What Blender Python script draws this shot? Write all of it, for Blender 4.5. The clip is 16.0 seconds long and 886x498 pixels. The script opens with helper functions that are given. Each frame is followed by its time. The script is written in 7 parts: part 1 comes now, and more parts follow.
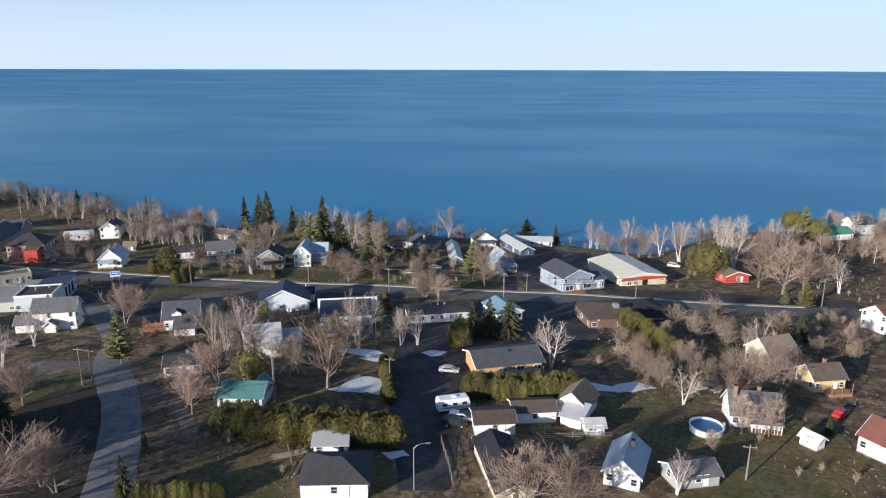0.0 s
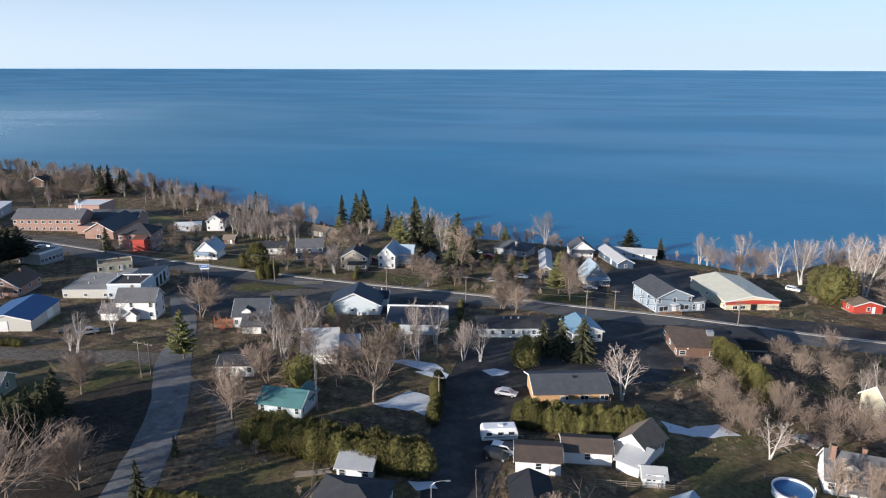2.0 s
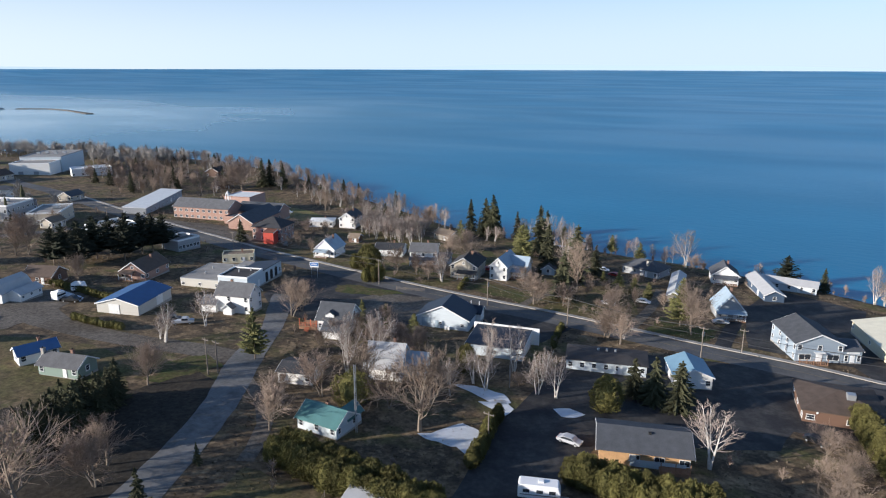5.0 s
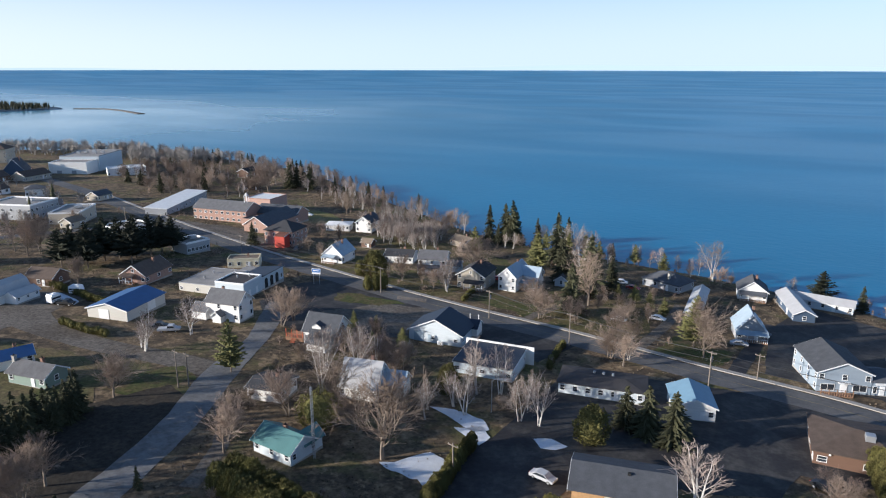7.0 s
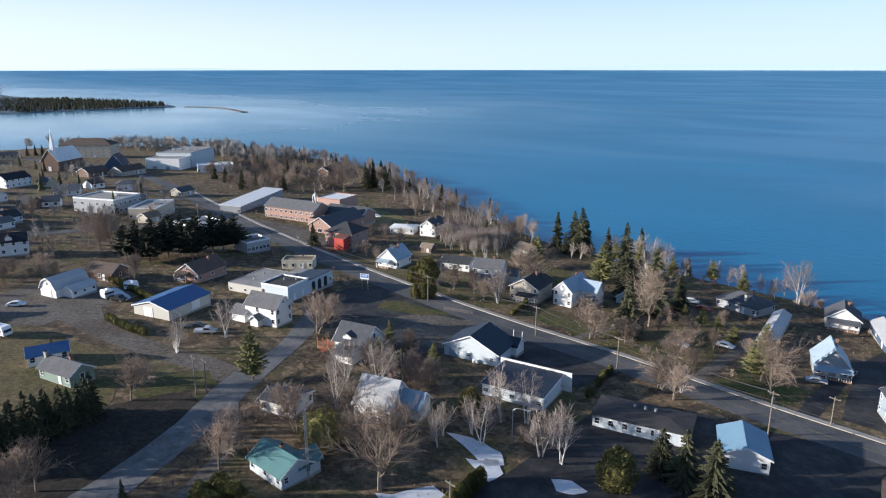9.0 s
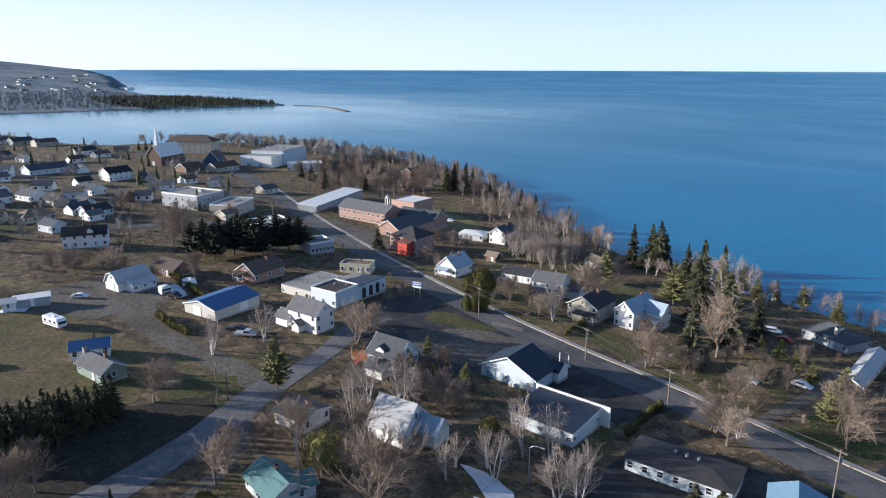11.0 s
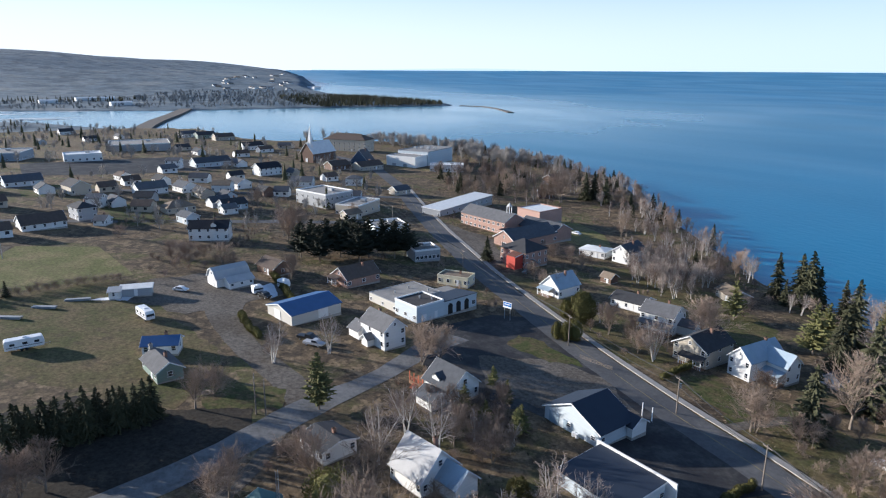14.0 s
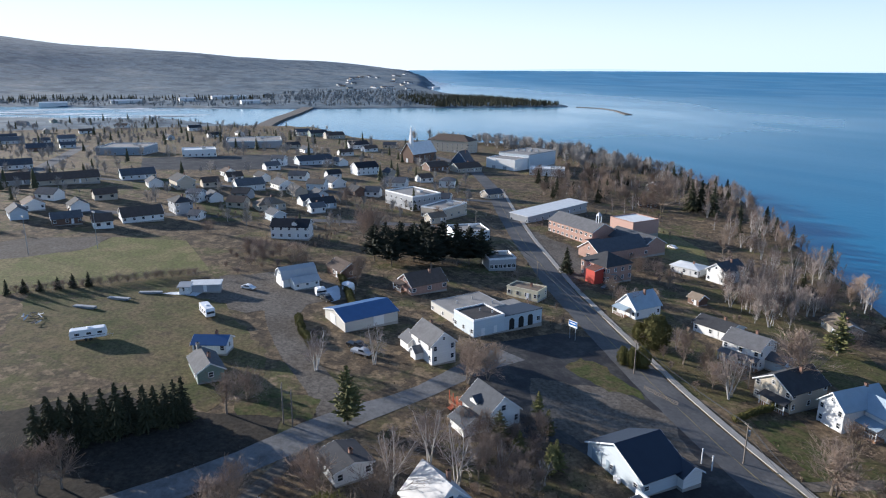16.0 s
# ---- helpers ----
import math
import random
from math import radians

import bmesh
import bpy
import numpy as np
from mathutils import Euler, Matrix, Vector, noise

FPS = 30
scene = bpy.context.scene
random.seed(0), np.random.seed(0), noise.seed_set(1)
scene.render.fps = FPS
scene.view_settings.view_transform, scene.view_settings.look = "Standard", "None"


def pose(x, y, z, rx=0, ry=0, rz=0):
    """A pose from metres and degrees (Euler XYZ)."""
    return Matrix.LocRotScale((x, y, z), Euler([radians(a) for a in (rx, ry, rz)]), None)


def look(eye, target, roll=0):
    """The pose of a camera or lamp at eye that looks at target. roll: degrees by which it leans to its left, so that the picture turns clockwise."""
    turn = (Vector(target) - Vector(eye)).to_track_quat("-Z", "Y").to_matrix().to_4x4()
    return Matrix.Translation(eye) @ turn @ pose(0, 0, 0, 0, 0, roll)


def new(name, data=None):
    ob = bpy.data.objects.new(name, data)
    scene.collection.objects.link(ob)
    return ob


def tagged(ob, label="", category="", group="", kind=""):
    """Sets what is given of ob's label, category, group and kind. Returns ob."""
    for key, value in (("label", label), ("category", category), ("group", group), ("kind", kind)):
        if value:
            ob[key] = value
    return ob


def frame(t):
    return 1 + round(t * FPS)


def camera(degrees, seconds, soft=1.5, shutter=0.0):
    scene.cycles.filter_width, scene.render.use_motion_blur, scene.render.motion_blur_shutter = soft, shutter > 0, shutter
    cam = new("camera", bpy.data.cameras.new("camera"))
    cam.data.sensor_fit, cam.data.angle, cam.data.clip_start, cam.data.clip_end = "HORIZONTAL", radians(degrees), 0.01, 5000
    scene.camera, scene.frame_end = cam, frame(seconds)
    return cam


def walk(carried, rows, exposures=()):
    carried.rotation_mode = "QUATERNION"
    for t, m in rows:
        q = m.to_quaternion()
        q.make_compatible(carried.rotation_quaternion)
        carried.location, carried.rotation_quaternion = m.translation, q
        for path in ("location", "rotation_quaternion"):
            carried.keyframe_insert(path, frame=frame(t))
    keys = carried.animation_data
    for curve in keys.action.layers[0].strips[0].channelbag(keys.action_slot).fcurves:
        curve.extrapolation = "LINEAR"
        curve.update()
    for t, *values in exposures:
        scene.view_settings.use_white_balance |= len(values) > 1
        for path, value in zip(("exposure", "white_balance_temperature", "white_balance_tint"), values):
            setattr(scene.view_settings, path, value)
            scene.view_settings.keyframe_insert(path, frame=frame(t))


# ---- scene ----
cam = camera(66.21, 16.0, soft=1.15)
PATH = [
    (0, (0.013, -0.009, 68.894), (-0.179, 96.567, 42.954), 0.18),
    (0.5, (3.397, 2.876, 68.727), (-1.179, 99.346, 42.792), 0.17),
    (1, (6.501, 5.889, 68.527), (-2.183, 102.075, 42.586), 0.17),
    (1.5, (9.635, 8.830, 68.515), (-3.617, 104.484, 42.541), 0.16),
    (2, (12.569, 11.931, 68.499), (-5.661, 106.756, 42.501), 0.16),
    (2.5, (15.773, 15.075, 68.439), (-8.782, 108.459, 42.432), 0.17),
    (3, (18.600, 18.127, 68.315), (-11.411, 109.907, 42.321), 0.20),
    (3.5, (21.433, 21.270, 68.264), (-12.585, 111.654, 42.312), 0.20),
    (4, (24.156, 24.839, 68.196), (-13.563, 113.743, 42.245), 0.18),
    (6.5, (35.154, 43.349, 68.369), (-11.512, 127.924, 42.498), 0.12),
    (7, (36.999, 47.371, 68.352), (-11.765, 130.758, 42.492), 0.08),
    (7.5, (38.542, 51.584, 68.367), (-13.144, 133.190, 42.501), 0.07),
    (8, (40.070, 55.554, 68.418), (-14.102, 135.529, 42.543), 0.05),
    (8.5, (41.513, 59.740, 68.390), (-15.764, 137.517, 42.506), 0.00),
    (11, (47.373, 80.493, 69.133), (-23.844, 145.758, 43.276), 0.13),
    (11.5, (47.620, 85.087, 69.110), (-26.213, 147.377, 43.251), 0.18),
    (12, (48.070, 89.585, 69.262), (-28.301, 148.742, 43.416), 0.16),
    (12.5, (48.301, 93.931, 69.489), (-30.537, 149.750, 43.625), 0.19),
    (13, (48.399, 98.529, 69.579), (-32.443, 151.406, 43.721), 0.21),
    (13.5, (48.233, 102.811, 69.748), (-34.654, 152.425, 43.900), 0.23),
    (14, (47.945, 107.307, 69.770), (-37.326, 152.706, 43.928), 0.20),
    (14.5, (47.404, 111.664, 69.902), (-39.816, 153.198, 44.066), 0.20),
    (15, (46.876, 115.798, 70.118), (-42.349, 152.813, 44.256), 0.21),
    (15.5, (46.289, 120.290, 70.215), (-44.418, 153.503, 44.348), 0.22),
    (16, (45.341, 124.537, 70.190), (-46.524, 154.398, 44.319), 0.23),
]
walk(cam, [(t, look(eye, target, roll)) for t, eye, target, roll in PATH], exposures=[(0, 0.8, 5680, 8), (8, 0.96, 5600, 8), (16, 1.02, 5480, 8)])

# world and sun: low evening sun from inland, clear sky
SUN_AZ, SUN_EL = 45.0, 14.0          # direction in which shadows fall, height of the sun
world = bpy.data.worlds.new("sky")
scene.world = world
world.use_nodes = True
wn = world.node_tree
sky = wn.nodes.new("ShaderNodeTexSky")
sky.sky_type = 'NISHITA'
sky.sun_disc = False
sky.sun_elevation = radians(SUN_EL)
sky.sun_rotation = radians(90 - SUN_AZ - 180)
sky.air_density, sky.dust_density, sky.ozone_density = 1.0, 0.4, 4.0
wn.nodes["Background"].inputs[1].default_value = 0.08
pale = wn.nodes.new("ShaderNodeHueSaturation")        # thin high haze takes some of the colour
pale.inputs["Saturation"].default_value = 0.68
wn.links.new(sky.outputs[0], pale.inputs["Color"])
cool = wn.nodes.new("ShaderNodeMix")
cool.data_type, cool.blend_type = 'RGBA', 'MULTIPLY'
cool.inputs[0].default_value = 1.0
cool.inputs[7].default_value = (0.84, 0.97, 1.1, 1)
wn.links.new(pale.outputs[0], cool.inputs[6])
# pale haze towards the horizon
wtc, wsp, wmr, wmx = (wn.nodes.new(k) for k in ("ShaderNodeTexCoord", "ShaderNodeSeparateXYZ", "ShaderNodeMapRange", "ShaderNodeMix"))
wmr.interpolation_type = 'SMOOTHSTEP'
wmr.inputs[1].default_value, wmr.inputs[2].default_value, wmr.inputs[3].default_value, wmr.inputs[4].default_value = 0.0, 0.22, 0.95, 0.0
wmx.data_type = 'RGBA'
# whiter towards the low sun
wdot, wglow, wwarm = wn.nodes.new("ShaderNodeVectorMath"), wn.nodes.new("ShaderNodeMapRange"), wn.nodes.new("ShaderNodeMix")
wdot.operation = 'DOT_PRODUCT'
wdot.inputs[1].default_value = (-math.cos(radians(SUN_AZ)), -math.sin(radians(SUN_AZ)), 0)
wglow.interpolation_type = 'SMOOTHSTEP'
wglow.inputs[1].default_value, wglow.inputs[2].default_value = -0.4, 0.95
wwarm.data_type = 'RGBA'
wwarm.inputs[6].default_value, wwarm.inputs[7].default_value = (5.5, 6.05, 6.6, 1), (7.1, 6.95, 6.8, 1)
wn.links.new(wtc.outputs["Generated"], wdot.inputs[0])
wn.links.new(wdot.outputs["Value"], wglow.inputs[0])
wn.links.new(wglow.outputs[0], wwarm.inputs[0])
wn.links.new(wwarm.outputs[2], wmx.inputs[7])
wn.links.new(wtc.outputs["Generated"], wsp.inputs[0])
wn.links.new(wsp.outputs[2], wmr.inputs[0])
wn.links.new(wmr.outputs[0], wmx.inputs[0])
wn.links.new(cool.outputs[2], wmx.inputs[6])
wn.links.new(wmx.outputs[2], wn.nodes["Background"].inputs[0])
sun = new("sun", bpy.data.lights.new("sun", 'SUN'))
sun.data.energy, sun.data.angle, sun.data.color = 5.0, radians(0.6), (1.0, 0.84, 0.67)
sd = Vector((math.cos(radians(SUN_AZ)) * math.cos(radians(SUN_EL)), math.sin(radians(SUN_AZ)) * math.cos(radians(SUN_EL)), -math.sin(radians(SUN_EL))))
sun.matrix_world = look((0, 0, 200), Vector((0, 0, 200)) + sd)

# ---- materials ----
def mat(name, col, rough=0.8, var=0.25, scale=3.0, bump=0.15, metal=0.0, spec=0.3, fine=14.0, rand=0.0, streak=None):
    """A surface: base colour with broad stains and fine grain, in metres; rand: change of value from object to object."""
    m = bpy.data.materials.new(name)
    m.use_nodes = True
    t = m.node_tree
    b = t.nodes["Principled BSDF"]
    b.inputs["Roughness"].default_value, b.inputs["Metallic"].default_value = rough, metal
    b.inputs["Specular IOR Level"].default_value = spec
    tc = t.nodes.new("ShaderNodeTexCoord")
    src = tc.outputs["Object"]
    if streak:
        mp = t.nodes.new("ShaderNodeMapping")
        mp.inputs["Scale"].default_value = streak
        t.links.new(src, mp.inputs["Vector"])
        src = mp.outputs[0]
    n1, n2 = t.nodes.new("ShaderNodeTexNoise"), t.nodes.new("ShaderNodeTexNoise")
    for n, s in ((n1, 1.0 / scale), (n2, fine / scale)):
        n.inputs["Scale"].default_value, n.inputs["Detail"].default_value = s, 4
        t.links.new(src, n.inputs["Vector"])
    add = t.nodes.new("ShaderNodeMath")
    add.operation = 'MULTIPLY_ADD'
    add.inputs[1].default_value = 0.5
    t.links.new(n1.outputs["Fac"], add.inputs[0])
    half = t.nodes.new("ShaderNodeMath")
    half.operation = 'MULTIPLY'
    half.inputs[1].default_value = 0.5
    t.links.new(n2.outputs["Fac"], half.inputs[0])
    t.links.new(half.outputs[0], add.inputs[2])
    fac = add.outputs[0]
    if rand:
        oi = t.nodes.new("ShaderNodeObjectInfo")
        ra = t.nodes.new("ShaderNodeMath")
        ra.operation = 'MULTIPLY_ADD'
        ra.inputs[1].default_value, ra.inputs[2].default_value = rand, -rand / 2
        t.links.new(oi.outputs["Random"], ra.inputs[0])
        sm = t.nodes.new("ShaderNodeMath")
        t.links.new(ra.outputs[0], sm.inputs[0])
        t.links.new(fac, sm.inputs[1])
        fac = sm.outputs[0]
    r = t.nodes.new("ShaderNodeValToRGB")
    e = r.color_ramp.elements
    e[0].position, e[1].position = 0.3, 0.7
    e[0].color = (*[c * (1 - var) for c in col], 1)
    e[1].color = (*[min(1, c * (1 + var)) for c in col], 1)
    t.links.new(fac, r.inputs[0])
    t.links.new(r.outputs[0], b.inputs["Base Color"])
    if bump:
        bp = t.nodes.new("ShaderNodeBump")
        bp.inputs["Strength"].default_value, bp.inputs["Distance"].default_value = bump, 0.1
        t.links.new(n2.outputs["Fac"], bp.inputs["Height"])
        t.links.new(bp.outputs[0], b.inputs["Normal"])
    return m


def blend(name, cols, scales, rough=0.95, bump=0.5, dist=0.15, edges=((0.4, 0.6), (0.42, 0.58), (0.45, 0.6)), grain=1.1, mottle=0.5):
    """Ground of several colours: each next one lies over the former in patches of its own size."""
    m = bpy.data.materials.new(name)
    m.use_nodes = True
    t = m.node_tree
    b = t.nodes["Principled BSDF"]
    b.inputs["Roughness"].default_value, b.inputs["Specular IOR Level"].default_value = rough, 0.15
    tc = t.nodes.new("ShaderNodeTexCoord")
    last = None
    for k, col in enumerate(cols):
        rgb = t.nodes.new("ShaderNodeRGB")
        rgb.outputs[0].default_value = (*col, 1)
        if last is None:
            last = rgb.outputs[0]
            continue
        n = t.nodes.new("ShaderNodeTexNoise")
        n.inputs["Scale"].default_value, n.inputs["Detail"].default_value, n.inputs["Roughness"].default_value = 1 / scales[k - 1], 6, 0.62
        off = t.nodes.new("ShaderNodeMapping")
        off.inputs["Location"].default_value = (37.0 * k, 11.0 * k, 0)
        t.links.new(tc.outputs["Object"], off.inputs[0])
        t.links.new(off.outputs[0], n.inputs["Vector"])
        mr = t.nodes.new("ShaderNodeMapRange")
        mr.inputs[1].default_value, mr.inputs[2].default_value = edges[min(k - 1, len(edges) - 1)]
        t.links.new(n.outputs["Fac"], mr.inputs[0])
        mx = t.nodes.new("ShaderNodeMix")
        mx.data_type = 'RGBA'
        t.links.new(mr.outputs[0], mx.inputs[0])
        t.links.new(last, mx.inputs[6])
        t.links.new(rgb.outputs[0], mx.inputs[7])
        last = mx.outputs[2]
    fn = t.nodes.new("ShaderNodeTexNoise")
    fn.inputs["Scale"].default_value, fn.inputs["Detail"].default_value, fn.inputs["Roughness"].default_value = grain, 8, 0.7
    t.links.new(tc.outputs["Object"], fn.inputs["Vector"])
    gr = t.nodes.new("ShaderNodeMapRange")               # tussocks, litter and pebbles
    gr.inputs[1].default_value, gr.inputs[2].default_value, gr.inputs[3].default_value, gr.inputs[4].default_value = 0.32, 0.68, 1 - mottle, 1 + mottle
    t.links.new(fn.outputs["Fac"], gr.inputs[0])
    ml = t.nodes.new("ShaderNodeVectorMath")
    ml.operation = 'SCALE'
    t.links.new(last, ml.inputs[0])
    t.links.new(gr.outputs[0], ml.inputs["Scale"])
    t.links.new(ml.outputs[0], b.inputs["Base Color"])
    bp = t.nodes.new("ShaderNodeBump")
    bp.inputs["Strength"].default_value, bp.inputs["Distance"].default_value = bump, dist
    t.links.new(fn.outputs["Fac"], bp.inputs["Height"])
    t.links.new(bp.outputs[0], b.inputs["Normal"])
    return m


GROUND = blend("dry_spring_grass", [(0.148, 0.108, 0.066), (0.076, 0.058, 0.04), (0.108, 0.1, 0.042), (0.215, 0.158, 0.095)], [5.0, 16.0, 3.0], edges=((0.42, 0.56), (0.5, 0.62), (0.52, 0.62)))
MEADOW = blend("green_meadow", [(0.115, 0.1, 0.045), (0.15, 0.112, 0.06), (0.075, 0.08, 0.028), (0.085, 0.066, 0.042)], [6.0, 14.0, 4.0], edges=((0.4, 0.62), (0.48, 0.66), (0.55, 0.7)))
FIELD = blend("ball_field_grass", [(0.18, 0.16, 0.068), (0.22, 0.175, 0.085), (0.14, 0.14, 0.05)], [12.0, 9.0])
LAWN = blend("lawn", [(0.085, 0.082, 0.032), (0.12, 0.09, 0.05), (0.07, 0.08, 0.026)], [2.5, 5.0])
# tree shade over this meadow is put into its dark colours
SHADED_MEADOW = blend("shade_darkened_meadow", [(0.045, 0.038, 0.03), (0.062, 0.05, 0.036), (0.036, 0.032, 0.026)], [4.0, 11.0])
# distance haze is painted into these blue-grey base colours
FARLAND = blend("haze_tinted_woods_and_fields", [(0.112, 0.15, 0.182), (0.155, 0.186, 0.204), (0.07, 0.1, 0.128), (0.2, 0.22, 0.222)], [120.0, 70.0, 210.0], bump=0.4, dist=2.0, grain=0.04, mottle=0.35, edges=((0.4, 0.6), (0.5, 0.62), (0.56, 0.66)))
ASPHALT = blend("worn_asphalt", [(0.115, 0.113, 0.112), (0.145, 0.14, 0.134), (0.095, 0.095, 0.097)], [5.0, 12.0], rough=0.8, bump=0.2, dist=0.03, mottle=0.18)
GRAVEL = blend("gravel", [(0.122, 0.104, 0.084), (0.098, 0.083, 0.066), (0.145, 0.127, 0.106)], [6.0, 12.0], bump=0.4, dist=0.06)
OLDROAD = blend("bleached_asphalt", [(0.15, 0.15, 0.148), (0.12, 0.118, 0.115), (0.18, 0.178, 0.175)], [2.0, 7.0], rough=0.85, bump=0.25, dist=0.04, mottle=0.22)
# asphalt colours lowered to hold part of the yards' shade
LOT = blend("shade_darkened_asphalt_lot", [(0.046, 0.045, 0.045), (0.074, 0.07, 0.065), (0.034, 0.033, 0.035)], [2.2, 8.0], rough=0.75, bump=0.2, dist=0.03, mottle=0.25)
CONCRETE = mat("concrete", (0.33, 0.31, 0.28), 0.9, 0.2, 2.0, 0.2)
SNOW = mat("old_snow", (0.62, 0.64, 0.67), 0.8, 0.14, 1.2, 0.6)
PAINT = mat("yellow_road_paint", (0.24, 0.2, 0.11), 0.8, 0.3, 0.6, 0)
ROCK = mat("shore_rock", (0.12, 0.105, 0.09), 0.9, 0.4, 2.0, 0.8)

SIDING = {k: mat(k + "_siding", c, 0.65, 0.1, 1.5, 0.1, rand=0.1, streak=(0.4, 0.4, 6)) for k, c in {
    "white": (0.72, 0.71, 0.68), "cream": (0.62, 0.56, 0.4), "grey": (0.34, 0.35, 0.36), "blue": (0.27, 0.32, 0.37), "tan": (0.45, 0.4, 0.32),
    "yellow": (0.62, 0.47, 0.24), "red": (0.42, 0.06, 0.04), "brown": (0.14, 0.085, 0.06), "green": (0.2, 0.26, 0.22), "paleblue": (0.5, 0.55, 0.58),
    "navy": (0.06, 0.09, 0.14), "dark": (0.07, 0.065, 0.06), "pink": (0.42, 0.27, 0.22), "beige": (0.5, 0.48, 0.43)}.items()}
BRICK = mat("red_brick", (0.35, 0.225, 0.178), 0.85, 0.25, 0.6, 0.3, rand=0.06)
YBRICK = mat("ochre_brick", (0.45, 0.28, 0.14), 0.85, 0.22, 0.6, 0.3)
SHINGLE = {k: mat(k + "_shingles", c, 0.9, 0.28, 1.4, 0.4, rand=0.2, fine=10) for k, c in {
    "dark": (0.045, 0.046, 0.05), "grey": (0.12, 0.12, 0.125), "brown": (0.1, 0.075, 0.06), "slate": (0.075, 0.08, 0.09), "tan": (0.19, 0.15, 0.11),
    "black": (0.022, 0.023, 0.028), "rust": (0.16, 0.07, 0.05)}.items()}
METALROOF = {k: mat(k + "_metal_roof", c, 0.55, 0.14, 2.0, 0.1, spec=0.35, rand=0.08) for k, c in {
    "silver": (0.4, 0.4, 0.4), "blue": (0.05, 0.11, 0.24), "teal": (0.075, 0.17, 0.17), "sky": (0.3, 0.37, 0.43), "cream": (0.6, 0.57, 0.45), "navy": (0.02, 0.028, 0.045),
    "white": (0.68, 0.68, 0.66), "green": (0.07, 0.22, 0.16), "azure": (0.17, 0.28, 0.37)}.items()}
FLATROOF = mat("tar_and_gravel_roof", (0.25, 0.24, 0.225), 0.95, 0.3, 3.0, 0.4)
TAR = mat("black_tar_roof", (0.05, 0.047, 0.048), 0.9, 0.35, 2.5, 0.4)
TRIM = mat("white_trim", (0.75, 0.75, 0.74), 0.6, 0.06, 1.0, 0)
GREYTRIM = mat("grey_trim", (0.3, 0.31, 0.32), 0.7, 0.1, 1.0, 0)
DECK = mat("deck_boards", (0.26, 0.15, 0.09), 0.8, 0.3, 0.8, 0.2, streak=(1, 8, 1))
REDDECK = mat("red_stained_deck", (0.42, 0.12, 0.06), 0.8, 0.25, 0.8, 0.2)
WOODPOLE = mat("weathered_pole", (0.2, 0.17, 0.14), 0.9, 0.25, 0.5, 0.2, streak=(6, 6, 0.5))
STEEL = mat("grey_steel", (0.4, 0.41, 0.42), 0.45, 0.1, 1.0, 0.05, metal=0.6)
BLACK = mat("black_rubber", (0.02, 0.02, 0.02), 0.8, 0.2, 0.5, 0)
CABLE = mat("cable", (0.05, 0.05, 0.05), 0.7, 0.1, 1.0, 0)
CHIMNEY = mat("chimney_brick", (0.25, 0.15, 0.11), 0.9, 0.3, 0.4, 0.3)
GLASS = mat("window_glass", (0.03, 0.036, 0.045), 0.06, 0.3, 2.0, 0, spec=0.8)
PLASTIC = {k: mat(k + "_paint", c, 0.35, 0.06, 1.0, 0, spec=0.5) for k, c in {
    "white": (0.75, 0.75, 0.75), "red": (0.4, 0.03, 0.03), "black": (0.02, 0.021, 0.023), "silver": (0.4, 0.41, 0.43), "blue": (0.03, 0.1, 0.3), "orange": (0.5, 0.12, 0.03), "grey": (0.14, 0.145, 0.15)}.items()}
POOLWATER = mat("pool_cover", (0.03, 0.11, 0.26), 0.35, 0.3, 2.0, 0.1)
SIGNBLUE = mat("sign_blue", (0.03, 0.14, 0.42), 0.5, 0.1, 1.0, 0)
BARK = mat("grey_bark", (0.2, 0.165, 0.13), 0.95, 0.3, 0.6, 0.4, rand=0.2)
BIRCH = mat("birch_bark", (0.5, 0.47, 0.43), 0.85, 0.3, 0.5, 0.2, rand=0.15)
TWIG = mat("bare_twigs", (0.26, 0.2, 0.155), 0.95, 0.3, 2.5, 0, rand=0.35)
TWIGRED = mat("budding_twigs", (0.21, 0.158, 0.13), 0.95, 0.3, 2.5, 0, rand=0.35)
# lighter than the near twigs: the town's haze is painted in
FARTWIG = mat("haze_paled_branches", (0.29, 0.27, 0.25), 0.95, 0.25, 5.0, 0)
# far woods carry the grey of distance haze in their colour
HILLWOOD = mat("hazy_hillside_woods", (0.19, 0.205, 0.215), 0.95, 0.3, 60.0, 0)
BIRCHTWIG = mat("birch_twigs", (0.3, 0.245, 0.21), 0.95, 0.3, 2.5, 0, rand=0.3)
BLACKNEEDLE = mat("black_pine_needles", (0.024, 0.027, 0.015), 0.9, 0.4, 1.0, 0, rand=0.3)
NEEDLE = mat("spruce_needles", (0.046, 0.047, 0.023), 0.9, 0.4, 1.0, 0, rand=0.3)
PINE = mat("pine_needles", (0.115, 0.112, 0.04), 0.9, 0.35, 1.0, 0, rand=0.3)
CEDAR = mat("cedar_foliage", (0.12, 0.11, 0.034), 0.9, 0.4, 0.8, 0, rand=0.35)
REED = mat("dry_brush", (0.2, 0.16, 0.11), 0.95, 0.35, 2.0, 0, rand=0.3)

# sea: deep blue, ruffled by two sizes of ripples, with smoother lanes
SEA = bpy.data.materials.new("sea_water")
SEA.use_nodes = True
t_ = SEA.node_tree
b_ = t_.nodes["Principled BSDF"]
b_.inputs["Specular IOR Level"].default_value = 0.42
tc_ = t_.nodes.new("ShaderNodeTexCoord")
mp_ = t_.nodes.new("ShaderNodeMapping")
mp_.inputs["Rotation"].default_value, mp_.inputs["Scale"].default_value = (0, 0, radians(18)), (0.5, 1.0, 1)
t_.links.new(tc_.outputs["Object"], mp_.inputs[0])
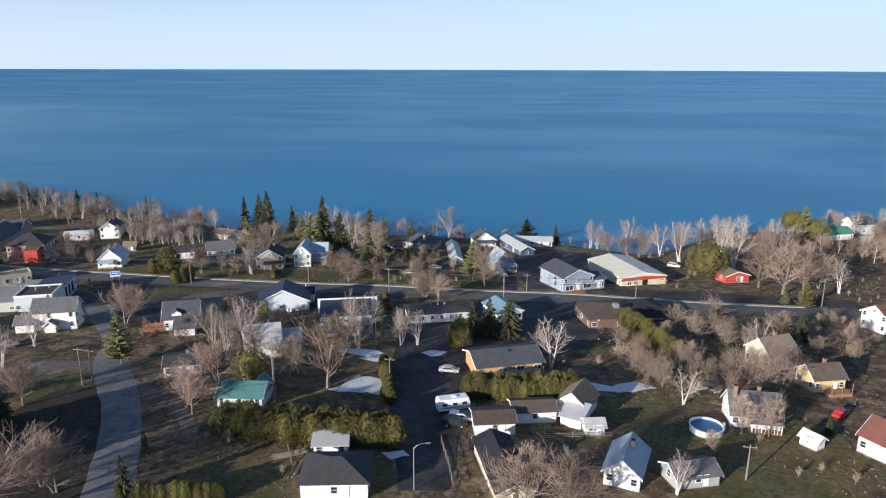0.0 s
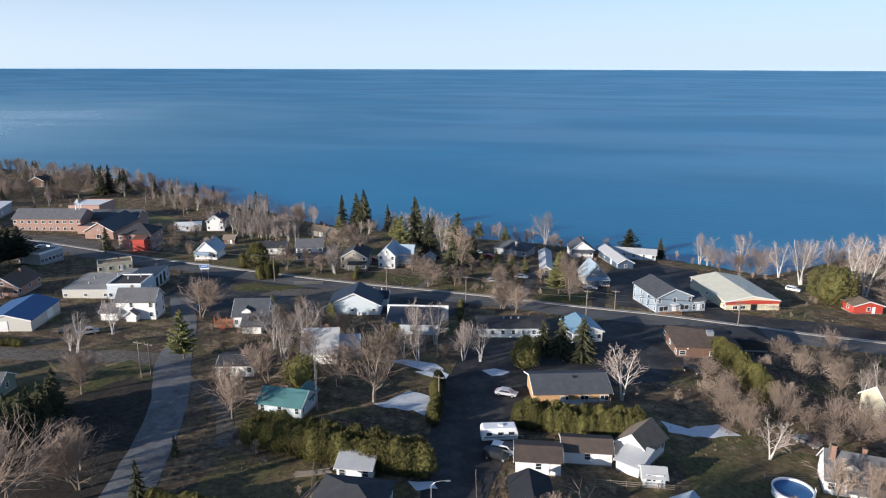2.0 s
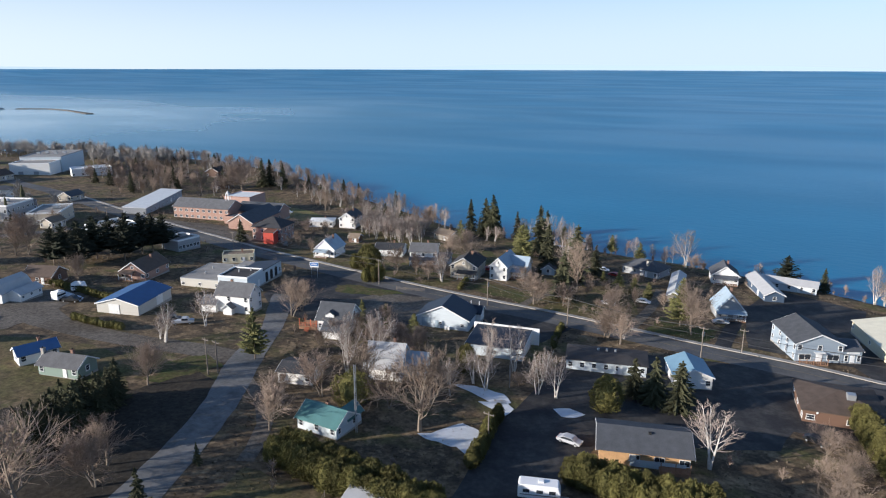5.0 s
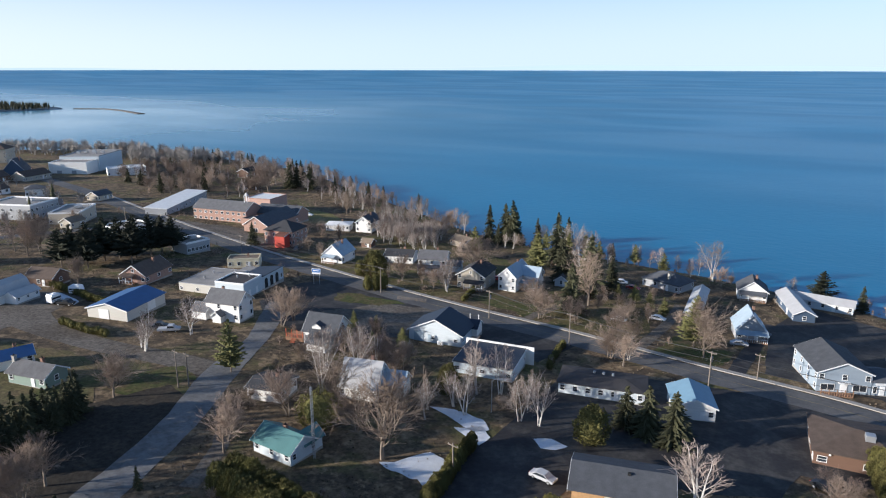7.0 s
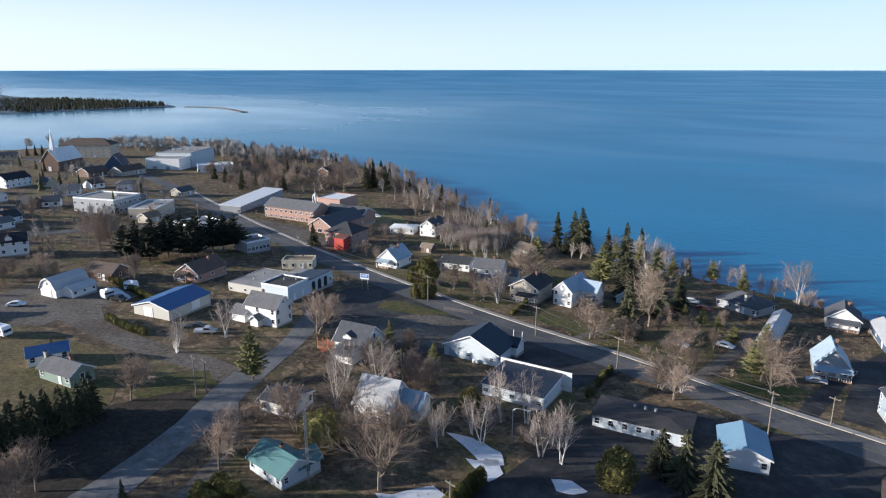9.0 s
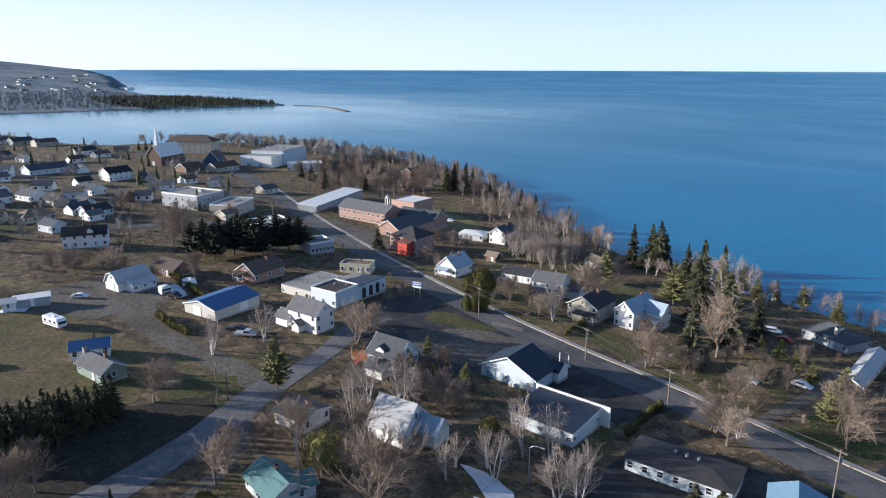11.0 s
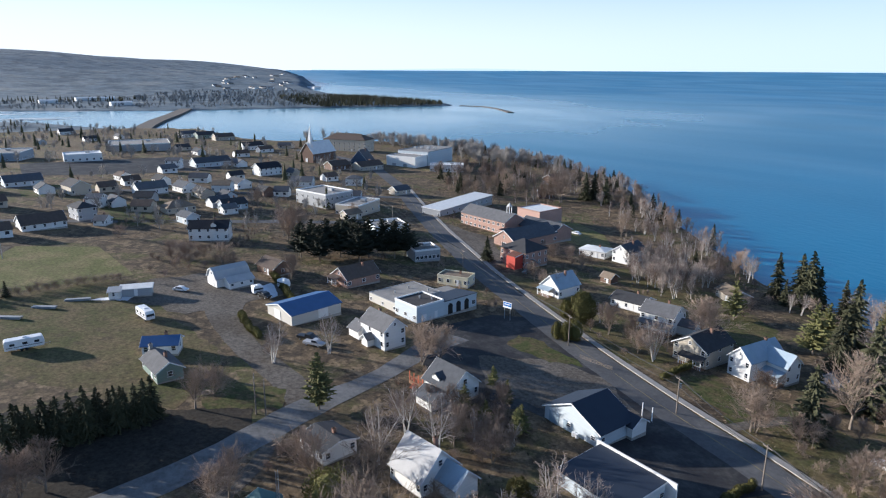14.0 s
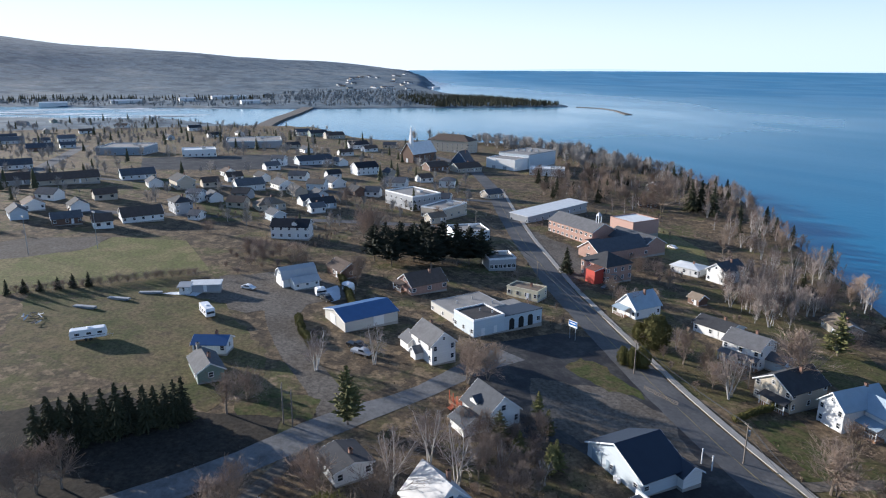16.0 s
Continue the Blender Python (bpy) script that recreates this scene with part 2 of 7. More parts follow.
broad, small = t_.nodes.new("ShaderNodeTexNoise"), t_.nodes.new("ShaderNodeTexNoise")
for n_, s_ in ((broad, 1 / 160), (small, 1 / 3.2)):
    n_.inputs["Scale"].default_value, n_.inputs["Detail"].default_value = s_, 5
    t_.links.new(mp_.outputs[0], n_.inputs[0])
ramp_ = t_.nodes.new("ShaderNodeValToRGB")
ramp_.color_ramp.elements[0].position, ramp_.color_ramp.elements[1].position = 0.35, 0.7
ramp_.color_ramp.elements[0].color, ramp_.color_ramp.elements[1].color = (0.003, 0.126, 0.252, 1), (0.006, 0.168, 0.325, 1)
t_.links.new(broad.outputs["Fac"], ramp_.inputs[0])


def span_(source, lo, hi, out0, out1):
    n = t_.nodes.new("ShaderNodeMapRange")
    n.interpolation_type = 'SMOOTHSTEP'
    for k, v in enumerate((lo, hi, out0, out1)):
        n.inputs[k + 1].default_value = v
    t_.links.new(source, n.inputs[0])
    return n.outputs[0]


def times_(a, b):
    n = t_.nodes.new("ShaderNodeMath")
    n.operation = 'MULTIPLY'
    t_.links.new(a, n.inputs[0])
    t_.links.new(b, n.inputs[1])
    return n.outputs[0]


# the bay behind the spit is sheltered: calmer and shallower water
xyz_ = t_.nodes.new("ShaderNodeSeparateXYZ")
t_.links.new(tc_.outputs["Object"], xyz_.inputs[0])
bay_ = times_(span_(xyz_.outputs[0], -1150, -60, 1, 0), span_(xyz_.outputs[1], 420, 1900, 1, 0))
mix_ = t_.nodes.new("ShaderNodeMix")
mix_.data_type = 'RGBA'
# pale tint, reaching past the bay, also paints in the sky's reflection
mix_.inputs[7].default_value = (0.09, 0.23, 0.3, 1)
t_.links.new(bay_, mix_.inputs[0])
t_.links.new(ramp_.outputs[0], mix_.inputs[6])
t_.links.new(mix_.outputs[2], b_.inputs["Base Color"])
# wind lanes: long streaks of smoother and rougher water
lane_ = t_.nodes.new("ShaderNodeTexNoise")
lane_.inputs["Scale"].default_value, lane_.inputs["Detail"].default_value, lane_.inputs["Distortion"].default_value = 1 / 240, 3, 0.8
mp2_ = t_.nodes.new("ShaderNodeMapping")
mp2_.inputs["Rotation"].default_value, mp2_.inputs["Scale"].default_value = (0, 0, radians(-24)), (0.5, 1.0, 1)
t_.links.new(tc_.outputs["Object"], mp2_.inputs[0])
t_.links.new(mp2_.outputs[0], lane_.inputs[0])
rough_ = times_(span_(lane_.outputs["Fac"], 0.36, 0.66, 0.42, 0.345), span_(bay_, 0, 1, 1, 0.45))
t_.links.new(rough_, b_.inputs["Roughness"])
bp_ = t_.nodes.new("ShaderNodeBump")
bp_.inputs["Distance"].default_value = 0.5
t_.links.new(span_(bay_, 0, 1, 0.5, 0.12), bp_.inputs["Strength"])
t_.links.new(small.outputs["Fac"], bp_.inputs["Height"])
t_.links.new(bp_.outputs[0], b_.inputs["Normal"])

# emission imitates the bright haze in front of the far coast
HAZE = bpy.data.materials.new("far_shore_haze_glow")
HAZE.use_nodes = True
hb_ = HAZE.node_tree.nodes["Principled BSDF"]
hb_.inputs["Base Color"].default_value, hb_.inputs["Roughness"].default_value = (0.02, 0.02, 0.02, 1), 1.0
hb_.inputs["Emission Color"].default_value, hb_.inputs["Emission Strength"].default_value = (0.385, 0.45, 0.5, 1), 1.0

# ---- helpers for building ----
SEA_Z = -10.0


def mesh(name, verts, faces, material, smooth=False):
    me = bpy.data.meshes.new(name)
    me.from_pydata([tuple(v) for v in verts], [], [tuple(q) for q in faces])
    me.materials.append(material)
    if smooth:
        me.shade_smooth()
    me.update()
    return me


def part(name, me, parent, m=None, label=""):
    ob = new(name, me)
    ob.parent = parent
    if m is not None:
        ob.matrix_basis = m
    return tagged(ob, label)


def smoothstep(a, b, x):
    u = np.clip((x - a) / (b - a), 0, 1)
    return u * u * (3 - 2 * u)


# shore of the near land and of the far one beyond the bay
NEAR_SHORE = [(2600, 520), (700, 380), (300, 345), (200, 334), (135, 324), (105, 300), (84, 281), (70, 290), (42, 305), (0, 315), (-34, 319), (-60, 320), (-85, 324),
              (-112, 334), (-143, 352), (-200, 382), (-252, 410), (-300, 438), (-369, 458), (-420, 462), (-475, 452), (-545, 452), (-620, 408), (-655, 332),
              (-662, 292), (-700, 270), (-780, 262), (-865, 246), (-905, 195), (-910, 158), (-960, 120), (-1090, 45), (-1086, -27), (-1166, -194), (-2400, -800), (-2400, -2400), (2600, -2400)]
FAR_SHORE = [(-1531, -287), (-1411, 33), (-1310, 284), (-1303, 462), (-1272, 657), (-1250, 826), (-1300, 850), (-1560, 842), (-2000, 800), (-2346, 830), (-2700, 960),
             (-3583, 1175), (-4300, 1240), (-4850, 1200), (-4850, -2800), (-2700, -1200)]


def inside(poly, x, y):
    """Distance to the outline, positive on land."""
    p = np.array(poly, float)
    d = np.full(x.shape, 1e9)
    odd = np.zeros(x.shape, bool)
    for a, b in zip(p, np.roll(p, -1, 0)):
        e = b - a
        u = np.clip(((x - a[0]) * e[0] + (y - a[1]) * e[1]) / (e @ e), 0, 1)
        d = np.minimum(d, np.hypot(x - a[0] - u * e[0], y - a[1] - u * e[1]))
        if a[1] != b[1]:
            odd ^= ((a[1] > y) != (b[1] > y)) & (x < (b[0] - a[0]) * (y - a[1]) / (b[1] - a[1]) + a[0])
    return np.where(odd, d, -d)


def height(x, y):
    x, y = np.asarray(x, float), np.asarray(y, float)
    lie = 9.98 - 0.0098 * x - 0.0569 * y
    lie = np.where(lie > 11, 11 + (lie - 11) * 0.25, lie)
    low = smoothstep(300, 850, -x)
    lie = np.maximum(lie * (1 - low) - 5.5 * low, -7.5)
    d1, d2 = inside(NEAR_SHORE, x, y), inside(FAR_SHORE, x, y)
    near = SEA_Z - 4 + (lie - SEA_Z + 4) * smoothstep(-6, 9, d1)
    r, bearing = np.hypot(x - 45, y - 124), np.degrees(np.arctan2(45 - x, y - 124))
    crest = np.interp(bearing, [70, 74, 76, 80.7, 85.3, 91.4, 98, 105, 120], [12, 42, 56, 80, 102, 132, 158, 205, 230])
    roll = 6 * np.sin(x / 190.0 + y / 310.0) + 5 * np.sin(y / 140.0 - x / 420.0)
    far = -8 + 3 * smoothstep(20, 200, d2) + (crest + roll + 8) * smoothstep(1750, 3900, r)
    far = SEA_Z - 4 + (far - SEA_Z + 4) * smoothstep(-10, 14, d2)
    return np.maximum(near, far)


def g(x, y):
    return float(height(np.array([x]), np.array([y]))[0])


def lie(x, y):
    """Height of the open land, quick, well inside the shore."""
    v = 9.98 - 0.0098 * x - 0.0569 * y
    v = 11 + (v - 11) * 0.25 if v > 11 else v
    u = min(1.0, max(0.0, (-x - 300) / 550))
    u = u * u * (3 - 2 * u)
    return max(v * (1 - u) - 5.5 * u, -7.5)


def ticks(*spans):
    out = []
    for a, b, s in spans:
        out += list(np.arange(a, b, s))
    return np.array(out + [spans[-1][1]])


gx = ticks((-4850, -3000, 90), (-3000, -1500, 50), (-1500, -1200, 12), (-1200, -700, 20), (-700, 260, 4), (260, 600, 34), (600, 2600, 250))
gy = ticks((-2400, -400, 200), (-400, 0, 40), (0, 60, 12), (60, 470, 4), (470, 900, 14), (900, 1300, 40))
GX, GY = np.meshgrid(gx, gy)
GZ = height(GX, GY)
w_, h_ = len(gx), len(gy)
idx = np.arange(w_ * h_).reshape(h_, w_)
quads = np.stack([idx[:-1, :-1], idx[:-1, 1:], idx[1:, 1:], idx[1:, :-1]], -1).reshape(-1, 4)
me = bpy.data.meshes.new("ground")
me.from_pydata(np.stack([GX, GY, GZ], -1).reshape(-1, 3).tolist(), [], quads.tolist())
me.materials.append(GROUND)
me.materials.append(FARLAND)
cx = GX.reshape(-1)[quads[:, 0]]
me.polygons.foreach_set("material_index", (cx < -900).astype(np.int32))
me.shade_smooth()
ground = tagged(new("ground", me), "dry spring grass and bare earth sloping down to the sea", "ground", kind="structure")

# the sea, lifting a little towards the horizon
rad = ticks((60, 600, 20), (600, 2000, 60), (2000, 4900, 120))
ang = np.radians(np.arange(-110, 181, 2.0))
RR, AA = np.meshgrid(rad, ang)
SX, SY = 30 - RR * np.sin(AA), 60 + RR * np.cos(AA)
deg_ = np.degrees(AA)
rise = (1 - smoothstep(74, 78, deg_)) * 57 * np.clip((RR - 2000) / 2900, 0, 1) ** 2
SZ = SEA_Z + rise
w_, h_ = len(rad), len(ang)
idx = np.arange(w_ * h_).reshape(h_, w_)
quads = np.stack([idx[:-1, :-1], idx[1:, :-1], idx[1:, 1:], idx[:-1, 1:]], -1).reshape(-1, 4)
sea = tagged(new("water", mesh("water", np.stack([SX, SY, SZ], -1).reshape(-1, 3), quads, SEA, True)), "calm deep blue sea with faint ripples", "water", kind="structure")

# pale far coast along the horizon, a backdrop strip that glows
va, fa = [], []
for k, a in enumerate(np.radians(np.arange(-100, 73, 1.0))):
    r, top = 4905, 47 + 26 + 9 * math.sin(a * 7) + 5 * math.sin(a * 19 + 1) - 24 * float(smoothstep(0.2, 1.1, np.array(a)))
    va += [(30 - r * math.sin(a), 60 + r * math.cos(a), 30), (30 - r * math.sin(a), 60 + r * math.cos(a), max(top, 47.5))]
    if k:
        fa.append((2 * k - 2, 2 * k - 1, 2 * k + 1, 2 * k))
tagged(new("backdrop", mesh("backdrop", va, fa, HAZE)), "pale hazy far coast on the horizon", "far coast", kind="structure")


PAVED = []


def drape(name, pts, material, lift, label, category, width=None, kind="structure", step=4.0, fn=lie, thick=0.0, parent=None):
    """A sheet that lies on the land: a strip along pts when width is given (one number or one per point), else a filled outline."""
    if width is not None:
        wd = [width] * len(pts) if isinstance(width, (int, float)) else width
        line = []
        for (a, b, wa, wb) in zip(pts[:-1], pts[1:], wd[:-1], wd[1:]):
            n = max(1, int(math.dist(a, b) / step))
            line += [(a[0] + (b[0] - a[0]) * k / n, a[1] + (b[1] - a[1]) * k / n, wa + (wb - wa) * k / n) for k in range(n)]
        line.append((*pts[-1], wd[-1]))
        for _ in range(3):
            line = [line[0]] + [tuple((line[i - 1][j] + 2 * line[i][j] + line[i + 1][j]) / 4 for j in range(3)) for i in range(1, len(line) - 1)] + [line[-1]]
        v, q = [], []
        for i, (x, y, w) in enumerate(line):
            x0, y0, _ = line[max(0, i - 1)]
            x1, y1, _ = line[min(len(line) - 1, i + 1)]
            d = math.hypot(x1 - x0, y1 - y0)
            nx, ny = -(y1 - y0) / d, (x1 - x0) / d
            for s in (-0.5, -0.17, 0.17, 0.5):
                wob = 0.0 if thick else (abs(s) == 0.5) * 0.12 * math.sin(i * 2.7 + s * 5)
                px, py = x + nx * (w * s + wob), y + ny * (w * s + wob)
                v.append((px, py, fn(px, py) + lift))
            if thick:
                for s in (-0.5, 0.5):
                    px, py = x + nx * w * s, y + ny * w * s
                    v.append((px, py, fn(px, py) + lift - thick))
            k = 6 if thick else 4
            if i:
                a, b = k * (i - 1), k * i
                q += [(a + j, a + j + 1, b + j + 1, b + j) for j in range(3)]
                if thick:
                    q += [(a + 4, a, b, b + 4), (a + 3, a + 5, b + 5, b + 3)]
        me = mesh(name, v, q, material)
    else:
        grassy = material in (MEADOW, LAWN, SHADED_MEADOW, GRAVEL)
        ragged, step = (1.6, 1.3) if grassy else (0.9, 0.7) if material is SNOW else (0.35 if material is LOT else 0.2, step)
        bm = bmesh.new()
        out = []
        for a, b in zip(pts, pts[1:] + pts[:1]):
            n = max(1, int(math.dist(a, b) / step))
            for k in range(n):
                px, py = a[0] + (b[0] - a[0]) * k / n, a[1] + (b[1] - a[1]) * k / n
                w1, w2 = noise.noise(Vector((px / 9, py / 9, 1.5))), noise.noise(Vector((px / 2.6, py / 2.6, 7.5)))
                out.append(bm.verts.new((px + ragged * (1.5 * w1 + 0.7 * w2), py + ragged * (1.5 * noise.noise(Vector((px / 9, py / 9, 4.5))) - 0.7 * w2), 0)))
        fc = bm.faces.new(out)
        if fc.normal.z < 0 or fc.calc_area() and (fc.normal_update() or fc.normal.z < 0):
            fc.normal_flip()
        bmesh.ops.triangulate(bm, faces=bm.faces[:])
        x0, x1 = min(p[0] for p in pts), max(p[0] for p in pts)
        y0, y1 = min(p[1] for p in pts), max(p[1] for p in pts)
        cell = max(10.0, (x1 - x0) / 14, (y1 - y0) / 14)
        for axis, lo, hi in ((0, x0, x1), (1, y0, y1)):
            c = lo + cell
            while c < hi:
                co, no = [0, 0, 0], [0, 0, 0]
                co[axis], no[axis] = c, 1
                bmesh.ops.bisect_plane(bm, geom=bm.verts[:] + bm.edges[:] + bm.faces[:], plane_co=co, plane_no=no)
                c += cell
        for vt in bm.verts:
            vt.co.z = fn(vt.co.x, vt.co.y) + lift
        me = bpy.data.meshes.new(name)
        bm.to_mesh(me)
        bm.free()
        me.materials.append(material)
    if material in (ASPHALT, LOT, GRAVEL, OLDROAD):
        PAVED.append((list(pts), width if isinstance(width, (int, float)) or width is None else max(width)))
    ob = tagged(new(name, me), label, category, kind=kind)
    if parent:
        ob.parent = parent
    return ob

# ---- roads, lots, lawns and fields ----
MAIN = [(320, 172), (200, 184), (111, 191.5), (80, 195), (42, 203.5), (14, 206), (-20, 211), (-50, 213), (-75, 216), (-105, 221), (-150, 229), (-215, 245), (-275, 262), (-340, 282), (-420, 300), (-480, 300), (-560, 280)]
road = drape("road", MAIN, ASPHALT, 0.06, "worn grey asphalt main street with a faded line", "road", 9.0)
drape("pavement", [(x, y + 6.0) for x, y in MAIN[2:14]], CONCRETE, 0.2, "pale concrete pavement with a kerb along the main street", "pavement", 1.7, thick=0.2)
drape("road_marking", MAIN[1:14], PAINT, 0.075, "faded yellow line along the middle of the street", "road marking", 0.18)
drape("road", [(-40, 62), (-45, 74), (-52, 92), (-58, 109), (-65, 124.5), (-73, 137), (-78.5, 147), (-81, 155), (-85.5, 164), (-95, 177.5), (-101, 190)], OLDROAD, 0.05, "bleached asphalt side road with cracks", "road", [8.5, 8, 7.7, 7, 7, 8, 8, 5, 5.5, 6.5, 10])
drape("road", [(-68, 134), (-58, 128), (-50, 120), (-45, 108)], GRAVEL, 0.045, "narrow dirt lane between gardens", "road", 3.0)
drape("road", [(-76, 142.5), (-89.7, 142), (-108.5, 137.5), (-134, 136), (-155, 141), (-172, 142)], GRAVEL, 0.04, "rutted gravel lane", "road", [8, 7.5, 7, 8, 15, 18])
drape("pavement", [(-86, 190), (-68, 180), (-56, 188), (-47, 205), (-66, 210), (-78, 203)], GRAVEL, 0.055, "pale worn gravel strewn over the forecourt", "yard")
drape("pavement", [(-104, 222), (-112, 209), (-108, 186), (-96, 176), (-78, 172), (-62, 176), (-58, 184), (-38, 190), (-20, 190), (-16, 207), (-48, 209), (-72, 212)], LOT, 0.045, "dark patched asphalt forecourt", "parking lot")
drape("pavement", [(-12, 192), (-12, 150), (-14, 143), (-7, 93), (1, 93), (4, 120), (6, 150), (24, 152), (36, 158), (38, 168), (62, 172), (66, 200), (34, 202)], LOT, 0.045, "asphalt yard between the houses, darkened with painted shade", "parking lot")
drape("pavement", [(28, 215), (26, 255), (34, 285), (60, 272), (58, 248), (52, 214)], LOT, 0.045, "asphalt lot behind the inn", "parking lot")
drape("pavement", [(52, 214), (58, 240), (62, 216), (84, 214), (130, 205), (130, 197), (60, 200)], LOT, 0.05, "asphalt forecourt of the store", "parking lot")
drape("pavement", [(-230, 250), (-215, 247), (-160, 234), (-158, 246), (-176, 254), (-200, 262), (-226, 257)], GRAVEL, 0.05, "gravel school yard", "parking lot")
drape("pavement", [(-180, 150), (-150, 160), (-140, 128), (-158, 112), (-176, 122)], GRAVEL, 0.035, "gravel yard with tyre tracks", "yard")
drape("meadow", [(-112, 132), (-96, 128), (-84, 118), (-130, 70), (-175, 70), (-180, 112), (-160, 116), (-140, 124)], MEADOW, 0.03, "green and straw coloured meadow", "meadow")
drape("field", [(-163.7, 60.3), (-170, 76), (-176.5, 92), (-182.5, 117.9), (-222.9, 109.2), (-230.5, 82.9), (-212.8, 76.1), (-203.2, 52.7)], FIELD, 0.04, "mown ball field of yellow green grass", "field")
drape("meadow", [(-84, 116), (-80, 132), (-70, 128), (-60, 110), (-52, 90), (-60, 70), (-90, 70), (-96, 100)], SHADED_MEADOW, 0.03, "unmown meadow with shade painted into its dark colour", "meadow")
drape("pavement", [(-204, 48), (-203.2, 52.7), (-212.8, 76.1), (-230.5, 82.9), (-232, 56), (-224, 44)], GRAVEL, 0.045, "grey gravel ball court with tall fence posts", "court")
drape("pavement", [(-484, 70), (-412, 76), (-414, 133), (-430, 190), (-470, 195), (-515, 165), (-500, 110)], LOT, 0.05, "wide grey parking lot of the mall", "parking lot")
drape("road", [(-380, 10), (-405, 19), (-520, 14), (-645, 6)], ASPHALT, 0.06, "straight town avenue", "road", 9)
drape("road", [(-235, 238), (-250, 190), (-262, 140), (-280, 60)], ASPHALT, 0.05, "narrow side street", "road", 6)
drape("road", [(-300, 268), (-325, 200), (-345, 130), (-375, 40)], ASPHALT, 0.05, "narrow side street", "road", 6)
drape("lawn", [(-255, 120), (-300, 110), (-310, 130), (-262, 140)], LAWN, 0.05, "patch of greening lawn", "lawn")
drape("lawn", [(-330, 80), (-370, 76), (-374, 100), (-336, 104)], LAWN, 0.05, "patch of greening lawn", "lawn")
drape("lawn", [(-88, 123), (-90, 133), (-83.5, 139.6), (-77.2, 137.4), (-81, 123)], LAWN, 0.05, "green roadside lawn", "lawn")
drape("lawn", [(-96, 207), (-88, 212), (-72, 209), (-76, 202), (-90, 201)], LAWN, 0.06, "green traffic island of worn grass", "lawn")
drape("lawn", [(-58, 226), (-40, 224), (-40, 236), (-56, 238)], LAWN, 0.04, "mown lawn before the white house", "lawn")
drape("meadow", [(35, 126), (52, 130), (68, 128), (74, 112), (70, 96), (52, 88), (38, 90), (33, 106)], MEADOW, 0.03, "mown back garden of straw and green grass", "meadow")
drape("meadow", [(-44, 106), (-28, 105), (-10, 104), (-8, 92), (-26, 88), (-44, 92)], MEADOW, 0.03, "worn grass of a back garden", "meadow")
drape("meadow", [(-30, 219), (-4, 217), (-3, 236), (-10, 246), (-28, 240)], MEADOW, 0.03, "tan front garden with patches of green", "meadow")
drape("lawn", [(-40, 222), (-36.5, 221), (-33, 240), (-40, 242)], LAWN, 0.045, "strip of lawn beside a drive", "lawn")
drape("lawn", [(2, 215), (18, 213), (20, 226), (4, 230)], LAWN, 0.035, "worn front lawn", "lawn")
drape("meadow", [(-150, 236), (-112, 229), (-70, 222), (-64, 236), (-92, 246), (-130, 252)], MEADOW, 0.028, "front gardens of straw coloured grass", "meadow")
drape("meadow", [(-60, 262), (-110, 268), (-150, 276), (-130, 300), (-96, 290), (-70, 284)], MEADOW, 0.03, "brown back gardens above the shore", "meadow")
drape("lawn", [(-160, 300), (-190, 320), (-240, 330), (-226, 300), (-190, 290)], FIELD, 0.04, "straw coloured lawn behind the school", "lawn")
drape("road", [(-36, 217), (-34, 230), (-30, 246)], GRAVEL, 0.05, "gravel driveway", "driveway", 3.0)
drape("road", [(-2, 214), (0, 240), (-1, 262)], GRAVEL, 0.05, "gravel driveway", "driveway", 3.2)
drape("road", [(22, 211), (24, 240), (26, 258)], LOT, 0.055, "asphalt driveway", "driveway", 4.0)

# ---- building kit ----
CACHE = {}
FOOT = []          # where things stand, so that nothing grows through them


def once(key, make):
    if key not in CACHE:
        CACHE[key] = make()
    return CACHE[key]


def boxes(name, material, *items, bevel=0.0):
    """One mesh of boxes (cx, cy, cz, sx, sy, sz)."""
    bm = bmesh.new()
    for cx_, cy_, cz_, sx, sy, sz in items:
        bmesh.ops.create_cube(bm, size=1, matrix=Matrix.Translation((cx_, cy_, cz_)) @ Matrix.Diagonal((sx, sy, sz, 1)))
    if bevel:
        bmesh.ops.bevel(bm, geom=bm.edges[:], offset=bevel, segments=1, affect='EDGES')
    me = bpy.data.meshes.new(name)
    bm.to_mesh(me)
    bm.free()
    me.materials.append(material)
    return me


def prism(name, outline, length, axis, material, at=(0, 0, 0)):
    """An outline of (across, up) drawn out along x or y, closed, centred."""
    n = len(outline)
    area = sum(a[0] * b[1] - b[0] * a[1] for a, b in zip(outline, outline[1:] + outline[:1]))
    if area < 0:
        outline = outline[::-1]
    v = []
    for s in (-0.5, 0.5):
        for u, z in outline:
            v.append((s * length + at[0], u + at[1], z + at[2]) if axis == 'x' else (u + at[0], s * length + at[1], z + at[2]))
    q = [tuple(range(n)), tuple(range(2 * n - 1, n - 1, -1))] + [(i, i + n, (i + 1) % n + n, (i + 1) % n) for i in range(n)]
    if axis == 'x':
        q = [f_[::-1] for f_ in q]
    me = mesh(name, v, q, material)
    bm = bmesh.new()
    bm.from_mesh(me)
    bmesh.ops.recalc_face_normals(bm, faces=bm.faces[:])
    bm.to_mesh(me)
    bm.free()
    return me


